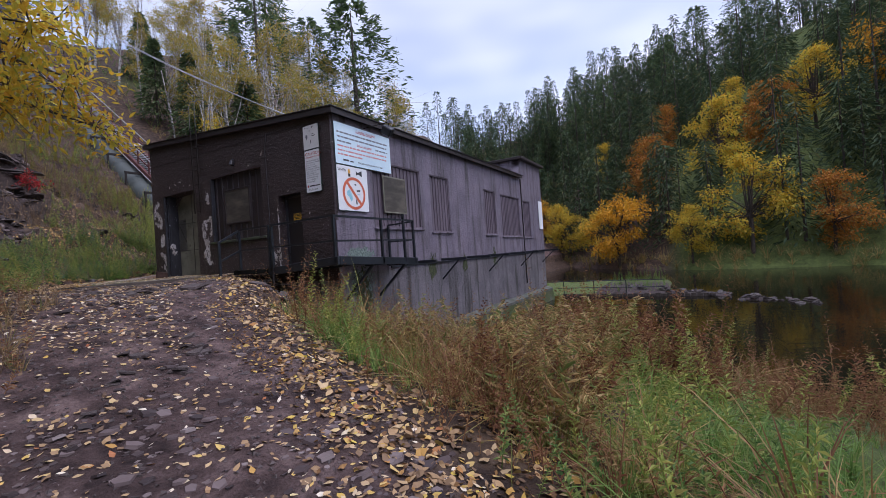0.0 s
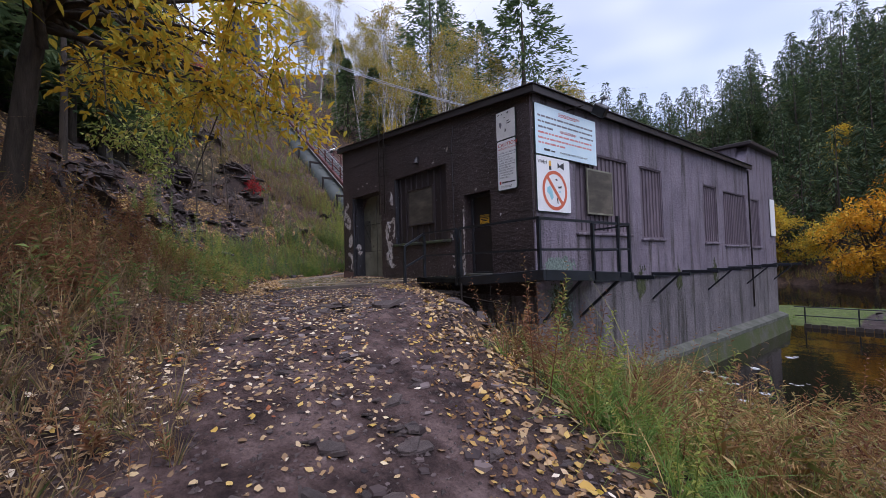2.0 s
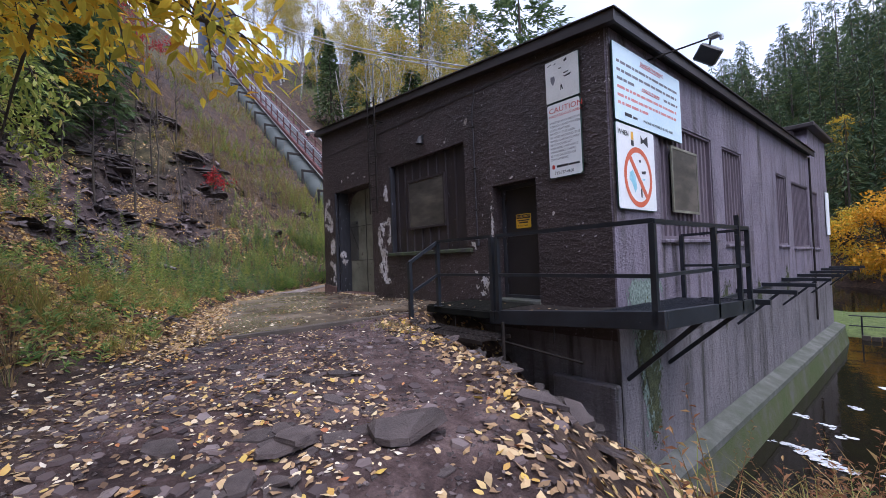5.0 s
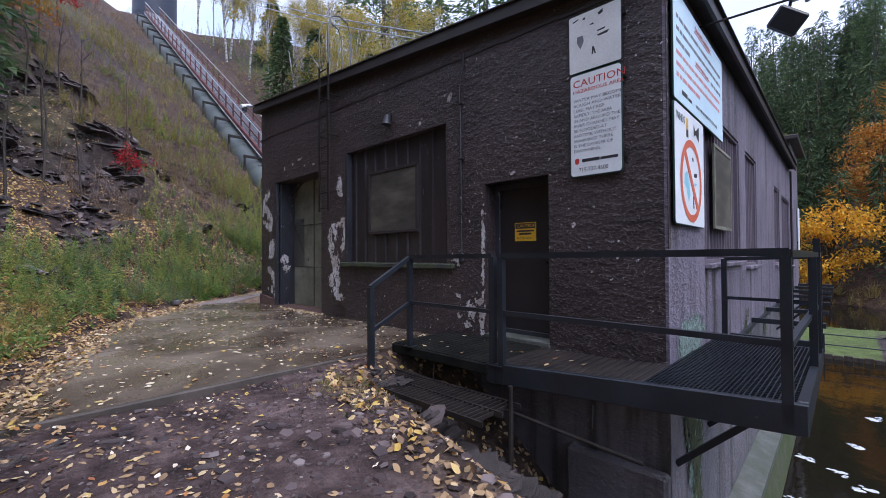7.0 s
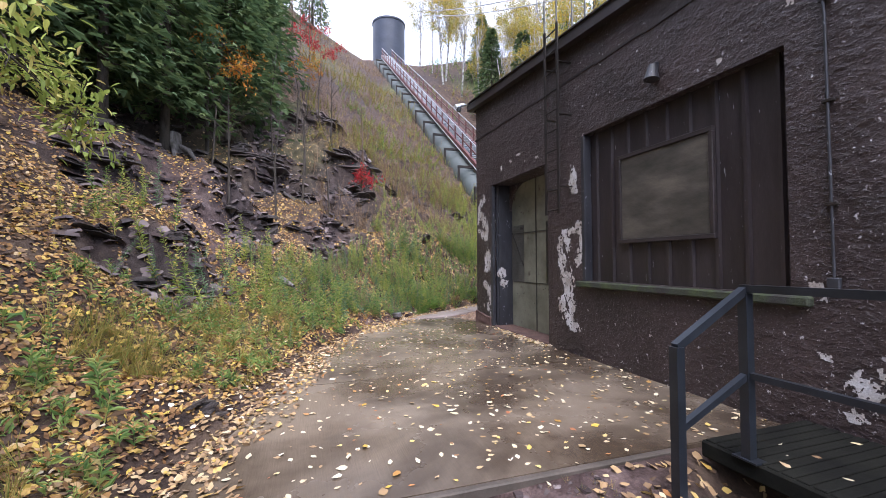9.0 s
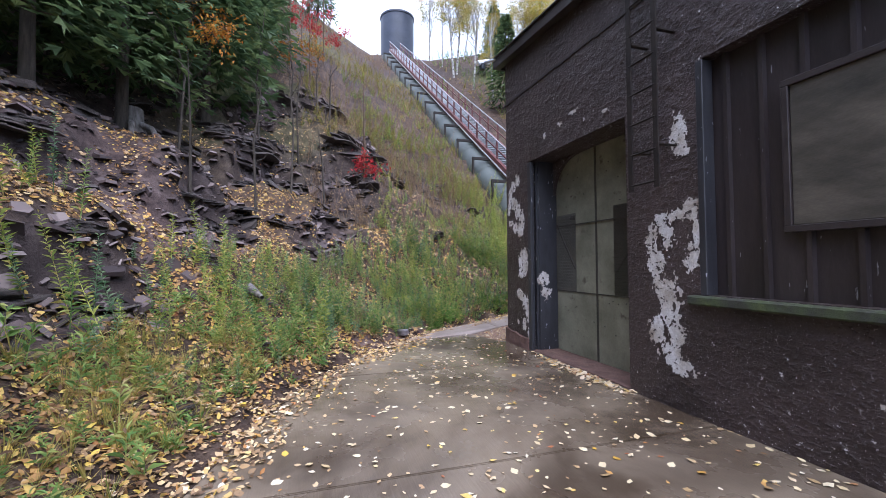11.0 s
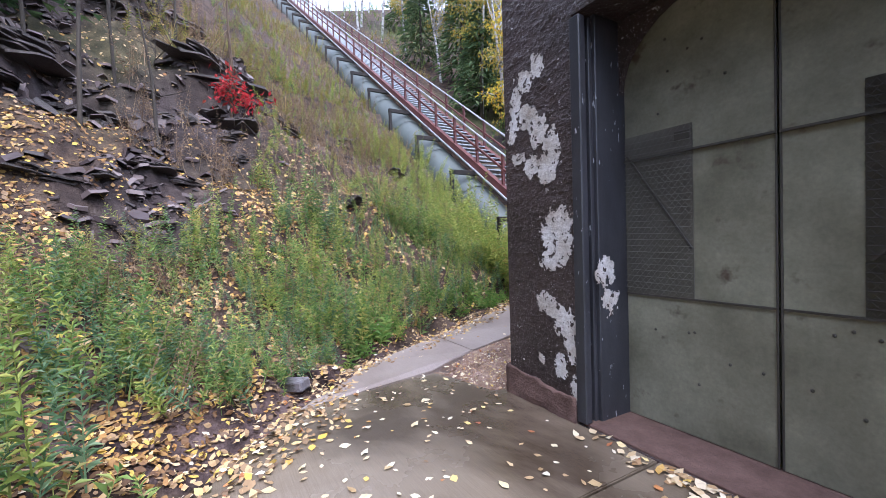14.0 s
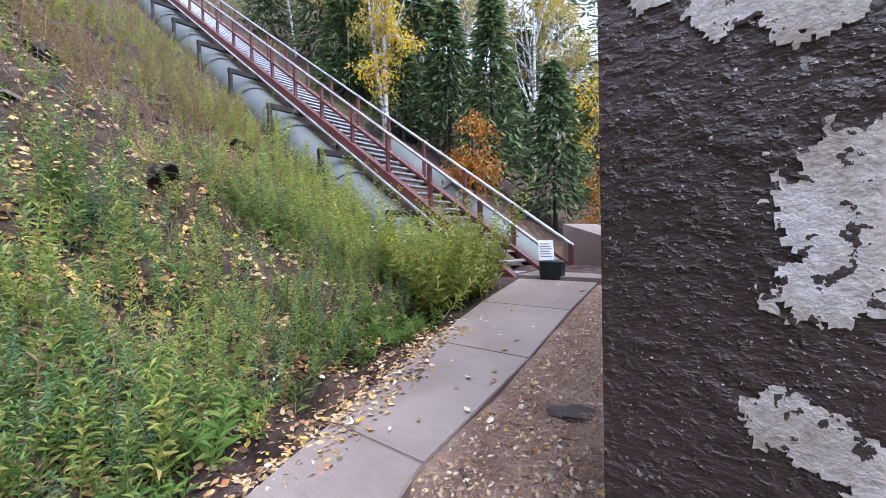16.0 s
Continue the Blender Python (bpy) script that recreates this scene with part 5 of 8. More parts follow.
ysign = thing("door_sign", "small yellow and black caution sign on the dark door", "sign")
YB = F0(-1.985, 1.405, -0.268)
bm = rounded(0.33, 0.25, 0.012, 0.004)
bmesh.ops.transform(bm, matrix=YB, verts=bm.verts)
part("face", bm, YELLOW_SIGN, ysign)
bm = rounded(0.31, 0.072, 0.008, 0.0015)
bmesh.ops.transform(bm, matrix=YB @ Matrix.Translation((0.01, 0.168, 0.004)), verts=bm.verts)
part("header", bm, INK, ysign)
words("CAUTION", 0.062, on_front(-1.955, 1.590, -0.2612), 0.265, YELLOW_SIGN, ysign)
bars(ysign, F0(-1.985, 1.405, -0.2635), [(0.03, 0.125, 0.27, 0.022), (0.07, 0.085, 0.19, 0.024)], INK)
words("IN THIS AREA", 0.042, on_front(-1.955, 1.432, -0.2635), 0.265, INK, ysign)

flood = thing("flood_light", "dark box floodlight on a thin arm below the eave", "lamp")
part("arm", rod((0.0, 1.35, 4.02), (0.98, 1.42, 4.03), 0.014), OLD_STEEL, flood)
part("junction", box((0.86, 1.36, 4.01), (1.0, 1.48, 4.07), 0.01), GALV, flood)
part("sensor", rod((1.02, 1.42, 4.02), (1.02, 1.42, 3.95), 0.025, n=10), GALV, flood)
part("yoke", rod((0.88, 1.42, 4.0), (0.86, 1.42, 3.9), 0.016), OLD_STEEL, flood)
fl = box((-0.15, -0.11, -0.12), (0.15, 0.11, 0.12), 0.02, pose(0.85, 1.38, 3.78, 25, 35, 20))
part("housing", fl, BLACK_STEEL, flood)

# ---- the river wall's shutters and sills ----
for k, (u0, u1, z0, z1) in enumerate(WINDOWS):
    w = thing(f"window_{k + 1}", "tall window blanked off with mauve ribbed metal", "window", kind="structure")
    part("ribbed_sheet", ribbed(u0 - 0.01, u1 + 0.01, z0 - 0.01, z1 + 0.01, 0.20, lambda u, d, z: (-0.09 - d, u, z)), MAUVE_SIDING, w)
    part("sill", box((-0.1, u0 - 0.06, z0 - 0.07), (0.07, u1 + 0.06, z0 - 0.004), 0.012), SIDE, w)
    frame_parts(u0 - 0.005, u1 + 0.005, z0, z1 + 0.005, 0.05, sp, 0.02, 0.09, MAUVE_SIDING, w, "casing")
wb = thing("window_board", "grey board in a pale frame hung over a blanked window", "board")
part("board", box((0.0, 2.08, 1.60), (0.022, 3.19, 2.68), 0.004), BOARD, wb)
frame_parts(2.04, 3.23, 1.56, 2.72, 0.045, lambda u, d, z: (d, u, z), 0.0, 0.032, OLIVE, wb, "board_frame")
dp = thing("downpipe", "thin dark downpipe on the mauve wall", "pipe")
part("pipe", rod((0.03, 14.42, -1.8), (0.03, 14.42, 4.1), 0.03, n=10), OLD_STEEL, dp)
for z in (0.5, 2.0, 3.5):
    part("clip", box((0.0, 14.37, z), (0.06, 14.47, z + 0.03)), OLD_STEEL, dp)
fsign = thing("far_sign", "tall narrow white sign on the mauve wall", "sign")
part("panel", box((0.03, 17.35, 1.30), (0.06, 18.05, 3.05), 0.004), SIGN_W, fsign)
part("bracket", box((0.0, 17.5, 1.6), (0.0295, 17.9, 1.7)), BLACK_STEEL, fsign)
part("bracket", box((0.0, 17.5, 2.6), (0.0295, 17.9, 2.7)), BLACK_STEEL, fsign)

# ---- steel brackets of a walkway that is gone ----
for k, y in enumerate((3.2, 5.3, 7.4, 9.5, 11.6, 13.7, 15.8, 17.6)):
    br = thing("walkway_bracket", "black steel cantilever bracket on the river wall", "bracket", group="brackets on the river wall", at=(0, y, 0))
    part("beam", box((0.0, y - 0.04, -0.09), (1.05, y + 0.04, 0.0), 0.004), BLACK_STEEL, br)
    if k % 2:
        part("strut", rod((0.0, y, -0.78), (0.74, y, -0.08), 0.026, square=True), BLACK_STEEL, br)
part("ledger", box((0.0, 2.2, -0.16), (0.05, 17.9, -0.10), 0.004), BLACK_STEEL, br)
lich = flakes("lichen_crust", [(0.85, 0.28, 0.55, 0.22), (0.6, 0.18, 0.3, 0.14)], lambda u, d, z: (-d + 0.002, u, z), 14, side, LICHEN, 0.02, 0.7, "blue-green lichen crust", -99)
flakes("lichen_crust", [(0.95, -0.7, 0.32, 0.6), (0.9, -1.4, 0.25, 0.5), (0.75, -0.35, 0.3, 0.2)], lambda u, d, z: (-d + 0.0, u, z), 15, footing, LICHEN, 0.03, 1.5, "pale lichen and moss streaks", -99)
flakes("moss_streak", [(0.8, -0.6, 0.25, 0.5), (1.0, -1.2, 0.2, 0.7), (4.6, -0.3, 0.25, 0.4), (7.1, -0.3, 0.2, 0.3), (10.2, -0.2, 0.2, 0.4)], lambda u, d, z: (-d + 0.006, u, z), 16, footing, MOSS, 0.03, 1.3, "dark green moss", -99)

# ---- entry platform with its railing ----
deck = thing("entry_platform", "black steel grating platform with pipe railing round the corner", "platform", at=(0, -0.5, 0))
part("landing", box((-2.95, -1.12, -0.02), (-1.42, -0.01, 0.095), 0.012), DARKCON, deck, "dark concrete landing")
for a, b in (((-1.42, -1.12, -0.09), (1.08, -1.05, 0.11)), ((1.02, -1.04, -0.09), (1.08, 2.14, 0.11)), ((0.01, 2.08, -0.09), (1.015, 2.14, 0.09)), ((-1.42, -0.07, -0.06), (-0.02, -0.012, 0.06))):
    part("edge_beam", box(a, b, 0.006), BLACK_STEEL, deck)
for x in np.arange(-2.93, -1.46, 0.083):
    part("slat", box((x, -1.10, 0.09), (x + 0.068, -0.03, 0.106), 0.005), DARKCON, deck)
for x in np.arange(-1.38, 0.0, 0.083):
    part("slat", box((x, -1.045, 0.045), (x + 0.07, -0.03, 0.10), 0.006), OLD_STEEL, deck)
bm = bmesh.new()
for x in np.arange(0.03, 1.02, 0.033):
    add_box(bm, (x, -1.04, 0.06), (x + 0.006, 2.08, 0.098))
for y in np.arange(-1.02, 2.08, 0.06):
    add_box(bm, (0.012, y, 0.07), (1.02, y + 0.008, 0.096))
tagged(part("grating", bm, BLACK_STEEL, deck), kind="stuff")
for y in (-0.2, 1.0, 2.0):
    part("joist", box((-0.02, y, -0.06), (1.02, y + 0.06, 0.04)), BLACK_STEEL, deck)
for p, q in (((0.0, 1.6, -0.95), (1.02, 1.6, -0.05)), ((0.0, 0.2, -0.95), (1.02, 0.2, -0.05))):
    part("strut", rod(p, q, 0.03, square=True), BLACK_STEEL, deck)
for ob in deck.children:
    for v in ob.data.vertices:
        v.co.z += 0.17 * min(1, max(0, (v.co.x + 0.5) / 1.5)) * min(1, max(0, (2.1 - v.co.y) / 3.2))
rail = thing("platform_railing", "blue-black square-tube railing with two rails", "railing", at=(0, -1, 0))
TOP, MID = 1.20, 0.64
posts = [(-2.62, -1.69, -0.15, 0.86), (-2.62, -1.10, 0.09, TOP - 0.03), (-1.345, -1.10, -0.05, TOP), (-1.235, -1.10, -0.05, TOP), (0.98, -1.09, 0.12, TOP), (1.05, 0.55, 0.02, TOP - 0.02), (1.05, 2.02, -0.05, TOP), (1.05, 1.55, 0.0, TOP + 0.18), (0.12, 2.04, 0.05, TOP - 0.05)]
for x, y, z0, z1 in posts:
    part("post", rod((x, y, z0), (x, y, z1), 0.03, square=True), BLACK_STEEL, rail)
for p, q, r in (((-2.64, -1.10, TOP), (-1.345, -1.10, TOP + 0.01), 0.024), ((-1.235, -1.10, TOP + 0.01), (1.0, -1.09, TOP + 0.03), 0.026), ((-2.62, -1.10, MID), (-1.345, -1.10, MID), 0.02),
                ((-1.235, -1.10, MID), (0.98, -1.09, MID), 0.022), ((-2.62, -1.70, 0.86), (-2.62, -1.09, TOP), 0.024), ((-2.62, -1.69, 0.36), (-2.62, -1.10, MID), 0.02),
                ((0.99, -1.11, TOP + 0.02), (1.05, 2.05, TOP), 0.026), ((0.99, -1.09, MID), (1.05, 2.02, MID), 0.022), ((0.12, 2.04, TOP - 0.05), (1.05, 2.04, TOP - 0.02), 0.022), ((0.12, 2.04, MID), (1.05, 2.04, MID), 0.02)):
    part("rail", rod(p, q, r, square=True), BLACK_STEEL, rail)
for x, y in ((-2.62, -1.10), (-1.29, -1.10)):
    part("base_plate", box((x - 0.08, y - 0.05, 0.095), (x + 0.08, y + 0.05, 0.107)), BLACK_STEEL, rail)
step = thing("lower_grating", "dark steel step grating hung below the landing", "grating")
for x in np.arange(-2.85, -1.0, 0.06):
    part("bar", box((x, -1.78, -0.22), (x + 0.012, -1.22, -0.185)), OLD_STEEL, step)
for y in (-1.79, -1.5, -1.22):
    part("rail", box((-2.9, y, -0.23), (-0.95, y + 0.018, -0.18)), OLD_STEEL, step)
part("leg", rod((-1.0, -1.3, -1.4), (-1.0, -1.3, 0.0), 0.025), OLD_STEEL, step)
part("leg", rod((-2.8, -1.3, -0.6), (-2.8, -1.3, -0.18), 0.025), OLD_STEEL, step)
pb = thing("loose_pipe", "thin rusty pipe running below the platform", "pipe")
part("pipe", rod((-2.6, -1.14, -0.20), (0.1, -1.10, -0.42), 0.016), OLD_STEEL, pb)
for x in (-2.2, -0.3):
    part("hanger", rod((x, -1.12, -0.25), (x, -1.10, -0.05), 0.008, n=5), OLD_STEEL, pb)
ret = thing("sunken_wall", "damp stained concrete block below the platform", "wall", kind="structure")
part("block", box((-1.05, -0.14, -4.0), (0.0, 0.015, -0.95), 0.03), LOWER, ret)
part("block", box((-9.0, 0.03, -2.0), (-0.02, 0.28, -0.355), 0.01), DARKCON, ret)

# the arch that rounds the top of the garage opening
bm = bmesh.new()
arc = [(-8.72, 3.015)] + [(-8.07 - 0.65 * math.sin(a), 2.47 + 0.545 * math.cos(a)) for a in np.linspace(0, math.pi / 2, 9)]
fr = [bm.verts.new((x, GY - 0.06, z)) for x, z in arc]
bk = [bm.verts.new((x, GY - 0.004, z)) for x, z in arc]
bm.faces.new(fr)
bm.faces.new(bk[::-1])
for i in range(len(arc)):
    bm.faces.new([fr[i], fr[(i + 1) % len(arc)], bk[(i + 1) % len(arc)], bk[i]])
part("arch_corner", bm, FRONT, garage, "dark rounded corner of the arched opening")
# ---- staircase up the hill beside the penstocks ----
def stair_z(x):
    return 0.20 + 0.686 * (-12.7 - x)


staircase = thing("hill_staircase", "long maroon steel staircase with galvanised treads climbing the hill", "staircase", at=(-12.7, 6.2, 0.6))
FLIGHTS = ((-12.6, -33.0), (-33.0, -53.5))
for y in (5.6, 6.9):
    for a, b in FLIGHTS:
        part("stringer", rod((a, y, stair_z(a) - 0.06), (b, y, stair_z(b) - 0.06), 0.10, square=True), RAIL_RED, staircase)
        part("top_rail", rod((a, y, stair_z(a) + 1.0), (b, y, stair_z(b) + 1.0), 0.034, n=8), GALV, staircase, "pale handrail")
        part("mid_rail", rod((a, y, stair_z(a) + 0.55), (b, y, stair_z(b) + 0.55), 0.03, square=True), RAIL_RED, staircase)
    for x in np.arange(-12.65, -53.5, -1.35):
        part("post", rod((x, y, stair_z(x) - 0.1), (x, y, stair_z(x) + 1.0), 0.04, square=True), RAIL_RED, staircase)
part("edge_cable_tray", rod((-13.5, 5.46, stair_z(-13.5) - 0.2), (-53, 5.46, stair_z(-53) - 0.2), 0.035, n=8), GALV, staircase, "pale pipe along the stringer")
tread = box((-0.13, -0.6, -0.02), (0.13, 0.6, 0.02), 0.004)
tread_me = bpy.data.meshes.new("tread")
tread.to_mesh(tread_me)
tread.free()
tread_me.materials.append(GALV)
x = -12.75
while x > -53.5:
    t = hang("tread", tread_me, staircase)
    t.location = (x, 6.25, stair_z(x))
    x -= 0.29

PEN = 1.38
for y, r, start, end in ((5.35, 0.72, -12.9, -54.0), (9.6, 0.75, -13.0, -21.0)):
    pen = thing("penstock", "large grey-green riveted penstock pipe running down the hill", "pipe", at=(start, y, 0))
    pts = [(x, y, stair_z(x) - PEN) for x in np.linspace(start, end, 6)]
    for k, (p, q) in enumerate(zip(pts, pts[1:])):
        v, f = tube_path([p, q], [r, r], 28)
        hang("pipe_section", put_faces("pipe_section", v, f, [PIPE], smooth=True), pen)
    for x in np.arange(start - 0.3, end + 1, -2.4):
        v, f = tube_path([(x, y, stair_z(x) - PEN), (x - 0.16, y, stair_z(x - 0.16) - PEN)], [r + 0.035] * 2, 24)
        hang("collar", put_faces("collar", v, f, [PIPE], smooth=True), pen)
for x in np.arange(-15.6, -52, -2.4):
    sd = thing("saddle_support", "dark steel trestle holding the staircase over the penstock", "support", group="penstock trestles", at=(x, 5.2, stair_z(x) - 1))
    zt = stair_z(x) - 0.22
    part("beam", box((x - 0.06, 4.5, zt - 0.14), (x + 0.06, 6.9, zt), 0.004), OLD_STEEL, sd)
    for y in (4.56, 6.85):
        zl = min(ground_z(x, y), zt - 0.5) - 0.15
        part("leg", rod((x, y, zl), (x, y, zt - 0.14), 0.05, square=True), OLD_STEEL, sd)
base = thing("anchor_block", "pale sloping concrete anchor block at the foot of the penstock", "block", kind="structure")
bm = bmesh.new()
v = [bm.verts.new((x, y, z)) for y in (7.3, 9.4) for x, z in ((-10.3, 0.3), (-13.0, 0.3), (-13.0, 1.60), (-10.3, 0.70))]
for q in ((0, 1, 2, 3), (4, 7, 6, 5), (0, 3, 7, 4), (1, 5, 6, 2), (3, 2, 6, 7), (0, 4, 5, 1)):
    bm.faces.new([v[i] for i in q])
part("block", bm, WALKWAY, base)
isign = thing("rules_sign", "small white notice on a slanted black stand", "sign", at=(-12.3, 5.2, 0.6))
part("stand", box((-12.52, 5.22, 0.55), (-12.12, 5.42, 0.92), 0.02), BLACK_STEEL, isign)
part("notice", box((-0.13, -0.006, 0), (0.13, 0.006, 0.36), 0.003, pose(-12.36, 5.2, 0.93, -18, 0, 35)), SIGN_W, isign)
bm = bmesh.new()
for k in range(6):
    add_box(bm, (-0.10, -0.009, 0.06 + 0.045 * k), (0.10 - 0.02 * (k % 3), -0.0065, 0.075 + 0.045 * k), 0, pose(-12.36, 5.2, 0.93, -18, 0, 35))
part("print_bar", bm, INK_GREY, isign)

TX, TY, TR, TZ = -62.0, 8.2, 2.4, 37.2
tank = thing("surge_tank", "tall dark blue-grey steel surge tank on the hilltop", "tank", at=(TX, TY, 28))
v, f = tube_path([(TX, TY, 24), (TX, TY, TZ)], [TR, TR], 40)
hang("shell", put_faces("shell", v, f, [TANK], smooth=True), tank)
part("rim", rod((TX, TY, TZ - 0.05), (TX, TY, TZ + 0.2), TR + 0.1, n=40), TANK, tank)
for z in (29, 31.5, 34):
    v, f = tube_path([(TX, TY, z), (TX, TY, z + 0.08)], [TR + 0.03, TR + 0.03], 40)
    hang("seam", put_faces("seam", v, f, [TANK], smooth=True), tank)
# ---- plant kinds ----
LEAF_V = np.array([(0.03, -0.5, 0.0), (0.24, -0.26, 0.13), (0.36, 0.08, 0.06), (-0.04, 0.56, 0.16), (-0.28, 0.16, 0.10), (-0.31, -0.20, 0.02)])
LEAF_F = np.array([(0, 1, 5), (1, 2, 4), (1, 4, 5), (2, 3, 4)])
OVAL_V = np.array([(0, 0, 0), (0.30, 0.22, 0.08), (0.40, 0.48, 0.10), (0.26, 0.78, 0.05), (0, 1.05, -0.06), (-0.26, 0.78, 0.05), (-0.40, 0.48, 0.10), (-0.30, 0.22, 0.08), (0, 0.5, 0.0)])
OVAL_F = np.array([(8, i, (i + 1) % 8) for i in range(8)])
BLADE_V = np.array([(0, 0, 0), (0.5, 0.45, 0.14), (0, 1.0, -0.05), (-0.5, 0.45, 0.14)])
BLADE_F = np.array([(0, 1, 2), (0, 2, 3)])
SPRAY_V = np.array([(0, 0, 0), (0.10, 0.55, 0.03), (0, 1.0, -0.10), (-0.10, 0.55, 0.03), (0.42, 0.62, -0.04), (0.22, 0.30, 0.02), (-0.42, 0.62, -0.04), (-0.22, 0.30, 0.02)])
SPRAY_F = np.array([(0, 1, 2), (0, 2, 3), (0, 5, 4), (0, 4, 1), (0, 3, 6), (0, 6, 7)])


def unit(v):
    return v / (np.linalg.norm(v, axis=-1, keepdims=True) + 1e-9)


def conifer_arrays(h, r, rng, rows, per, dense=True, bare=0.12, droop=0.35, gaps=0.0, open_=False):
    """Sprays of a conifer: places, frames, sizes."""
    t = np.repeat(np.linspace(bare, 0.985, rows) + 0.0, per)
    t = np.clip(t + rng.normal(scale=0.5 / rows, size=t.size), bare, 0.99)
    ang = rng.uniform(0, 2 * np.pi, t.size)
    prof = r * np.clip((1 - t) ** 0.8, 0.03, 1) * (0.75 + 0.5 * rng.random(t.size))
    s = np.sqrt(rng.uniform(0.06, 1, t.size))
    if open_:
        row = np.repeat(np.arange(rows), per)
        t = np.clip(np.linspace(bare, 0.985, rows)[row] + rng.normal(scale=0.10 / rows, size=t.size), bare, 0.99)
        arm = rng.integers(0, 5, t.size)
        ang = row * 1.3 + arm * 1.257 + rng.normal(scale=0.16, size=t.size) + 0.3 * np.sin(row * 7.0 + arm)
        reach = 0.55 + 0.45 * np.abs(np.sin(row * 3.7 + arm * 2.1))
        prof = r * np.clip((1 - t) ** 0.5, 0.12, 1) * reach
        s = rng.uniform(0.35, 1.0, t.size)
    if gaps:
        keep = (np.sin(t * 41 + ang * 2) + rng.normal(scale=0.5, size=t.size)) > -1 + gaps * 2
        t, ang, prof, s = t[keep], ang[keep], prof[keep], s[keep]
    out = np.stack([np.cos(ang), np.sin(ang), np.zeros_like(ang)], -1)
    p = out * (prof * s)[:, None]
    p[:, 2] = t * h - droop * prof * s**2 + 0.1 * prof
    d = unit(out + np.stack([rng.normal(scale=0.45, size=t.size), rng.normal(scale=0.45, size=t.size), -droop + rng.normal(scale=0.25, size=t.size)], -1))
    return p, d, t


def conifer(name, h, r, seed, rows, per, size, label, light=False, gaps=0.0, bare=0.12, droop=0.35, open_=False):
    rng = np.random.default_rng(seed)
    tree = thing(name, label, "tree")
    v, f = tube_path([(0, 0, -0.5), (0.03, 0, h * 0.4), (-0.02, 0.03, h * 0.98)], [0.016 * h, 0.011 * h, 0.02], 8)
    hang("trunk", put_faces("trunk", v, f, [BARK], smooth=True), tree)
    limbs = []
    for _ in range(34):
        tt, a = rng.uniform(max(0.08, bare - 0.2), 0.9), rng.uniform(0, 2 * np.pi)
        L = r * (1 - tt) ** 0.8 * rng.uniform(0.5, 0.9)
        o = np.array([np.cos(a), np.sin(a), 0])
        limbs.append(tube_path([(0, 0, tt * h), tuple(o * L * 0.5 + [0, 0, tt * h + 0.03]), tuple(o * L + [0, 0, tt * h - droop * L * 0.8])], [0.02 + 0.02 * (1 - tt), 0.018, 0.006], 4))
    tagged(hang("branchwork", put_faces("branchwork", *joined(limbs), [BARK]), tree), kind="stuff")
    p, d, t = conifer_arrays(h, r, rng, rows, per, bare=bare, droop=droop, gaps=gaps, open_=open_)
    V, F = scatter(SPRAY_V[:4] * [1.6, 1, 1], SPRAY_F[:2], p, frames_along(d, rng, (0, 0, 1)), size * rng.uniform(0.6, 1.3, len(p))) if light else scatter(SPRAY_V, SPRAY_F, p, frames_along(d, rng, (0, 0, 1)), size * rng.uniform(0.6, 1.3, len(p)))
    hang("crown", put_faces("crown", V, F, [L_CONIFER]), tree)
    return tree


def branching(rng, start, ends, r0, n=4):
    """Limbs that curve from a trunk to cluster centres."""
    out = []
    for e in ends:
        e = np.array(e, float)
        s = np.array(start, float) + np.array([0, 0, rng.uniform(-0.3, 0.5) * abs(e[2] - start[2])])
        mid = (s + e) / 2 + rng.normal(scale=0.12 * np.linalg.norm(e - s), size=3) + np.array([0, 0, 0.12 * np.linalg.norm(e - s)])
        ts = np.linspace(0, 1, 7)[:, None]
        pts = (1 - ts) ** 2 * s + 2 * ts * (1 - ts) * mid + ts**2 * e
        out.append(tube_path(pts, np.linspace(r0, r0 * 0.18, 7), n))
        for _ in range(4):
            k = rng.integers(2, 6)
            q = pts[k] + rng.normal(scale=0.28, size=3) * np.linalg.norm(e - s)
            out.append(tube_path([pts[k], (pts[k] + q) / 2 + rng.normal(scale=0.05, size=3), q], [r0 * 0.28, r0 * 0.18, r0 * 0.06], 4))
    return out


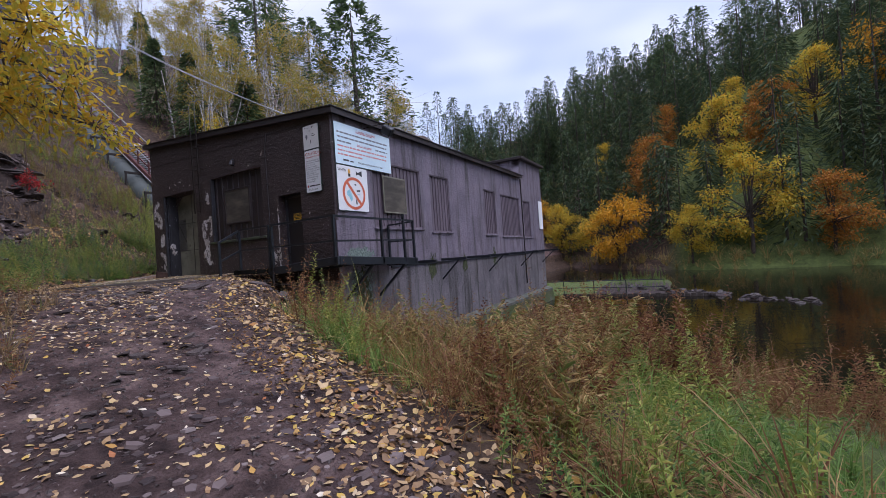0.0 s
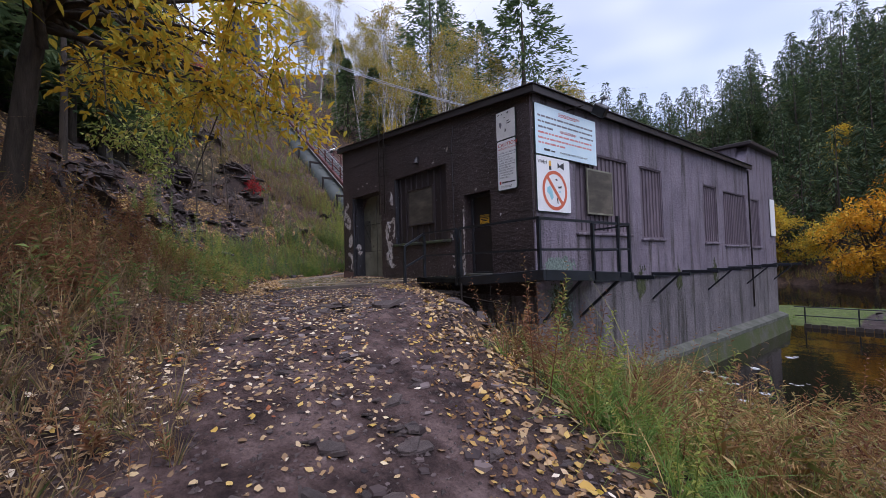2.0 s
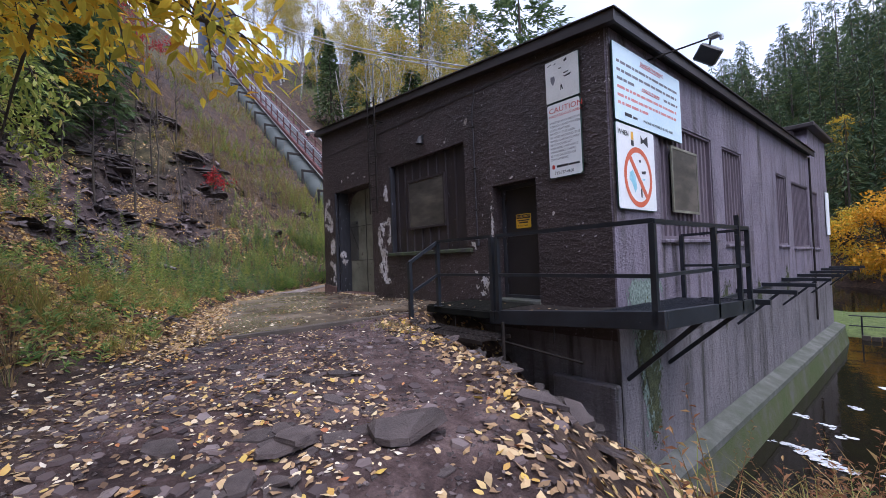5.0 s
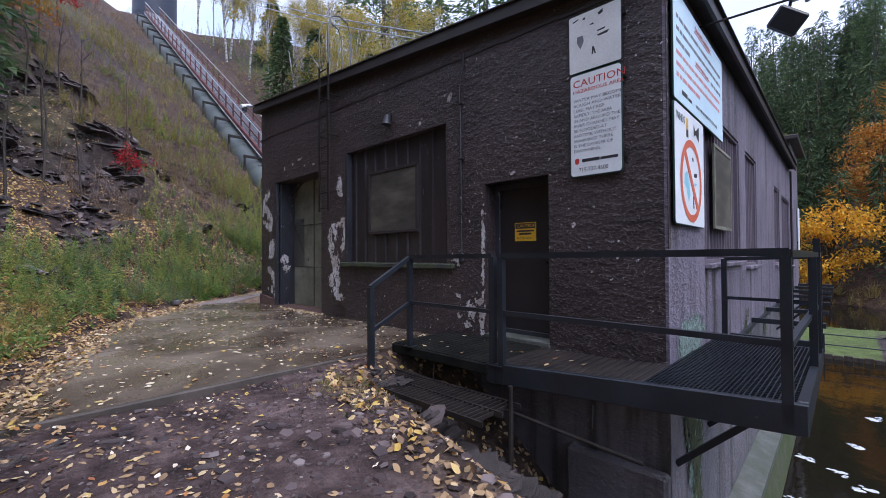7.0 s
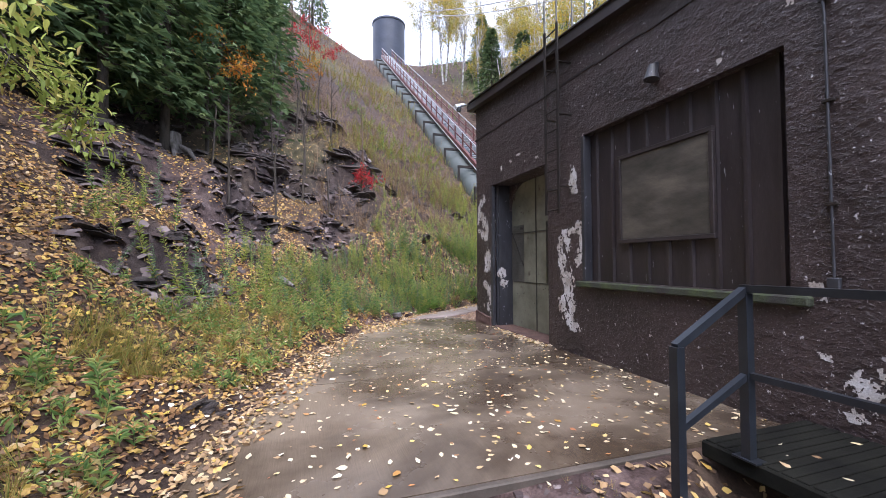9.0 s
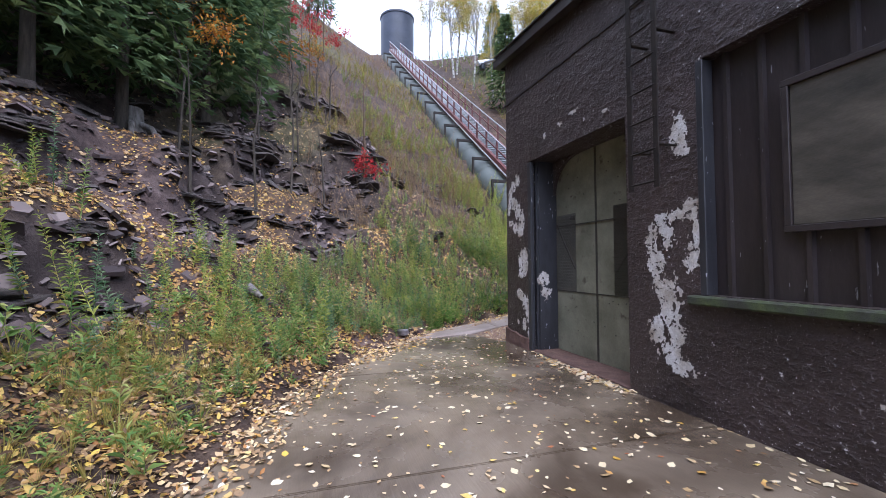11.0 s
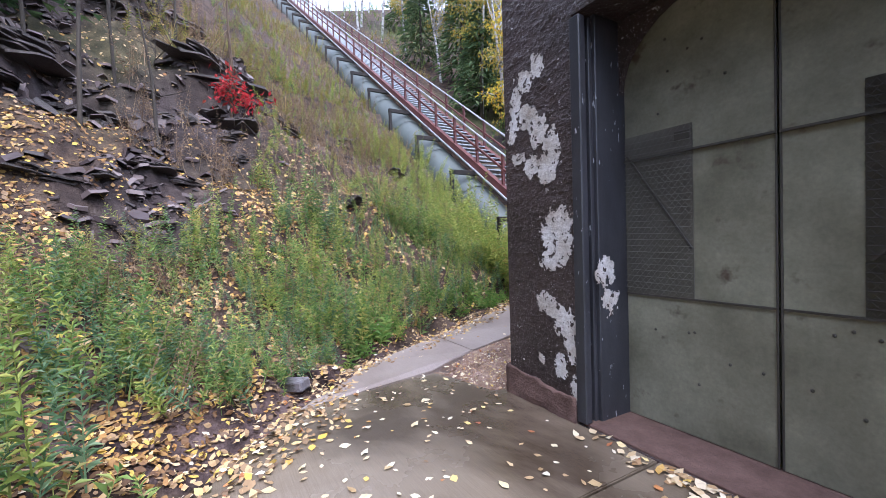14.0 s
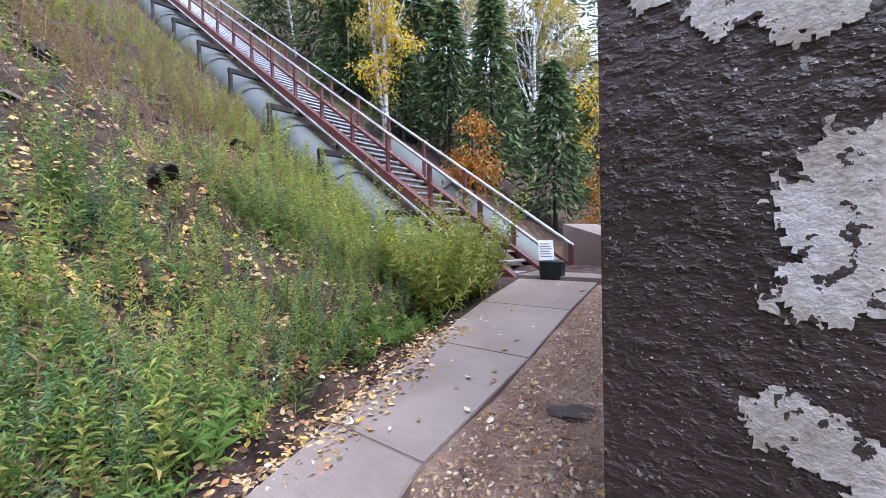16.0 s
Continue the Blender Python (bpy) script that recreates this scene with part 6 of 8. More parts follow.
def broadleaf(name, foot, centres, spread, count, leaf, seed, mat, bark, label, r0=0.09, lean=(0, 0), trunk_top=None, flat=0.6, oval=False):
    """A tree with limbs to leaf clusters; leaves hang from twigs round each centre."""
    rng = np.random.default_rng(seed)
    tree = thing(name, label, "tree", at=foot)
    foot = np.array(foot, float)
    top = np.array(trunk_top if trunk_top is not None else foot + np.array([lean[0], lean[1], max(c[2] for c in centres) * 0.7]))
    v, f = tube_path([foot - [0, 0, 0.4], foot + (top - foot) * 0.4 + rng.normal(scale=0.06, size=3), top], [r0 * 1.25, r0, r0 * 0.55], 10)
    hang("trunk", put_faces("trunk", v, f, [bark], smooth=True), tree)
    fork = foot + (top - foot) * 0.55
    tagged(hang("branchwork", put_faces("branchwork", *joined(branching(rng, fork, centres, r0 * 0.5)), [bark], smooth=True), tree), kind="stuff")
    per = count // len(centres)
    P, D, tw = [], [], []
    for c in centres:
        c = np.array(c, float)
        for _ in range(max(4, per // 22)):
            a = unit(rng.normal(size=3) * [1, 1, flat])
            L = spread * rng.uniform(0.5, 1.25)
            end = c + a * L + [0, 0, -0.25 * L]
            tw.append(tube_path([c, c + a * L * 0.55, end], [0.010, 0.007, 0.003], 3))
            k = max(6, per // max(4, per // 22))
            s = rng.uniform(0.25, 1.05, k)[:, None]
            P.append(c + (end - c) * s + rng.normal(scale=0.09 * spread + leaf * 0.6, size=(k, 3)))
            D.append(unit(a[None] * 0.6 + rng.normal(scale=0.6, size=(k, 3)) + [0, 0, -0.3]))
    P, D = np.concatenate(P), np.concatenate(D)
    V, F = scatter(OVAL_V if oval else BLADE_V, OVAL_F if oval else BLADE_F, P, frames_along(D, rng, (0, 0, 1)), np.stack([leaf * 0.62 * rng.uniform(0.7, 1.3, len(P)), leaf * 1.25 * rng.uniform(0.7, 1.3, len(P)), np.full(len(P), leaf)], -1))
    tagged(hang("twig_mass", put_faces("twig_mass", *joined(tw), [bark]), tree), kind="stuff")
    hang("crown", put_faces("crown", V, F, [mat]), tree)
    return tree


def crown_points(rng, h, r, n, low=0.4):
    z = rng.uniform(low, 1.0, n)
    a = rng.uniform(0, 2 * np.pi, n)
    w = r * np.sqrt(rng.random(n)) * np.sin(np.pi * np.clip((z - low + 0.12) / (1.12 - low), 0.05, 1)) ** 0.6
    return [(w[i] * np.cos(a[i]), w[i] * np.sin(a[i]), z[i] * h) for i in range(n)]


def planted(tree, x, y, turn=0, s=1.0, sz=None, group="", label=""):
    t = copy_thing(tree, pose(x, y, ground_z(x, y), 0, 0, turn) @ Matrix.Diagonal((s, s, sz or s, 1)))
    return tagged(t, label, group=group)


# ---- the trees ----
hem = [conifer("hemlock", 10, 2.7, 21, 50, 42, 0.46, "dark green hemlock with drooping sprays"), conifer("hemlock", 11, 2.3, 22, 52, 40, 0.44, "dark green hemlock with a slim crown")]
hem_far = [conifer("hemlock", 10, 2.6, 23, 46, 44, 0.62, "dark green hemlock on the far slope", light=True), conifer("hemlock", 11, 2.3, 24, 48, 42, 0.6, "slim dark hemlock on the far slope", light=True)]
# the first two stand out of view, added only to shade the left bank
spots = [(0.6, -11.4, 1.0), (4.4, -13.2, 1.1), (-1.9, -10.4, 0.9), (2.6, -12.6, 1.0), (-6.2, -11.0, 1.0), (-9.4, -10.0, 0.95), (-12.6, -9.6, 0.9), (-15.2, -9.4, 0.8), (-4.0, -13.5, 1.2), (-10.8, -13.0, 1.25), (-17.0, -12.0, 1.2), (7.0, -16.0, 1.2), (-7.6, -14.5, 1.1),
         (-30, 13.0, 0.85), (-45, 16.0, 0.8), (-23.5, 14.0, 0.95), (-20.6, 12.9, 0.7), (-14.2, -7.6, 0.8), (-16.6, -6.4, 0.85), (-18.4, -7.4, 0.95), (-20.5, -6.3, 0.9), (-22.5, -7.8, 1.0), (-25, -6.6, 1.0), (-12.2, -8.3, 0.75), (-28, -8.0, 1.0), (-33, -9.0, 1.0), (-52, -3.0, 0.8), (-57, -7.0, 0.9), (-48, -8.0, 0.9), (-40, -10, 1.0), (-26.5, 13.5, 0.75), (-24.0, 23.5, 0.6), (-20.5, 19.5, 0.75), (-18.5, 25.0, 0.8), (-22, 31, 0.7), (-17.5, 33, 0.7), (-16.5, 14.5, 0.7), (-18.2, 12.6, 0.7), (-25.5, 11.2, 0.7), (-34.0, 12.0, 0.75), (-22.0, 11.4, 0.55)]
for k, (x, y, s) in enumerate(spots):
    planted((hem if y < -5 and x > -24 else hem_far)[k % 2], x, y, 47 * k, s, s * (0.9 + 0.2 * ((k * 7) % 5) / 5), "hillside hemlocks")
pine = conifer("white_pine", 22, 7.0, 31, 24, 150, 0.55, "tall open-crowned white pine on the skyline", light=True, bare=0.2, droop=0.02, open_=True)
for x, y, s, a in ((-24.0, 28.5, 1.05, 10), (-33.0, 22.5, 0.85, 120), (-36.0, 33.0, 0.8, 200)):
    planted(pine, x, y, a, s * 1.35, s, "skyline pines")
for tpl in (*hem, *hem_far, pine):
    tpl.location = (-60 - 9 * tpl.name.count("."), 45 if tpl is pine else 38, ground_z(-60, 40) - 0.5)

birches = []
for k in range(3):
    rg = np.random.default_rng(40 + k)
    birches.append(broadleaf("birch", (0, 0, 0), crown_points(rg, 11 + k, 1.7, 15, 0.42), 1.0, 2700, 0.14, 41 + k, L_BIRCH, BIRCH, "slender white-barked birch with thin yellow leaves", 0.08, (rg.normal(scale=0.6), rg.normal(scale=0.6)), flat=0.9))
bspots = [(-21.4, 9.9), (-24.2, 19.6), (-22.0, 15.6), (-26.8, 16.6), (-20.0, 22.4), (-25.5, 25.0), (-29.5, 20.5), (-19.2, 17.8), (-30.5, 27.5), (-27.5, 31.0), (-23.0, 35.0), (-34.5, 26.5), (-33.5, 16.5), (-39.0, 22.0), (-18.2, 28.5), (-21.0, 39.0), (-38.0, 30.0), (-31.5, 36.0), (-44, 21), (-48, 12.5), (-50, 18), (-26, 11.6), (-23.5, 12.4), (-28.5, 13.6), (-31.5, 12.2), (-19.0, 31.5), (-25.5, 36.5), (-36.5, 17.5), (-42, 18), (-29, 24), (-22.5, 27.5), (-46, 11.5), (-52, 12), (-55, 16), (-41, 11.8), (-58, 12), (-36.5, 12.0)]
for k, (x, y) in enumerate(bspots):
    planted(birches[k % 3], x, y, 71 * k, 0.85 + 0.12 * (k % 4), 0.9 + 0.13 * (k % 3), "yellow birches")
for k, tpl in enumerate(birches):
    tpl.location = (-62 - 5 * k, 30, ground_z(-62 - 5 * k, 30))

g0 = ground_z(-1.9, -8.3)
broadleaf("ash_tree", (-1.9, -8.3, g0), [(-0.55, -4.95, 2.75), (-0.2, -5.4, 3.35), (-1.0, -5.5, 3.0), (0.5, -6.0, 3.7), (-0.9, -5.9, 3.9), (0.9, -6.6, 4.3), (-0.2, -6.8, 4.7), (0.6, -7.1, 3.5), (-1.7, -6.5, 4.2), (1.6, -7.6, 4.2), (-1.3, -7.6, 5.2), (0.2, -7.9, 5.6), (-2.4, -7.4, 3.4), (1.4, -8.4, 5.0), (-0.6, -6.2, 2.9), (0.0, -6.9, 3.1), (-2.4, -6.3, 3.3), (-3.0, -7.2, 4.0), (1.2, -8.0, 3.6), (2.1, -8.8, 4.4), (-0.6, -8.4, 4.3), (2.4, -8.0, 3.3), (-1.9, -5.7, 3.6), (0.9, -7.2, 5.4), (-0.5, -5.4, 4.4)],
          0.66, 6500, 0.105, 51, L_YELLOW, BARK, "yellow-leaved ash tree arching over the track", 0.12, trunk_top=(-1.2, -7.6, g0 + 4.6), oval=True)
g0 = ground_z(-5.2, -8.0)
broadleaf("maple_sapling", (-5.2, -8.0, g0), [(-4.4, -6.2, 3.5), (-3.7, -6.4, 4.0), (-5.2, -6.4, 3.9), (-6.3, -6.8, 3.6), (-4.6, -7.2, 4.6), (-5.8, -7.6, 5.0), (-7.2, -7.2, 3.9), (-6.6, -6.4, 3.1)], 0.55, 1900, 0.09, 52, L_LIME, BARK, "young maple with yellow-green leaves on the bank", 0.06, oval=True)
g0 = ground_z(-15.6, -6.8)
broadleaf("small_maple", (-15.6, -6.8, g0), [(-15.0, -5.6, g0 + 2.8), (-14.3, -5.8, g0 + 2.3), (-15.8, -6.0, g0 + 3.4), (-14.6, -6.6, g0 + 3.3), (-16.2, -6.9, g0 + 3.9)], 0.6, 900, 0.09, 53, L_ORANGE, BARK, "small maple with orange leaves on the slope", 0.05)
g0 = ground_z(-20.6, 9.2)
broadleaf("yellow_birch", (-20.6, 9.2, g0), [(-20.4, 9.0, g0 + z) for z in (2.6, 3.6, 4.6, 5.6, 6.4)] + [(-20.9, 8.6, g0 + 3.0), (-20.1, 9.6, g0 + 4.2), (-20.9, 9.7, g0 + 5.2), (-20.0, 8.7, g0 + 5.9)], 0.75, 2000, 0.11, 54, L_YELLOW, BIRCH, "bright yellow birch beside the staircase", 0.08)
for k, (x, y, h) in enumerate(((-14.2, 15.5, 7), (-15.8, 19.0, 8), (-12.8, 20.5, 6.5), (-17.0, 9.6, 3.0), (-13.6, 13.2, 3.0))):
    g0 = ground_z(x, y)
    rg = np.random.default_rng(60 + k)
    broadleaf("autumn_maple", (x, y, g0), [(x + a, y + b, g0 + c) for a, b, c in crown_points(rg, h, 0.24 * h, 11, 0.3)], 0.8, 1500, 0.13, 61 + k, L_ORANGE if k > 2 else L_YELLOW, BARK if k else BIRCH, "autumn tree with orange-yellow leaves beyond the staircase", 0.07)
# red shrubs and sumac on the slope
for k, (x, y, h, n) in enumerate(((-16.3, -1.8, 1.05, 150), (-30.0, -2.8, 3.2, 240), (-32.5, -4.2, 3.0, 240), (-27.0, -3.6, 2.6, 160), (-24, -4.5, 2.2, 120))):
    g0 = ground_z(x, y)
    rg = np.random.default_rng(70 + k)
    broadleaf("sumac", (x, y, g0), [(x + a, y + b, g0 + c) for a, b, c in crown_points(rg, h, 0.45 * h, 7, 0.5)], 0.30 * max(1, h * 0.5), n * 2, 0.10 if k == 0 else 0.13, 71 + k, L_RED if k < 3 else L_ORANGE, TWIG, "red-leaved sumac on the slope" if k < 3 else "orange-leaved sumac on the slope", 0.025)
# thin bare saplings on the bank
for k, (x, y, h) in enumerate(((-13.4, -4.6, 3.2), (-14.6, -3.9, 3.6), (-15.5, -3.0, 3.0), (-17.2, -3.8, 3.8), (-18.6, -2.8, 3.2), (-12.0, -5.6, 2.8), (-14.0, -6.4, 4.5), (-19.5, -4.2, 4.0), (-16.4, -4.9, 4.2), (-21.0, -3.2, 3.5))):
    g0 = ground_z(x, y)
    rg = np.random.default_rng(90 + k)
    sap = thing("bare_sapling", "thin bare sapling on the slope", "sapling", group="saplings on the slope", at=(x, y, g0))
    v, f = tube_path([(x, y, g0 - 0.2), (x + rg.normal(scale=0.08), y + rg.normal(scale=0.08), g0 + h * 0.5), (x + rg.normal(scale=0.2), y + rg.normal(scale=0.2), g0 + h)], [0.035, 0.025, 0.006], 6)
    hang("stem", put_faces("stem", v, f, [BARK], smooth=True), sap)
    tw = []
    for _ in range(16):
        z = rg.uniform(0.35, 0.95)
        a = unit(rg.normal(size=3) * [1, 1, 0.2] + [0, 0, 0.7])
        s = np.array([x, y, g0 + z * h])
        e = s + a * rg.uniform(0.3, 0.9)
        tw.append(tube_path([s, (s + e) / 2 + rg.normal(scale=0.04, size=3), e], [0.010, 0.007, 0.002], 3))
    tagged(hang("twig_mass", put_faces("twig_mass", *joined(tw), [BARK]), sap), kind="stuff")

# ---- the wooded hillside across the river ----
rng = np.random.default_rng(77)
xs, ys = rng.uniform(-40, 55, 2600), rng.uniform(36, 112, 2600)
fd = -side_of(xs, ys, FAR)
keep = (fd > 1.5) & (fd < 62) & (rng.random(2600) < np.where(fd < 25, 1.0, 0.75)) & (xs < 30 + (ys - 20) * 0.75)
MAPLES = ((0.6, 45.6, 1.0, 0), (-9.5, 58.5, 0.9, 2), (13.2, 41.5, 1.0, 2), (11.8, 52.0, 1.05, 2), (19.0, 41.0, 0.75, 1), (30.0, 62.0, 1.1, 0), (4.2, 56.0, 1.0, 1), (-5.5, 80.0, 0.9, 2), (25.0, 40.0, 0.7, 1), (8.2, 41.5, 0.6, 2), (17.0, 53.0, 0.9, 1), (-16.0, 70.0, 0.9, 0), (22.0, 58.0, 1.0, 2), (-2.5, 50.5, 0.7, 2), (34, 48, 0.9, 1), (6.0, 72.0, 0.9, 1), (14.5, 66.0, 0.8, 2))
for x, y, s, m in MAPLES:
    keep &= ~((np.abs(xs - x) < 3.6 * s) & (ys < y + 1.0) & (ys > y - 4.5))
xs, ys, fd = xs[keep][:400], ys[keep][:400], fd[keep][:400]
rx_, ry_ = rng.uniform(-60, 8, 120), rng.uniform(98, 140, 120)
xs, ys = np.concatenate([xs, rx_]), np.concatenate([ys, ry_])
zs = land(xs, ys)
PV, PF, TP = [], [], []
off = 0
for x, y, z in zip(xs, ys, zs):
    h = rng.uniform(7, 15) + (4 if y > 97 else 0)
    p, d, t = conifer_arrays(h, h * rng.uniform(0.18, 0.27), rng, 20, 20, bare=0.03, droop=0.45)
    V, F = scatter(SPRAY_V[:4], SPRAY_F[:2], p + [x, y, z], frames_along(d, rng, (0, 0, 1)), np.stack([np.full(len(p), 0.95), np.full(len(p), 0.95), np.full(len(p), 1.0)], -1) * rng.uniform(0.6, 1.25, (len(p), 1)) * (0.75 + 0.02 * h))
    PV.append(V)
    PF.append(F + off)
    off += len(V)
    TP.append(tube_path([(x, y, z - 0.5), (x, y, z + h)], [0.012 * h, 0.02], 4))
tagged(new("hillside_conifers", put_faces("hillside_conifers", np.concatenate(PV), np.concatenate(PF), [L_FAR])), "dense dark green conifers covering the far hillside", "trees", kind="stuff")
tagged(new("hillside_trunks", put_faces("hillside_trunks", *joined(TP), [BARK])), "trunks of the far conifers", "trees", kind="stuff")
for k, (x, y, s) in enumerate(((-13, 92, 0.75), (-7, 96, 0.8), (6, 92, 0.85), (12, 96, 0.9), (19, 94, 0.8), (26, 98, 0.9), (-22, 100, 0.7), (-30, 104, 0.7))):
    planted(pine, x, y, 55 * k, s, s, "skyline pines")
gold = []
for k, (mat, lab) in enumerate(((L_GOLD, "bright golden maple on the far riverbank"), (L_ORANGE, "rusty orange maple on the far hillside"), (L_YELLOW, "pale yellow maple on the far hillside"))):
    rg = np.random.default_rng(80 + k)
    gold.append(broadleaf("golden_maple", (0, 0, 0), crown_points(rg, 9.5, 3.8, 30, 0.18), 1.45, 4200, 0.27, 81 + k, mat, BARK, lab, 0.16, flat=0.35))
for k, (x, y, s, m) in enumerate(MAPLES):
    planted(gold[m], x, y, 83 * k, s, s, "autumn maples across the river")
for k, tpl in enumerate(gold):
    tpl.location = (40 + 12 * k, 62, ground_z(40 + 12 * k, 62))
# ---- undergrowth ----
def weed_template(rng, h, leaves, leaf, plume=False):
    pieces = [(np.array([(0.006, 0, 0), (-0.006, 0.004, 0), (0, -0.006, 0), (0.05 * h, 0.02, h)]), np.array([(0, 1, 3), (1, 2, 3), (2, 0, 3)]))]
    z = np.linspace(0.18, 1.0, leaves) * h
    a = np.arange(leaves) * 2.4 + rng.normal(scale=0.3, size=leaves)
    d = unit(np.stack([np.cos(a), np.sin(a), np.full(leaves, 0.45) + rng.normal(scale=0.3, size=leaves)], -1))
    p = np.stack([0.05 * z, 0.02 * z / h, z], -1)
    L = leaf * (1.15 - 0.6 * z / h) * rng.uniform(0.8, 1.2, leaves)
    pieces.append(scatter(BLADE_V, BLADE_F, p, frames_along(d, rng, (0, 0, 1)), np.stack([L * 0.27, L, L], -1)))
    return joined(pieces)


def tuft_template(rng, blades, h, bend, width):
    vs, fs = [], []
    for k in range(blades):
        a, lean, L = rng.uniform(0, 6.28), rng.uniform(0.05, bend), h * rng.uniform(0.5, 1.1)
        o = np.array([np.cos(a), np.sin(a), 0])
        s = np.array([-o[1], o[0], 0])
        base = o * rng.uniform(0, 0.07)
        t = np.array([0, 0.45, 0.8, 1.0]) if h > 0.6 else np.array([0, 0.5, 1.0])
        m = len(t)
        c = base + o * (lean * L * t[:, None] ** 2) + np.array([0, 0, 1.0]) * (L * (t - 0.35 * lean * t**2))[:, None]
        w = width * (np.array([1, 0.9, 0.6, 0.05]) if m == 4 else np.array([1, 0.75, 0.05]))[:, None] * s
        n = len(vs) * 2 * m
        vs.append(np.concatenate([c - w, c + w]))
        fs.append(np.array([(i, i + m, i + m + 1, i + 1) for i in range(m - 1)]) + n)
    return np.concatenate(vs), np.concatenate(fs)


def sown(name, templates, places, rng, size, mat, label, category, tilt=0.12):
    """Scatters templates over places (n x 2) as one mass of growth."""
    places = np.asarray(places)
    z = land(places[:, 0], places[:, 1])
    pick = rng.integers(0, len(templates), len(places))
    parts_ = []
    for k, (v, f) in enumerate(templates):
        m = pick == k
        if not m.any():
            continue
        n = m.sum()
        a = rng.uniform(0, 6.28, n)
        up = unit(np.stack([rng.normal(scale=tilt, size=n), rng.normal(scale=tilt, size=n), np.ones(n)], -1))
        x = unit(np.cross(np.stack([-np.sin(a), np.cos(a), np.zeros(n)], -1), up))
        ax = np.stack([x, np.cross(up, x), up], -1)
        s = rng.uniform(*size, n) * (1 + 0.38 * wander(places[m, 0], places[m, 1], 0.7, 4.0))
        parts_.append(scatter(v, f, np.stack([places[m, 0], places[m, 1], z[m] - 0.02], -1), ax, s))
    return tagged(new(name, put_faces(name, *joined(parts_), [mat])), label, category, kind="stuff")


def strewn(rng, n, x0, x1, y0, y1, test):
    x, y = rng.uniform(x0, x1, n), rng.uniform(y0, y1, n)
    k = test(x, y)
    return np.stack([x[k], y[k]], -1)


def hd(x, y):
    return side_of(x, y, TOE)


def ed(x, y):
    return side_of(x, y, BRINK)


def clear(x, y):
    """Off the slab, the footpath and the staircase."""
    onwalk = (side_of(x, y, SLAB_LEFT) < 0.05) & (x > -12.9) & (y > -5) & (hd(x, y) < 0.6)
    stair = (y > 4.75) & (y < 10.6) & (x < -10)
    return ~onwalk & ~stair & ((scarred(x, y) < 0.35) | (wander(x, y, 0.19, 3.1) > 0.12))


rng = np.random.default_rng(5)
weeds = [weed_template(rng, h, n, l) for h, n, l in ((0.9, 54, 0.10), (0.75, 46, 0.095), (1.1, 60, 0.095), (0.6, 38, 0.11), (0.5, 30, 0.105))]
dryw = [weed_template(rng, h, n, l) for h, n, l in ((0.9, 26, 0.07), (0.7, 20, 0.08), (1.1, 30, 0.06))]
low = [weed_template(rng, h, n, l) for h, n, l in ((0.28, 14, 0.16), (0.2, 11, 0.15), (0.35, 16, 0.15))]
tall = [tuft_template(rng, 24, 0.8, b, 0.0052) for b in (1.2, 1.6, 1.9, 2.1)]
short = [tuft_template(rng, 20, 0.34, 0.9, 0.005) for _ in range(4)]
lush = [tuft_template(rng, 20, 0.45, 1.0, 0.006) for _ in range(4)]

P = strewn(rng, 9000, -17, -3.4, -8, 4.4, lambda x, y: (hd(x, y) > 0.35) & (hd(x, y) < 2.5 + 0.7 * wander(x, y, 2.0)) & clear(x, y) & (rng.random(x.size) < np.clip((-6.5 - x) / 4, 0.05, 1) * 0.75) & (wander(x, y, 1.1, 3) > -0.3))
n3 = min(len(P), 1900) // 3
sown("yellowing_goldenrod", weeds, P[:n3], rng, (0.35, 1.1), L_LIME, "yellowing goldenrod along the slope foot", "weeds", 0.25)
sown("dark_asters", weeds, P[n3:n3 + n3 // 2], rng, (0.35, 0.85), L_BLUEGREEN, "blue-green asters along the slope foot", "weeds", 0.25)
sown("goldenrod", weeds, P[n3 + n3 // 2:n3 * 3], rng, (0.35, 1.0), L_GREEN, "dense green goldenrod and weeds along the slope foot", "weeds", 0.2)
P = strewn(rng, 9000, -17, 4, -9, 4.4, lambda x, y: (hd(x, y) > 0.15) & (hd(x, y) < 2.2) & clear(x, y) & (wander(x, y, 0.9, 5) > -0.2))
P2 = strewn(rng, 9000, -15.5, -10.3, -4.2, 4.75, lambda x, y: (hd(x, y) > 0.18) & (hd(x, y) < 2.7) & clear(x, y))
P2 = P2[wander(P2[:, 0], P2[:, 1], 0.6, 8.0) > -0.55]
sown("lime_stand", weeds, P2[1000:1200], rng, (0.35, 1.0), L_LIME, "yellow-green weeds beside the footpath", "weeds", 0.3)
sown("aster_stand", weeds, P2[1200:1600], rng, (0.35, 0.85), L_BLUEGREEN, "blue-green asters beside the footpath", "weeds", 0.3)
sown("withered_stand", dryw, P2[1600:1900], rng, (0.4, 1.0), L_DRY, "withered brown stalks beside the footpath", "weeds", 0.3)
sown("goldenrod_stand", weeds, P2[:760], rng, (0.35, 0.95), L_GREEN, "thick stand of leafy green goldenrod beside the footpath", "weeds", 0.25)
rng_t = np.random.default_rng(77)
PT = strewn(rng_t, 3000, -13.6, -10.9, -3.2, -0.6, lambda x, y: (side_of(x, y, SLAB_LEFT) > 0.42 + 0.15 * wander(x, y, 0.5, 2.2)) & (side_of(x, y, SLAB_LEFT) < 1.6))
sown("aster_thicket", weeds, PT[:70], rng_t, (0.35, 0.7), L_BLUEGREEN, "dark leafy asters at the foot of the slope", "weeds", 0.3)
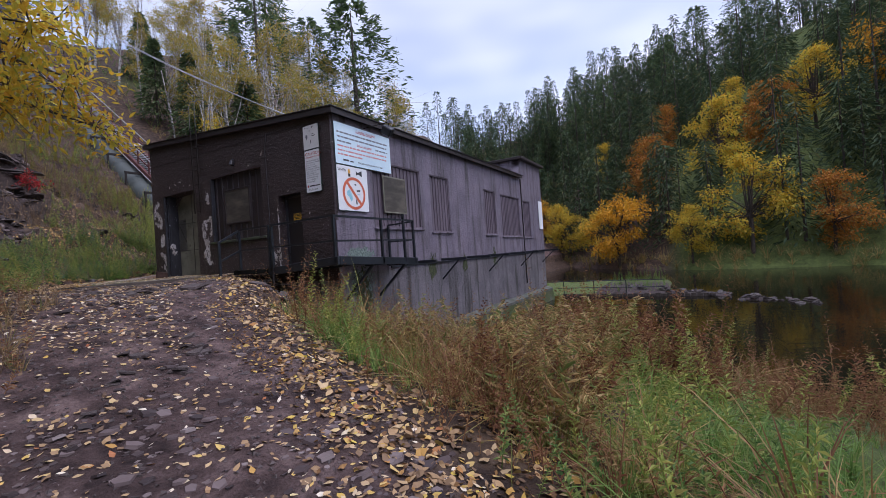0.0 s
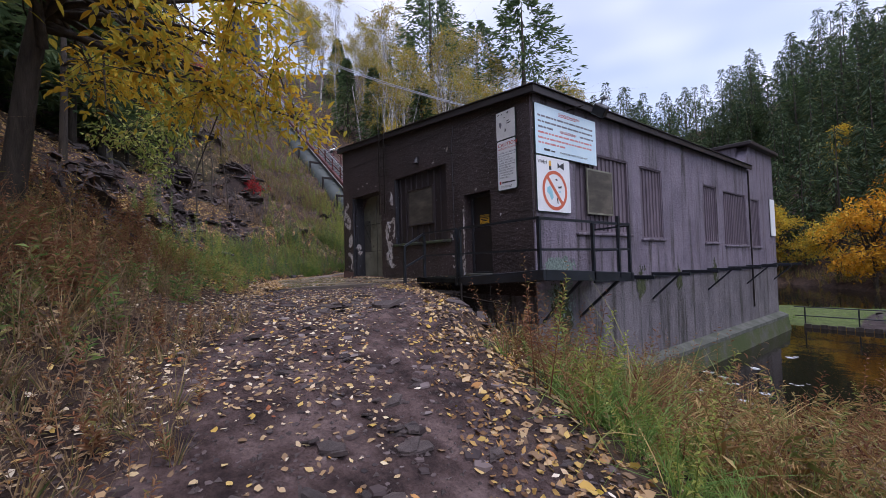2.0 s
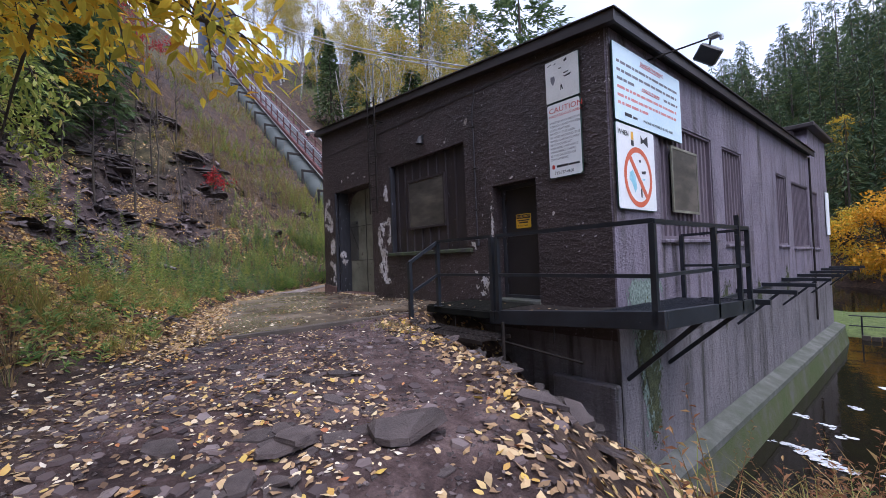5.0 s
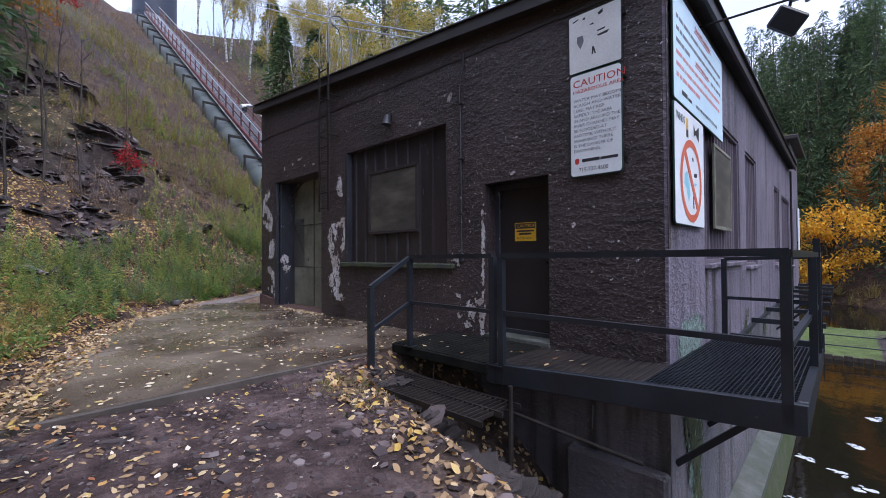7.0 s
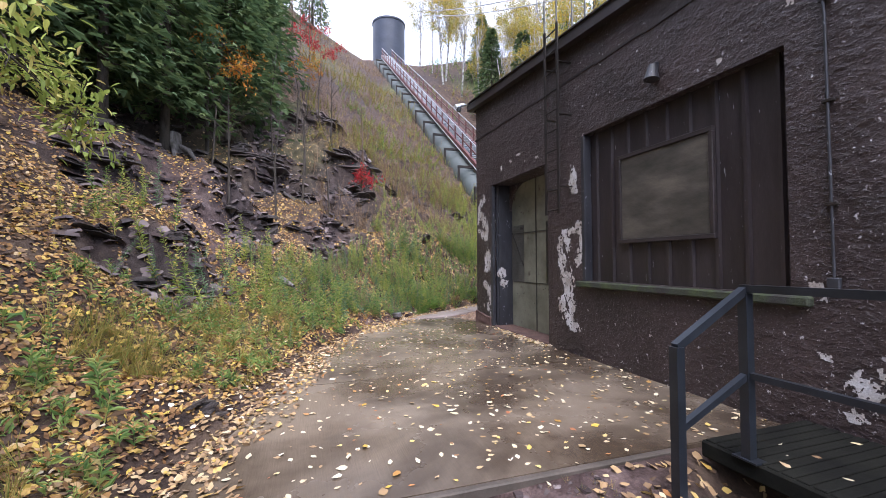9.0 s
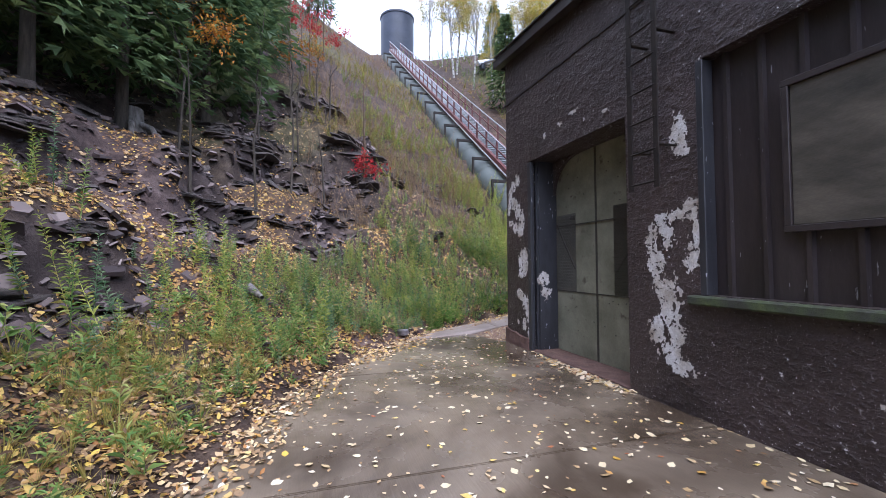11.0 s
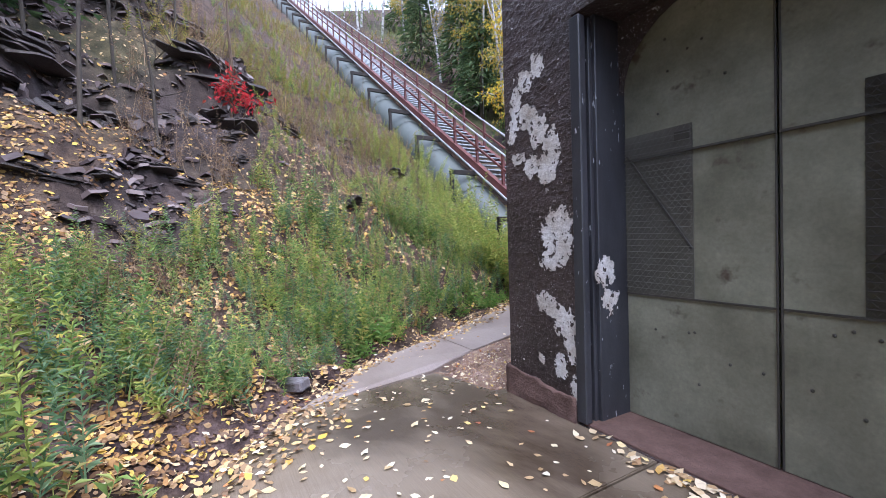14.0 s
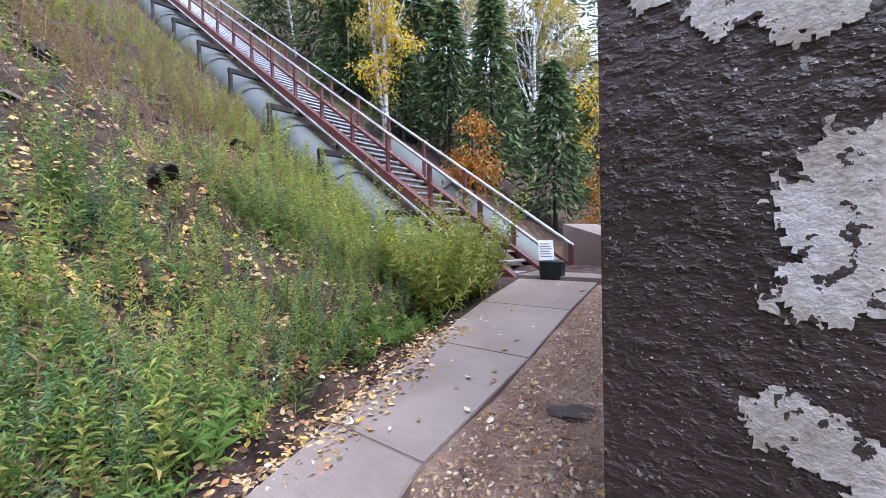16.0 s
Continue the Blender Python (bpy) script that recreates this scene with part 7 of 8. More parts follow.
sown("herb_thicket", weeds[3:] + low, PT[70:230], rng_t, (0.4, 0.8), L_GREEN, "leafy green herbs at the foot of the slope", "weeds", 0.3)
P3 = strewn(rng, 5000, -13.6, -10.9, -1.0, 4.8, lambda x, y: (side_of(x, y, SLAB_LEFT) > 0.28) & (side_of(x, y, SLAB_LEFT) < 1.0) & (wander(x, y, 0.5, 2.7) > -0.25))
sown("path_edge_herbs", low, P3[:330], rng, (0.5, 1.0), G_GREEN, "bright green low herbs along the footpath", "weeds", 0.3)
P2 = strewn(rng, 6000, -21, -12.6, 2.6, 4.75, lambda x, y: clear(x, y) & (hd(x, y) > -0.1) & (rng.random(x.size) < np.clip((x + 22) / 8, 0.1, 1)))
sown("stair_foot_bushes", weeds[:3], P2[:330], rng, (0.8, 1.3), L_LIME, "tall yellow-green bushes at the stair foot", "weeds", 0.25)
sown("low_herbs", low, P[:900], rng, (0.45, 1.0), L_GREEN, "low green herbs among fallen leaves", "weeds", 0.25)
P = strewn(rng, 8000, -22, -12, -3.5, 4.2, lambda x, y: (hd(x, y) > 1.8) & (hd(x, y) < 9) & clear(x, y) & (wander(x, y, 1.6, 8) > 0.0))
sown("dry_weeds", dryw, P[:1350], rng, (0.5, 1.0), L_DRY, "dry brown weed stalks on the slope", "weeds", 0.2)
P = strewn(rng, 30000, -50, -12, -6, 20, lambda x, y: (hd(x, y) > 3.0) & (((y > 0) & (y < 4.6)) | (y > 11.3) | (hd(x, y) > 6)) & clear(x, y) & (wander(x, y, 2.6, 2) > -0.25) & (y > -3.5 + 0.1 * x * 0))
sown("slope_grass", short + tall[:1], P[:850], rng, (0.5, 1.2), G_TAN, "tufts of tan and green grass on the slope", "grass", 0.35)
P = strewn(rng, 12000, -40, -12, -4, 4.6, lambda x, y: (hd(x, y) > 3.5) & clear(x, y) & (wander(x, y, 2.0, 6) > 0.1))
sown("slope_shrubs", weeds, P[:700], rng, (0.5, 1.1), G_GOLD, "yellow-green shrubs and weeds on the upper slope", "weeds", 0.25)
P = strewn(rng, 9000, -2.5, 9, -14, -4, lambda x, y: (hd(x, y) > 0.25) & (hd(x, y) < 3.6) & (wander(x, y, 1.2, 4) > -0.35))
sown("bank_grass", tall[:2] + short, P[:900], rng, (0.45, 0.95), G_BANK, "tan grass clumps on the bank beside the track", "grass", 0.3)
P = strewn(rng, 6000, -6, 9, -14, -4, lambda x, y: (hd(x, y) > 0.6) & (hd(x, y) < 4.0) & (wander(x, y, 1.5, 9) > 0.0))
sown("bank_weeds", dryw + weeds[3:], P[:1100], rng, (0.5, 1.05), G_RUST, "rusty withered weeds on the bank beside the track", "weeds", 0.25)
P = strewn(rng, 6000, 0.5, 8.5, -11, -5, lambda x, y: (hd(x, y) > -0.75 + 0.3 * wander(x, y, 0.7, 1.9)) & (hd(x, y) < 0.5))
sown("verge_stalks", dryw, P[:330], rng, (0.35, 0.85), L_DRY, "dark withered stalks at the edge of the track", "weeds", 0.35)
sown("verge_bracken", dryw + weeds[3:], P[330:560], rng, (0.35, 0.8), G_RUST, "rusty bracken at the edge of the track", "weeds", 0.35)
sown("verge_grass", short + lush, P[560:780], rng, (0.4, 0.9), G_BANK, "withered grass at the edge of the track", "grass", 0.35)
# river side of the track
P = strewn(rng, 12000, 2.1, 15, -9, 9, lambda x, y: (ed(x, y) < -0.25) & (ed(x, y) > -5.5) & (land(x, y) > -3.15) & (wander(x, y, 0.8, 1) > -0.05) & (rng.random(x.size) < np.clip((x - 1.2) / 1.6, 0, 1)) & ~((x > 7.2) & (ed(x, y) < -1.2) & (ed(x, y) > -5)))
P = np.repeat(P[P[:, 0] > 2.1][:130], 9, 0) + rng.normal(scale=0.17, size=(len(P[P[:, 0] > 2.1][:130]) * 9, 2))
P = P[ed(P[:, 0], P[:, 1]) < -0.7]
Q = P[1::2]
sown("rusty_bank_grass", tall, Q[Q[:, 0] > 4.6], rng, (0.4, 0.95), G_RUST, "rust-brown grass clumps on the riverbank", "grass", 0.3)
sown("golden_bank_grass", tall, Q[Q[:, 0] <= 4.6], rng, (0.4, 0.9), G_GOLD, "golden-green grass clumps on the riverbank", "grass", 0.3)
sown("riverbank_grass", tall, P[::2], rng, (0.4, 0.95), G_TAN, "tall tan and green grass arching on the riverbank", "grass", 0.25)
P = strewn(rng, 9000, 2.0, 16, -9, 10, lambda x, y: (ed(x, y) < -0.7) & (ed(x, y) > -8) & (land(x, y) > -3.2) & (wander(x, y, 1.2, 7) > 0.05) & ~((x > 7.0) & (ed(x, y) < -1.2) & (ed(x, y) > -4.5)))
sown("bracken", dryw + [weeds[0]], P[:1500], rng, (0.4, 1.0), G_RUST, "rust-brown withered bracken on the riverbank", "weeds", 0.3)
P = strewn(rng, 9000, 2.3, 13, -8, 6, lambda x, y: (ed(x, y) < -0.3) & (ed(x, y) > -6) & (land(x, y) > -3.1) & (wander(x, y, 0.7, 4.4) > 0.0))
sown("riverbank_weeds", weeds + low, P[:300], rng, (0.35, 0.8), L_GREEN, "green weeds between the grass on the riverbank", "weeds", 0.3)
P = strewn(rng, 9000, 2.2, 13, -8, 6, lambda x, y: (ed(x, y) < -0.5) & (ed(x, y) > -4) & (land(x, y) > -3.1) & (wander(x, y, 0.6, 2.2) > -0.2))
sown("riverbank_tufts", lush + short, P[:320], rng, (0.45, 0.9), G_GREEN, "green grass tufts on the riverbank", "grass", 0.3)
P = strewn(rng, 20000, 5.6, 17, -8.5, 2, lambda x, y: (ed(x, y) < -0.9) & (ed(x, y) > -5.2) & (x > 6.6 + 0.5 * wander(x, y, 1.0)))
sown("dry_brush", dryw, strewn(rng, 12000, 2.2, 13, -8.5, 5, lambda x, y: (ed(x, y) < -0.35) & (ed(x, y) > -4.2) & (land(x, y) > -3.1) & (wander(x, y, 0.9, 3.1) > -0.25) & ~((x > 7.4) & (ed(x, y) < -1.4)))[:650], rng, (0.45, 0.95), G_RUST, "dense rust-brown brush beside the track", "weeds", 0.35)
S = strewn(rng, 9000, 4.5, 14, -3.0, 3.5, lambda x, y: (land(x, y) > -3.25) & (ed(x, y) < -3.2) & (wander(x, y, 0.8, 6.1) > -0.3))
sown("shore_brush", dryw + weeds[:1], S[:520], rng, (0.7, 1.35), G_RUST, "rust-brown brush at the water's edge", "weeds", 0.3)
sown("shore_weeds", weeds[:3], S[520:590], rng, (0.6, 1.2), L_LIME, "yellowing weeds at the water's edge", "weeds", 0.3)
P = P[(P[:, 0] > 6.9) & (ed(P[:, 0], P[:, 1]) < -1.0)]
sown("green_verge", lush, P[:1050], rng, (0.3, 0.62), G_GREEN, "lush green grass verge beside the track", "grass", 0.3)
def plume_template(rng, h):
    """A bent stem with a drooping seed head."""
    t = np.linspace(0, 1, 6)[:, None]
    bend = rng.uniform(0.15, 0.45)
    c = np.concatenate([bend * h * t**3, 0 * t, h * (t - 0.12 * t**3)], 1)
    stem = tube_path(c, [0.004, 0.004, 0.0035, 0.003, 0.002, 0.001], 3)
    n = 26
    k = rng.uniform(0.66, 1.0, n)
    p = np.stack([np.interp(k, t[:, 0], c[:, 0]), np.zeros(n), np.interp(k, t[:, 0], c[:, 2])], -1)
    d = unit(rng.normal(size=(n, 3)) * [0.5, 0.5, 0.3] + [0.8, 0, -0.2])
    q = scatter(BLADE_V, BLADE_F, p, frames_along(d, rng), np.stack([np.full(n, 0.016), rng.uniform(0.05, 0.11, n), np.full(n, 0.05)], -1))
    m = 7
    kb = rng.uniform(0.05, 0.6, m)
    pb = np.stack([np.interp(kb, t[:, 0], c[:, 0]), np.zeros(m), np.interp(kb, t[:, 0], c[:, 2])], -1)
    db = unit(rng.normal(size=(m, 3)) * [1, 1, 0.2] + [0, 0, 0.6])
    lv = scatter(BLADE_V, BLADE_F, pb, frames_along(db, rng), np.stack([np.full(m, 0.018), rng.uniform(0.2, 0.4, m), np.full(m, 0.2)], -1))
    tri = np.concatenate([stem[1][:, [0, 1, 2]], stem[1][:, [0, 2, 3]]])
    return joined([(stem[0], tri), q, lv])


plumes = [plume_template(rng, h) for h in (1.0, 1.15, 1.3, 0.9)]
P = strewn(rng, 20000, 3.4, 7.2, -6, 2, lambda x, y: (ed(x, y) < np.where(x < 4.8, -1.3, -0.6)) & (ed(x, y) > -3.6) & (land(x, y) > -3.0) & (wander(x, y, 0.7, 5.5) > -0.15))
sown("plume_grass", plumes, P[:330], rng, (0.6, 1.0), G_TAN, "tan plume grass with drooping seed heads on the riverbank", "grass", 0.22)
sown("golden_sedge", tall, P[1500:1800], rng, (0.45, 0.85), G_GOLD, "arching golden-green sedge on the riverbank", "grass", 0.3)
sown("tall_bracken", dryw, P[620:850], rng, (0.6, 0.95), G_RUST, "tall rust-brown bracken on the riverbank", "weeds", 0.25)
sown("grey_stalks", dryw, P[1150:1400], rng, (0.65, 1.05), L_DRY, "grey-brown withered stalks on the riverbank", "weeds", 0.3)
P = strewn(rng, 14000, 4.4, 9.5, -6.5, 2, lambda x, y: (ed(x, y) < -1.0) & (ed(x, y) > -5.0) & (land(x, y) > -3.0) & (wander(x, y, 0.9, 7.5) > 0.15) & ~((x > 7.2) & (ed(x, y) > -3.6)))
sown("russet_shrubs", weeds[:3], P[:230], rng, (0.6, 1.05), L_RUSSET, "dark russet bracken shrubs on the riverbank", "weeds", 0.3)
P = strewn(rng, 14000, 3.2, 8.5, -6.5, 2, lambda x, y: (ed(x, y) < -0.5) & (ed(x, y) > -4.5) & (land(x, y) > -3.0) & (wander(x, y, 0.6, 9.5) > 0.2))
sown("bank_goldenrod", weeds, P[:170], rng, (0.4, 0.85), L_LIME, "yellow-green goldenrod among the bank grass", "weeds", 0.3)
sown("bright_sedge", tall, P[170:330], rng, (0.4, 0.7), G_GREEN, "bright green sedge among the bank grass", "grass", 0.35)
P = strewn(rng, 12000, -14, 7, 19.6, 30, lambda x, y: (land(x, y) > -3.12) & (y > 20.0))
sown("lawn_grass", short, P[:480], rng, (0.25, 0.5), G_GREEN, "mown green lawn beyond the building", "grass", 0.2)
P = strewn(rng, 3000, 0.2, 9, 19.8, 27, lambda x, y: (land(x, y) > -3.15) & (x > 3.2) & (x < 6.5))
sown("spit_weeds", weeds, P[:70], rng, (0.6, 1.0), G_GREEN, "green weeds at the root of the stony spit", "weeds")
P = strewn(rng, 9000, -30, 45, 34, 60, lambda x, y: (-side_of(x, y, FAR) > -0.6) & (-side_of(x, y, FAR) < 2.2))
sown("far_bank_grass", tall, P[:220], rng, (1.0, 2.2), G_TAN, "pale grass fringe on the far riverbank", "grass")


P = strewn(rng, 20000, -55, -15, -9, 4.4, lambda x, y: (hd(x, y) > 5) & clear(x, y) & (wander(x, y, 2.4, 7) > -0.1))
sown("upper_slope_brush", dryw, P[:900], rng, (0.7, 1.6), L_DRY, "dry brown brush on the upper slope", "weeds", 0.3)
P = strewn(rng, 12000, -34, -14, -1.6, 4.5, lambda x, y: (hd(x, y) > 3.2) & clear(x, y) & (wander(x, y, 1.3, 6.6) > -0.2) & (rng.random(x.size) < np.clip((x + 36) / 16, 0.2, 1)))
sown("slope_goldenrod", weeds, P[:400], rng, (0.45, 1.0), L_LIME, "yellow-green goldenrod on the slope below the staircase", "weeds", 0.3)
sown("slope_stalks", dryw, P[400:1250], rng, (0.5, 1.05), L_DRY, "brown withered stalks on the slope below the staircase", "weeds", 0.3)
sown("slope_asters", weeds[3:] + low, P[1250:1700], rng, (0.5, 1.0), L_GREEN, "green herbs on the slope below the staircase", "weeds", 0.3)
P = strewn(rng, 9000, -60, -15, 7.5, 22, lambda x, y: (hd(x, y) > 1) & ((y > 11) | (y < 8.5)) & (wander(x, y, 2.4, 3) > -0.3))
sown("far_slope_brush", weeds[:3], P[:420], rng, (0.8, 1.7), L_GREEN, "green brush beyond the staircase", "weeds", 0.3)


P = strewn(rng, 6000, -13.9, -12.6, 2.7, 4.72, lambda x, y: side_of(x, y, SLAB_LEFT) > 0.1)
sown("stair_end_bushes", weeds[:3], P[:120], rng, (1.0, 1.6), L_LIME, "tall leafy bushes beside the lowest stairs", "weeds", 0.3)
P = strewn(rng, 9000, -9.4, -2.6, -7.2, -4.0, lambda x, y: (hd(x, y) > 0.15) & (hd(x, y) < 2.2) & clear(x, y) & (wander(x, y, 0.8, 6.5) > -0.6))
P = P[hd(P[:, 0], P[:, 1]) < 1.5]
P = np.repeat(P[:75], 7, 0) + rng.normal(scale=0.16, size=(len(P[:75]) * 7, 2))
P = P[(hd(P[:, 0], P[:, 1]) > 0.1) & clear(P[:, 0], P[:, 1])]
sown("golden_grass", tall[2:] + lush, P, rng, (0.25, 0.6), G_GOLD, "golden and green grass at the slope foot", "grass", 0.35)


# ---- fallen leaves ----
def litter(name, P, rng, size, mat, label, lift=0.006, top=None, flatness=0.22):
    z = (land(P[:, 0], P[:, 1]) if top is None else top(P[:, 0], P[:, 1])) + lift
    e = 0.12
    zx = (land(P[:, 0] + e, P[:, 1]) - land(P[:, 0] - e, P[:, 1])) / (2 * e) if top is None else np.zeros(len(P))
    zy = (land(P[:, 0], P[:, 1] + e) - land(P[:, 0], P[:, 1] - e)) / (2 * e) if top is None else np.zeros(len(P))
    n = unit(np.stack([-zx, -zy, np.ones(len(P))], -1) + rng.normal(scale=flatness, size=(len(P), 3)))
    a = rng.uniform(0, 6.28, len(P))
    x = unit(np.cross(np.stack([-np.sin(a), np.cos(a), np.zeros(len(P))], -1), n))
    ax = np.stack([x, np.cross(n, x), n], -1)
    s = rng.uniform(*size, len(P))
    V, F = scatter(LEAF_V, LEAF_F, np.stack([P[:, 0], P[:, 1], z], -1), ax, np.stack([s * rng.uniform(0.7, 1.1, len(P)), s, s * rng.uniform(-1.2, 1.6, len(P))], -1))
    return tagged(new(name, put_faces(name, V, F, [mat])), label, "leaves", kind="stuff")


rng = np.random.default_rng(6)
onpath = lambda x, y: (hd(x, y) < 0.2) & (ed(x, y) > -0.3) & (x > -3.05)
P = strewn(rng, 60000, -3.05, 13, -12, -1, lambda x, y: onpath(x, y) & (rng.random(x.size) < 0.55 + 0.45 * wander(x, y, 1.2, 2)) & ~((ed(x, y) < 0.95) & (x < 4.5) & (rng.random(x.size) < 0.8)))
litter("brown_track_leaves", P[:6500], rng, (0.03, 0.07), FALLEN_BROWN, "brown fallen leaves trodden into the track")
litter("track_leaves", P[6500:14500], rng, (0.02, 0.062), FALLEN, "pale and yellow fallen leaves strewn over the track")
P = strewn(rng, 60000, -13, -1.5, -7, 2.5, lambda x, y: (side_of(x, y, SLAB_LEFT) > -0.32 + 0.2 * wander(x, y, 0.5)) & (side_of(x, y, SLAB_LEFT) < 0.75) & (rng.random(x.size) < 1.1 - 1.2 * np.abs(side_of(x, y, SLAB_LEFT) - 0.15)))
litter("slab_edge_leaves", P[:7500], rng, (0.035, 0.07), FALLEN_BROWN, "thick drift of yellow and tan leaves along the slab edge", 0.014, lambda x, y: np.maximum(land(x, y), np.where(side_of(x, y, SLAB_LEFT) < 0.05, np.where(y > -0.6, np.clip((y + 0.3) * 0.108, 0.004, 0.6), 0.0), -9)), 0.35)
P = strewn(rng, 30000, -14, 10, -13, 3, lambda x, y: (hd(x, y) > -0.45) & (hd(x, y) < 0.7) & (side_of(x, y, SLAB_LEFT) > -0.25) & (x > -13))
litter("edge_leaves", P[:3300], rng, (0.04, 0.075), FALLEN, "drift of yellow and tan leaves along the slope foot", 0.012, lambda x, y: np.maximum(land(x, y), np.where(side_of(x, y, SLAB_LEFT) < 0.05, np.where(y > -0.6, np.clip((y + 0.3) * 0.108, 0.004, 0.6), 0.0), -9)))
P = strewn(rng, 200000, -22, 8, -14, 3, lambda x, y: (hd(x, y) > 0.5) & (hd(x, y) < 9) & clear(x, y) & (rng.random(x.size) < np.clip(1.3 - hd(x, y) / 9, 0.2, 1)) & (wander(x, y, 1.4, 3) > -0.6) & ((wander(x, y, 2.2, 9.0) < 0.3) | (rng.random(x.size) < 0.35)))
litter("slope_litter", P[:24000], rng, (0.04, 0.095), FALLEN_BROWN, "brown and tan leaf litter on the slope", 0.012, flatness=0.4)
P = strewn(rng, 120000, -15, -2, -11, 1, lambda x, y: (hd(x, y) > 0.35) & (hd(x, y) < 6.5) & clear(x, y) & (rng.random(x.size) < np.clip(0.75 + 0.6 * wander(x, y, 0.8, 7.7), 0, 1)))
litter("leaf_carpet", P[:30000], rng, (0.035, 0.075), FALLEN_ORANGE, "orange-brown leaves carpeting the lower slope", 0.014, flatness=0.45)
P = strewn(rng, 60000, -13, -2.5, -8, 4, lambda x, y: (hd(x, y) > 0.1) & (hd(x, y) < 3.2) & clear(x, y) & (wander(x, y, 0.9, 2.5) > -0.5) & ((x > -10) | (rng.random(x.size) < 0.3)))
litter("foot_litter", P[:9000], rng, (0.035, 0.075), FALLEN_ORANGE, "tan and yellow leaves lying among the weeds", 0.02, flatness=0.45)
litter("yellow_foot_litter", P[11000:12300], rng, (0.035, 0.07), FALLEN, "yellow leaves lying among the weeds", 0.025, flatness=0.45)
P = strewn(rng, 16000, -3, 9, -9, 1, lambda x, y: (ed(x, y) < 0.3) & (ed(x, y) > -2.4) & (land(x, y) > -2.8) & ((x < 6) | (ed(x, y) > -1)))
litter("bank_litter", P[:5800], rng, (0.05, 0.10), FALLEN_BROWN, "brown and orange leaves on the riverbank", 0.012, flatness=0.4)
P = strewn(rng, 2000, -11.3, -9.5, 0.3, 4.5, lambda x, y: (side_of(x, y, WALK_RIGHT) < -0.1) & (x < -9.7))
litter("strip_litter", strewn(rng, 9000, -11.3, -9.5, -0.2, 5.0, lambda x, y: (side_of(x, y, WALK_RIGHT) < -0.04) & (x < -9.7))[:2600], rng, (0.015, 0.045), FALLEN, "reddish needle and leaf litter beside the wall", 0.008, flatness=0.5)
litter("strip_leaves", P[:90], rng, (0.05, 0.08), FALLEN, "leaves on the bare strip beside the wall", 0.01)
P = np.stack([rng.normal(-7.3, 0.6, 260), -0.12 + np.abs(rng.normal(0, 0.09, 260)) * -1 + 0.10], -1)
P = P[(P[:, 0] > -8.7) & (P[:, 0] < -6.5)]
litter("door_leaves", P, rng, (0.05, 0.085), FALLEN, "yellow leaves gathered against the door curb", 0.012, lambda x, y: 0 * x)
leafpile = thing("slab_leaves", "single pale leaves lying on the damp slab", "leaves", kind="stuff")
variants = []
for k in range(6):
    v = LEAF_V * [0.8 + 0.08 * k, 1, 1.2 - 0.35 * k]
    variants.append(put_faces("leaf", v, LEAF_F, [LEAF_ONE]))
P = strewn(rng, 2600, -10.6, -3.1, -4.7, -0.02, lambda x, y: side_of(x, y, SLAB_LEFT) < -0.05)
litter("small_slab_leaves", P[:820], rng, (0.025, 0.06), FALLEN, "small pale leaves stuck to the damp slab", 0.007, lambda x, y: 0 * x, 0.08)
n = 0
while n < 300:
    x, y = rng.uniform(-10.6, -3.15), rng.uniform(-4.7, -0.05)
    if side_of(np.array([x]), np.array([y]), SLAB_LEFT)[0] > -0.1 or rng.random() > 0.62 + 0.5 * float(wander(x, y, 1.0, 5)):
        continue
    lf = hang("leaf", variants[n % 6], leafpile)
    s = rng.uniform(0.045, 0.085)
    lf.matrix_basis = pose(x, y, 0.008, rng.normal(0, 7), rng.normal(0, 7), rng.uniform(0, 360)) @ Matrix.Diagonal((s, s, s, 1))
    n += 1
P = strewn(rng, 900, -12.9, -10.6, -1.2, 5.2, lambda x, y: (side_of(x, y, SLAB_LEFT) < -0.05) & (side_of(x, y, WALK_RIGHT) > 0.05))
litter("footpath_leaves", P[:75], rng, (0.05, 0.085), FALLEN, "a few pale leaves on the footpath", 0.016, lambda x, y: np.clip((y + 0.3) * 0.108 + 0.004, 0.004, 0.62), 0.08)
P = np.stack([rng.uniform(-2.8, 1.0, 40), rng.uniform(-1.05, -0.1, 40)], -1)
litter("platform_leaves", P[(P[:, 0] < 0) | (rng.random(40) < 0.3)][:26], rng, (0.05, 0.08), FALLEN, "a few leaves on the platform", 0.108, lambda x, y: 0 * x, 0.08)


# ---- stones ----
def stone_mesh(seed, flat, mat):
    rg = np.random.default_rng(seed)
    bm = bmesh.new()
    bmesh.ops.create_icosphere(bm, subdivisions=2, radius=0.5)
    for v in bm.verts:
        c = v.co
        k = 1 + 0.22 * float(wander(c.x * 9, c.y * 9 + c.z * 5, 2.2, seed)) + rg.normal(scale=0.035)
        v.co = Vector((max(-0.42, min(0.42, c.x * k)), max(-0.36, min(0.38, c.y * k)), max(-0.3, min(0.33, c.z * k)) * flat))
    me = bpy.data.meshes.new("stone")
    bm.to_mesh(me)
    bm.free()
    me.materials.append(mat)
    return me


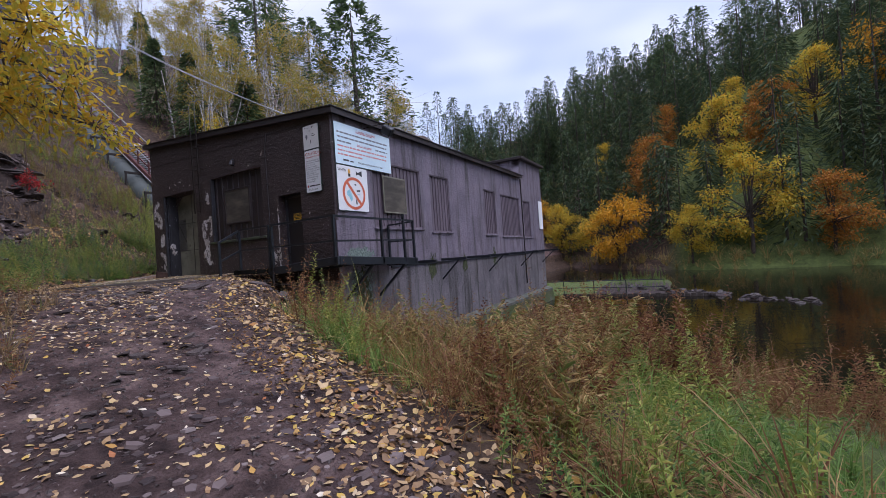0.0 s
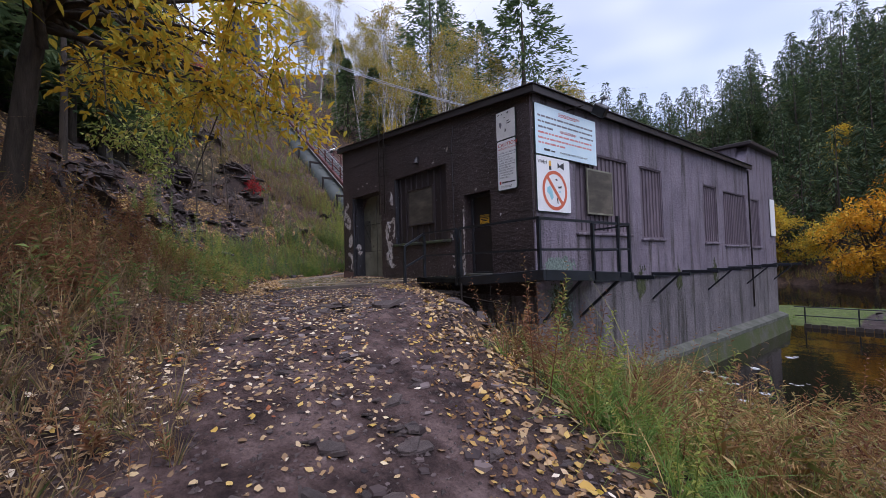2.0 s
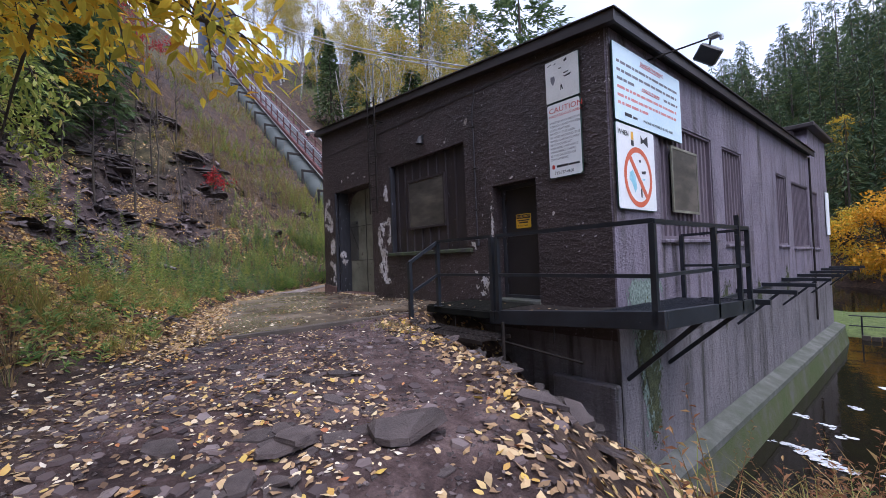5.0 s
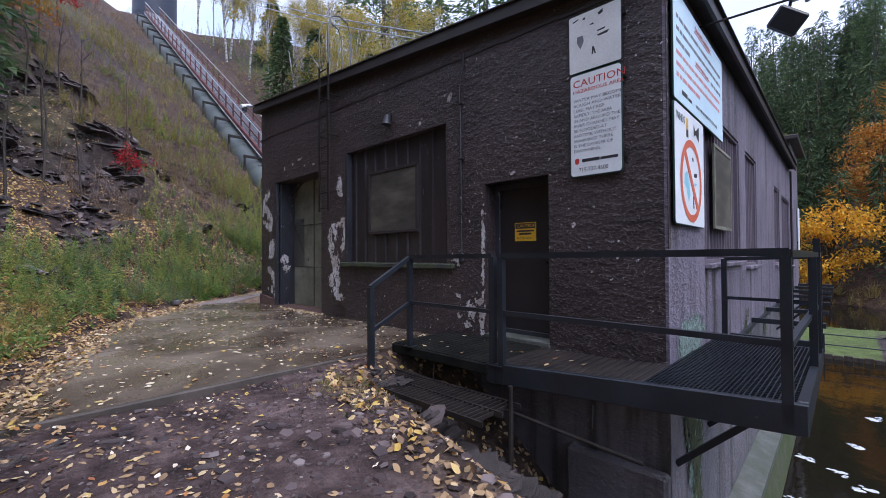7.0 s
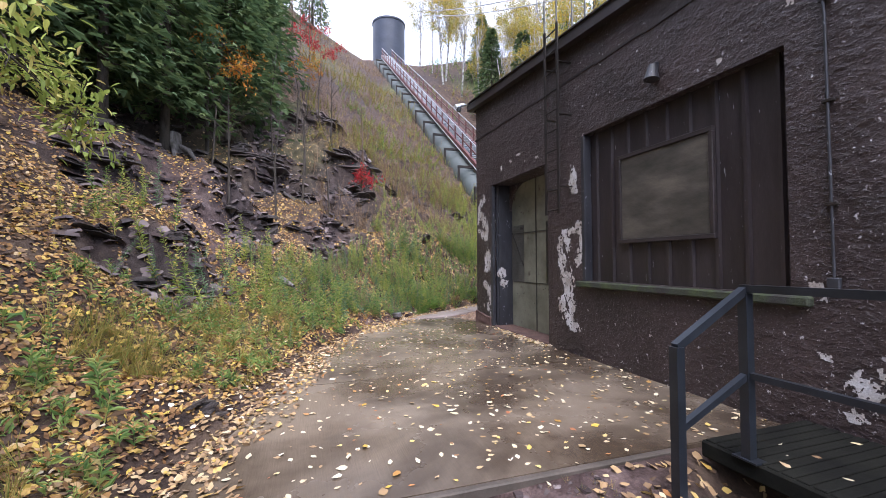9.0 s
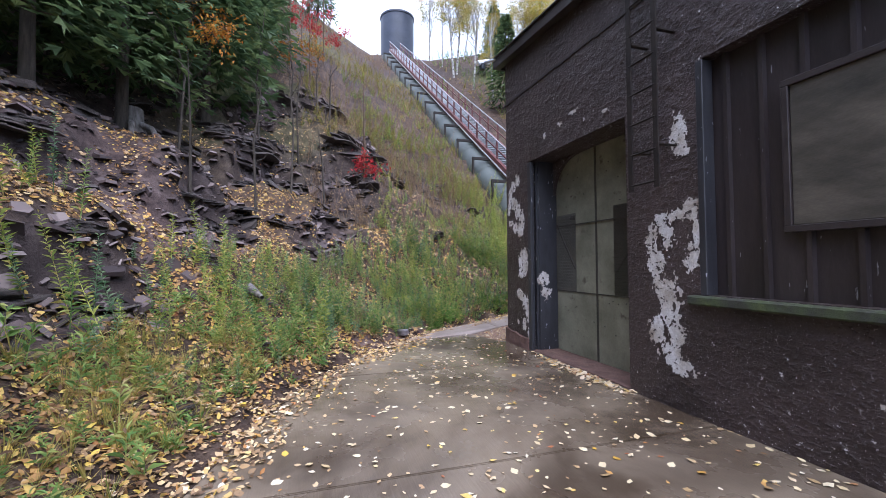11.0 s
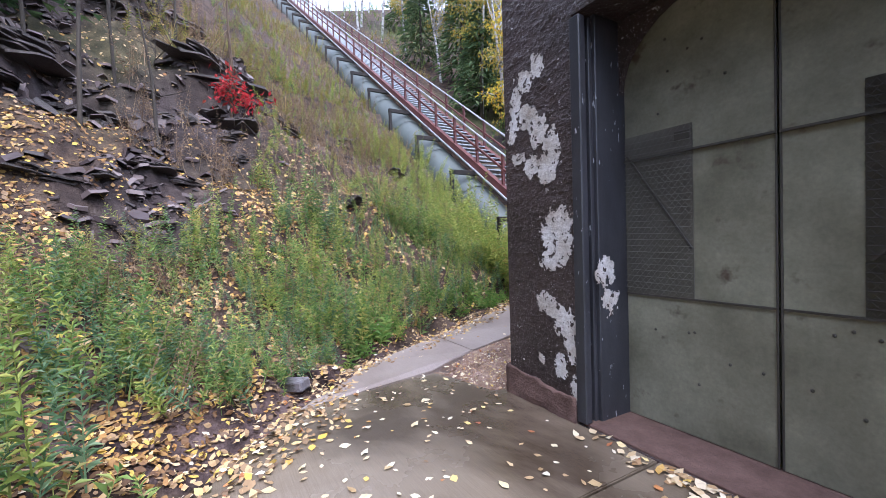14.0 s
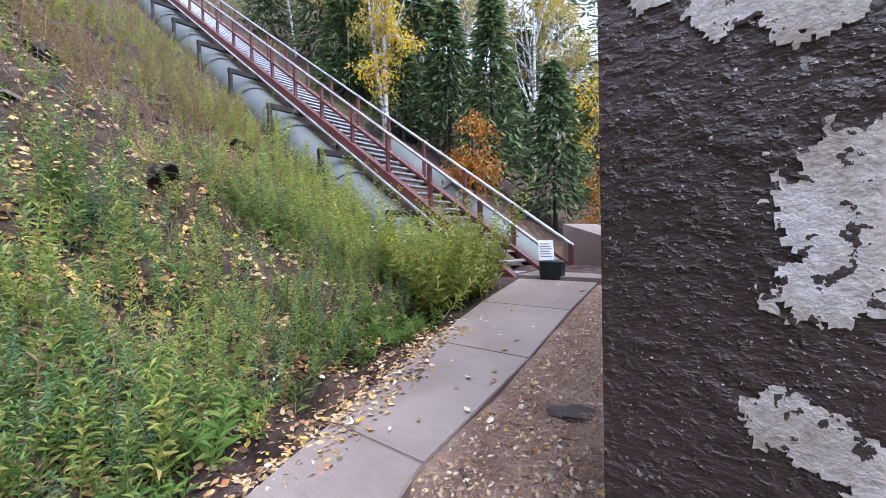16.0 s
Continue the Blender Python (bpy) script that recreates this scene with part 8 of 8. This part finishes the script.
def shale_mesh(seed, layers, mat):
    """A ledge of thin broken plates lying on one another."""
    rg = np.random.default_rng(seed)
    bm = bmesh.new()
    z = -0.34 if layers > 3 else -0.06
    for k in range(layers):
        th = rg.uniform(0.05, 0.2) * 4.0 / layers if layers > 3 else rg.uniform(0.05, 0.12)
        n = rg.integers(8, 13) if layers > 3 else rg.integers(6, 10)
        an = np.sort(rg.uniform(0, 6.28, n))
        rr = rg.uniform(0.40, 0.60, n) * (1 - 0.4 * k / layers)
        ox, oy = rg.normal(scale=0.13, size=2)
        tx, ty = rg.normal(scale=0.07, size=2)
        lo = [bm.verts.new((ox + r * math.cos(a), oy + r * math.sin(a), z + tx * math.cos(a) + rg.normal(scale=0.012))) for a, r in zip(an, rr)]
        hi = [bm.verts.new((v.co.x * 0.96, v.co.y * 0.96, v.co.z + th + rg.normal(scale=0.015))) for v in lo]
        bm.faces.new(lo[::-1])
        bm.faces.new(hi)
        for i in range(n):
            bm.faces.new([lo[i], lo[(i + 1) % n], hi[(i + 1) % n], hi[i]])
        z += th * 0.85
    bmesh.ops.triangulate(bm, faces=[f for f in bm.faces if len(f.verts) > 4])
    bmesh.ops.recalc_face_normals(bm, faces=bm.faces)
    me = bpy.data.meshes.new("stone")
    bm.to_mesh(me)
    bm.free()
    me.materials.append(mat)
    return me


# a flat five-sided chip of slate, and random level turns for many of them
CHIP_V = np.array([(0.5, 0.1, 0), (0.1, 0.45, 0), (-0.45, 0.2, 0), (-0.3, -0.4, 0), (0.3, -0.35, 0), (0.46, 0.1, 0.16), (0.1, 0.4, 0.2), (-0.4, 0.2, 0.17), (-0.28, -0.36, 0.12), (0.28, -0.3, 0.18)])
CHIP_F = np.array([(i, (i + 1) % 5, 5 + (i + 1) % 5) for i in range(5)] + [(i, 5 + (i + 1) % 5, 5 + i) for i in range(5)] + [(5, 6, 7), (5, 7, 8), (5, 8, 9)])


def chip_frames(P, tilt):
    f = frames_along(np.tile([[0.0, 0.0, 1.0]], (len(P), 1)) + rng.normal(scale=tilt, size=(len(P), 3)), rng)
    return np.stack([f[:, :, 2], f[:, :, 0], f[:, :, 1]], -1)


slates = [shale_mesh(k, 1 + k % 2, REDROCK) for k in range(6)]
crags = [shale_mesh(20 + k, 7 + k % 3, ROCK) for k in range(6)]


def stone(me, x, y, s, rot, label, group, sink=0.3, name="stone", z=None):
    ob = new(name, me)
    zz = (ground_z(x, y) if z is None else z)
    ob.matrix_world = pose(x, y, zz + s * (0.1 * (1 - sink) - (0.09 if sink > 0.85 else 0.0)), *rot) @ Matrix.Diagonal((s, s * 0.8, s, 1))
    return tagged(ob, label, "stone", group)


rng = np.random.default_rng(8)
for k in range(110):
    x = rng.uniform(-2.9, 4.5)
    yb = float(np.interp(x, [-3, 0, 2, 5], [-4.4, -4.6, -5.2, -6.4]))
    y = yb + rng.normal(0, 0.55)
    stone(slates[k % 6], x, y, rng.uniform(0.08, 0.24), (rng.normal(0, 6), rng.normal(0, 6), rng.uniform(0, 360)), "flat reddish slate lying on the track", "slates on the track", 0.8)
stone(slates[1], 0.75, -4.15, 0.55, (8, -10, 30), "large flat slate slab on the track", "slates on the track")
stone(slates[3], 0.45, -4.75, 0.42, (-5, 6, 120), "flat reddish slate lying on the track", "slates on the track")
for k in range(48):
    x = rng.uniform(-2.6, 1.6)
    y = float(np.interp(x, [-3, 0, 1.7], [-1.75, -2.5, -3.6])) + rng.uniform(0.0, 0.9)
    stone((slates + crags)[k % 12], x, y, rng.uniform(0.15, 0.5), (rng.normal(0, 14), rng.normal(0, 14), rng.uniform(0, 360)), "broken slate on the bank below the platform", "bank stones")
for k in range(420):
    x, y = rng.uniform(-26, -5), rng.uniform(-9, 3.4)
    h = float(hd(np.array([x]), np.array([y]))[0])
    if h < 1.2 or h > 11 or rng.random() > 0.25 + 0.9 * float(wander(x, y, 2.2, 9.0)):
        continue
    stone(crags[k % 6], x, y, rng.uniform(0.25, 1.0), (rng.normal(0, 10), rng.normal(14, 10), rng.uniform(0, 360)), "dark weathered shale jutting from the slope", "shale on the slope", 0.9, "shale_ledge")
for cx, cy, turn, half, high in SCARS:
    for k in range(int(half * 5)):
        a = rng.uniform(-1.1, 1.1) * half
        b = rng.uniform(-0.35, 0.3)
        x, y = cx + a * math.cos(radians(turn)) - b * math.sin(radians(turn)), cy + a * math.sin(radians(turn)) + b * math.cos(radians(turn))
        ob = new("rock_ledge", crags[k % 6])
        w = rng.uniform(0.35, 0.95) * half * 0.7
        ob.matrix_world = pose(x, y, ground_z(x, y) - 0.10 + 0.12 * high * rng.random(), rng.normal(0, 7), rng.normal(8, 8), turn + rng.normal(0, 16)) @ Matrix.Diagonal((w * 1.5, w * 0.75, w * rng.uniform(0.4, 0.8), 1))
        tagged(ob, "dark layered shale ledge jutting from the bare slope", "rock", "ledges on the slope")
P = strewn(rng, 60000, -24, -3, -9, 3.2, lambda x, y: (hd(x, y) > 0.8) & (rng.random(x.size) < np.maximum(scarred(x, y) * 0.8, np.clip(wander(x, y, 2.2, 9.0) * 0.5 - 0.1, 0, 0.5))))[:4200]
gv, gf = scatter(CHIP_V, CHIP_F, np.stack([P[:, 0], P[:, 1], land(P[:, 0], P[:, 1]) - 0.02], -1), chip_frames(P, 0.5), 0.07 + 0.30 * rng.random(len(P)) ** 3)
tagged(new("slope_rubble", put_faces("slope_rubble", gv, gf, [SHARD])), "dark broken shale rubble on the bare slope", "rubble", kind="stuff")
for x, y, s, r in ((-21.4, -0.9, 1.8, 20), (-24, -1.6, 2.0, 0), (-18.4, -7.6, 1.8, 0)):
    stone(crags[int(s * 7) % 5], x, y, s, (10, 16, r), "dark layered rock outcrop on the slope", "rock outcrops", 1.0, "rock_outcrop")
for x, y, s in ((-7.4, -4.2, 0.22), (-6.9, -4.35, 0.26), (-5.6, -4.6, 0.24), (-4.9, -4.7, 0.3), (-8.6, -3.9, 0.2)):
    stone(crags[int(s * 50) % 5], x, y, s, (0, 0, s * 900), "grey stone at the slab edge", "edge stones", 0.2)
rng = np.random.default_rng(9)
for k in range(60):
    tt = rng.random()
    x, y = 3 + 9.7 * tt + rng.normal(0, 0.7), 24 - 7.3 * tt + rng.normal(0, 0.7)
    stone(crags[k % 6], x, y, rng.uniform(0.2, 0.7), (rng.normal(0, 10), rng.normal(0, 10), rng.uniform(0, 360)), "wet dark stone on the river spit", "spit stones", 0.5)
brick = thing("loose_brick", "grey concrete brick lying at the path edge", "brick", at=(-10.78, -1.70, 0.03))
part("brick_body", box((-0.15, -0.075, -0.03), (0.15, 0.075, 0.07), 0.012, pose(-10.78, -1.70, 0.05, 4, -6, 40)), LOWER, brick)
P = strewn(rng, 20000, -11.3, -9.5, -0.3, 5.0, lambda x, y: (side_of(x, y, WALK_RIGHT) < -0.05) & (x < -9.7) & (wander(x, y, 0.35, 5) > -0.6))[:8500]
gv, gf = scatter(np.array([(0.014, 0, 0), (-0.014, 0, 0), (0.0, 1.0, 0.05)]), np.array([(0, 1, 2)]), np.stack([P[:, 0], P[:, 1], land(P[:, 0], P[:, 1]) + rng.uniform(0.008, 0.03, len(P))], -1), frames_along(rng.normal(size=(len(P), 3)) * [1, 1, 0.12], rng, (0, 0, 1)), np.stack([np.full(len(P), 0.12), rng.uniform(0.05, 0.12, len(P)), np.full(len(P), 0.1)], -1))
tagged(new("pine_needles", put_faces("pine_needles", gv, gf, [NEEDLE])), "dry tan pine needles matted beside the wall", "needles", kind="stuff")
stone(slates[3], -10.25, 1.35, 0.34, (4, 8, 30), "flat mossy stone lying beside the footpath", "strip stones", 0.7)
stone(slates[2], -10.5, 0.4, 0.2, (4, 8, 100), "small flat stone lying beside the footpath", "strip stones", 0.7)
P = strewn(rng, 5000, -11.2, -9.5, -0.3, 4.5, lambda x, y: (side_of(x, y, WALK_RIGHT) < -0.06) & (x < -9.72))
gv, gf = scatter(np.array([(0.5, 0, 0), (-0.3, 0.45, 0), (-0.3, -0.45, 0), (0, 0, 0.5)]), np.array([(0, 1, 3), (1, 2, 3), (2, 0, 3)]), np.stack([P[:, 0], P[:, 1], land(P[:, 0], P[:, 1])], -1), frames_along(rng.normal(size=(len(P), 3)) * [1, 1, 0.2], rng, (0, 0, 1)), rng.uniform(0.012, 0.04, len(P)))
tagged(new("gravel", put_faces("gravel", gv, gf, [CHIPS])), "reddish gravel between the wall and the footpath", "gravel", kind="stuff")
P = strewn(rng, 9000, -3, 9, -9, -2, onpath)
gv, gf = scatter(np.array([(0.5, 0, 0), (-0.3, 0.45, 0), (-0.3, -0.45, 0), (0, 0, 0.45)]), np.array([(0, 1, 3), (1, 2, 3), (2, 0, 3)]), np.stack([P[:, 0], P[:, 1], land(P[:, 0], P[:, 1])], -1), frames_along(rng.normal(size=(len(P), 3)) * [1, 1, 0.2], rng, (0, 0, 1)), rng.uniform(0.012, 0.05, len(P)))
tagged(new("track_grit", put_faces("track_grit", gv, gf, [REDROCK])), "small slate chips trodden into the track", "gravel", kind="stuff")
P = strewn(rng, 9000, -3, 9, -10.5, -2, lambda x, y: onpath(x, y) & (rng.random(x.size) < 0.5 + 0.5 * wander(x, y, 0.9, 3.3)))[:3000]
gv, gf = scatter(CHIP_V, CHIP_F, np.stack([P[:, 0], P[:, 1], land(P[:, 0], P[:, 1]) - 0.004], -1), chip_frames(P, 0.13), 0.035 + 0.10 * rng.random(len(P)) ** 3)
Q = strewn(rng, 14000, -3, 9, -10.5, -2, onpath)[:5200]
gv2, gf2 = scatter(CHIP_V, CHIP_F[5:], np.stack([Q[:, 0], Q[:, 1], land(Q[:, 0], Q[:, 1]) - 0.003], -1), chip_frames(Q, 0.2), 0.018 + 0.035 * rng.random(len(Q)) ** 2)
gv, gf = joined([(gv, gf), (gv2, gf2)])
tagged(new("slate_shards", put_faces("slate_shards", gv, gf, [SHARD])), "dark broken slate shards trodden into the track", "gravel", kind="stuff")
P = strewn(rng, 20000, 2.0, 11, -9, -2, lambda x, y: (ed(x, y) < 0.55) & (ed(x, y) > -1.0) & (rng.random(x.size) < 0.8 + 0.4 * wander(x, y, 0.5, 2.2) - 0.3 * np.abs(ed(x, y))))
litter("brink_leaves", P[:2600], rng, (0.03, 0.062), FALLEN_ORANGE, "tan and reddish leaves along the brink of the track", 0.012, flatness=0.4)
P = np.stack([rng.normal(-2.1, 0.35, 90), rng.normal(-2.35, 0.16, 90)], -1)
sown("moss_tufts", short, P, rng, (0.12, 0.28), G_TAN, "short yellow-green moss and grass by the landing", "grass", 0.5)

P = strewn(rng, 9000, -2.9, 2.0, -3.6, -0.9, lambda x, y: (ed(x, y) < 0.25) & (rng.random(x.size) < 0.6 + 0.5 * wander(x, y, 0.6, 4)))
litter("platform_bank_leaves", P[:450], rng, (0.05, 0.09), FALLEN_BROWN, "brown leaves caught on the bank below the platform", 0.02, flatness=0.5)
P = np.stack([rng.normal(-2.35, 0.3, 130), rng.normal(-2.05, 0.12, 130)], -1)
sown("bank_moss", short, P, rng, (0.10, 0.2), G_GOLD, "yellow-green moss tufts on the bank edge", "grass", 0.5)

# stump with bare roots, fallen log
stump = thing("tree_stump", "old grey stump with bare roots on the slope", "stump", at=(-14.5, -7.5, ground_z(-14.5, -7.5)))
sx, sy, sz = -14.5, -7.5, ground_z(-14.5, -7.5)
v, f = tube_path([(sx, sy, sz - 0.2), (sx, sy, sz + 0.2), (sx - 0.05, sy, sz + 0.55)], [0.36, 0.26, 0.22], 12)
hang("bole", put_faces("bole", v, f, [DEADWOOD], smooth=True), stump)
for a in (20, 70, 130, 200, 290):
    o = np.array([math.cos(radians(a)), math.sin(radians(a)), 0])
    v, f = tube_path([np.array([sx, sy, sz + 0.15]) + o * 0.2, np.array([sx, sy, sz + 0.05]) + o * 0.5, np.array([sx, sy, sz - 0.45]) + o * 0.85], [0.10, 0.07, 0.03], 7)
    hang("root", put_faces("root", v, f, [DEADWOOD], smooth=True), stump)
lx0, ly0 = -10.2, -4.28
lz0 = ground_z(lx0, ly0)
log = thing("fallen_log", "short rotting log lying in the weeds", "log", at=(lx0, ly0, lz0))
v, f = tube_path([(lx0 - 0.55, ly0 - 0.1, lz0 + 0.22), (lx0, ly0, lz0 + 0.16), (lx0 + 0.6, ly0 + 0.25, lz0 + 0.06)], [0.025, 0.085, 0.03], 10)
hang("trunk", put_faces("trunk", v, f, [DEADWOOD], smooth=True), log)

# ---- beyond the building: retaining wall, railing, foam ----
pier2 = thing("retaining_wall", "weathered plank-faced retaining wall at the lawn's edge", "wall", kind="structure")
for k, x in enumerate(np.arange(0.7, 9.0, 0.3)):
    part("plank", box((x, 19.2, -4.4), (x + 0.27, 19.3 + 0.02 * (k % 3), -3.0 - 0.03 * (k % 2)), 0.01), BARK, pier2)
fence = thing("lawn_railing", "thin dark pipe railing at the lawn's edge", "railing", at=(2, 19.5, -3))
for x in np.arange(0.7, 6.0, 1.9):
    part("post", rod((x, 19.5, -3.3), (x, 19.5, -2.2), 0.03), BLACK_STEEL, fence)
for z in (-2.22, -2.65):
    part("rail", rod((0.3, 19.5, z), (6.6, 19.5, z), 0.025), BLACK_STEEL, fence)
rng = np.random.default_rng(12)
for k, (x, y, ux, uy, n) in enumerate(((0.5, 5.25, 1.3, -0.35, 70), (0.85, 5.0, 1.0, -0.25, 50), (0.5, 7.45, 0.25, -0.1, 12), (1.75, 11.4, 0.25, 0.1, 12), (1.4, 6.5, 0.18, 0.0, 8), (2.1, 5.0, 0.3, -0.05, 14), (1.1, 7.0, 0.2, 0.0, 8), (2.3, 6.0, 0.3, 0.1, 6), (1.3, 8.8, 0.5, 0.3, 7), (2.6, 7.6, 0.4, 0.2, 6))):
    vs, fs = [], []
    for j in range(n):
        t = rng.random()
        cx, cy = x + ux * t + rng.normal(0, 0.03), y + uy * t + 0.10 * math.sin(5 * t + k) + rng.normal(0, 0.02 + 0.05 * math.sin(math.pi * t))
        r = rng.uniform(0.012, 0.055) * (0.5 + math.sin(math.pi * t))
        an = np.linspace(0, 2 * np.pi, 9, endpoint=False)
        rr = r * rng.uniform(0.6, 1.3, 9)
        o = len(vs)
        vs += [(cx, cy, WATER_Z + 0.014 + 0.0004 * j)] + [(cx + 1.6 * q * math.cos(w), cy + q * math.sin(w), WATER_Z + 0.006 + 0.0004 * j) for q, w in zip(rr, an)]
        fs += [(o, o + 1 + i, o + 1 + (i + 1) % 9) for i in range(9)]
    tagged(new("foam_patch", put_faces("foam_patch", vs, fs, [FOAM])), "drifting streak of white foam on dark water", "foam", "foam on the river")
# overhead cables
cab = thing("overhead_cables", "thin grey cables strung from the roof to the hill", "cable")
for dy, dz in ((0, 0), (0.5, -0.5)):
    a, b = np.array([-2.2, 1.6 + dy, 4.6]), np.array([-46.0, 6.0 + dy, 31.0 + dz])
    ts = np.linspace(0, 1, 24)
    pts = a + (b - a) * ts[:, None] - np.array([0, 0, 4 * 1.2])[None] * (ts * (1 - ts))[:, None]
    v, f = tube_path(pts, [0.018] * 24, 5)
    hang("cable", put_faces("cable", v, f, [GALV], smooth=True), cab)
mast = thing("cable_mast", "short steel mast holding cables on the roof", "mast", at=(-2.2, 1.8, 4.3))
part("pole", rod((-2.2, 1.8, 4.2), (-2.2, 1.8, 4.75), 0.03), OLD_STEEL, mast)
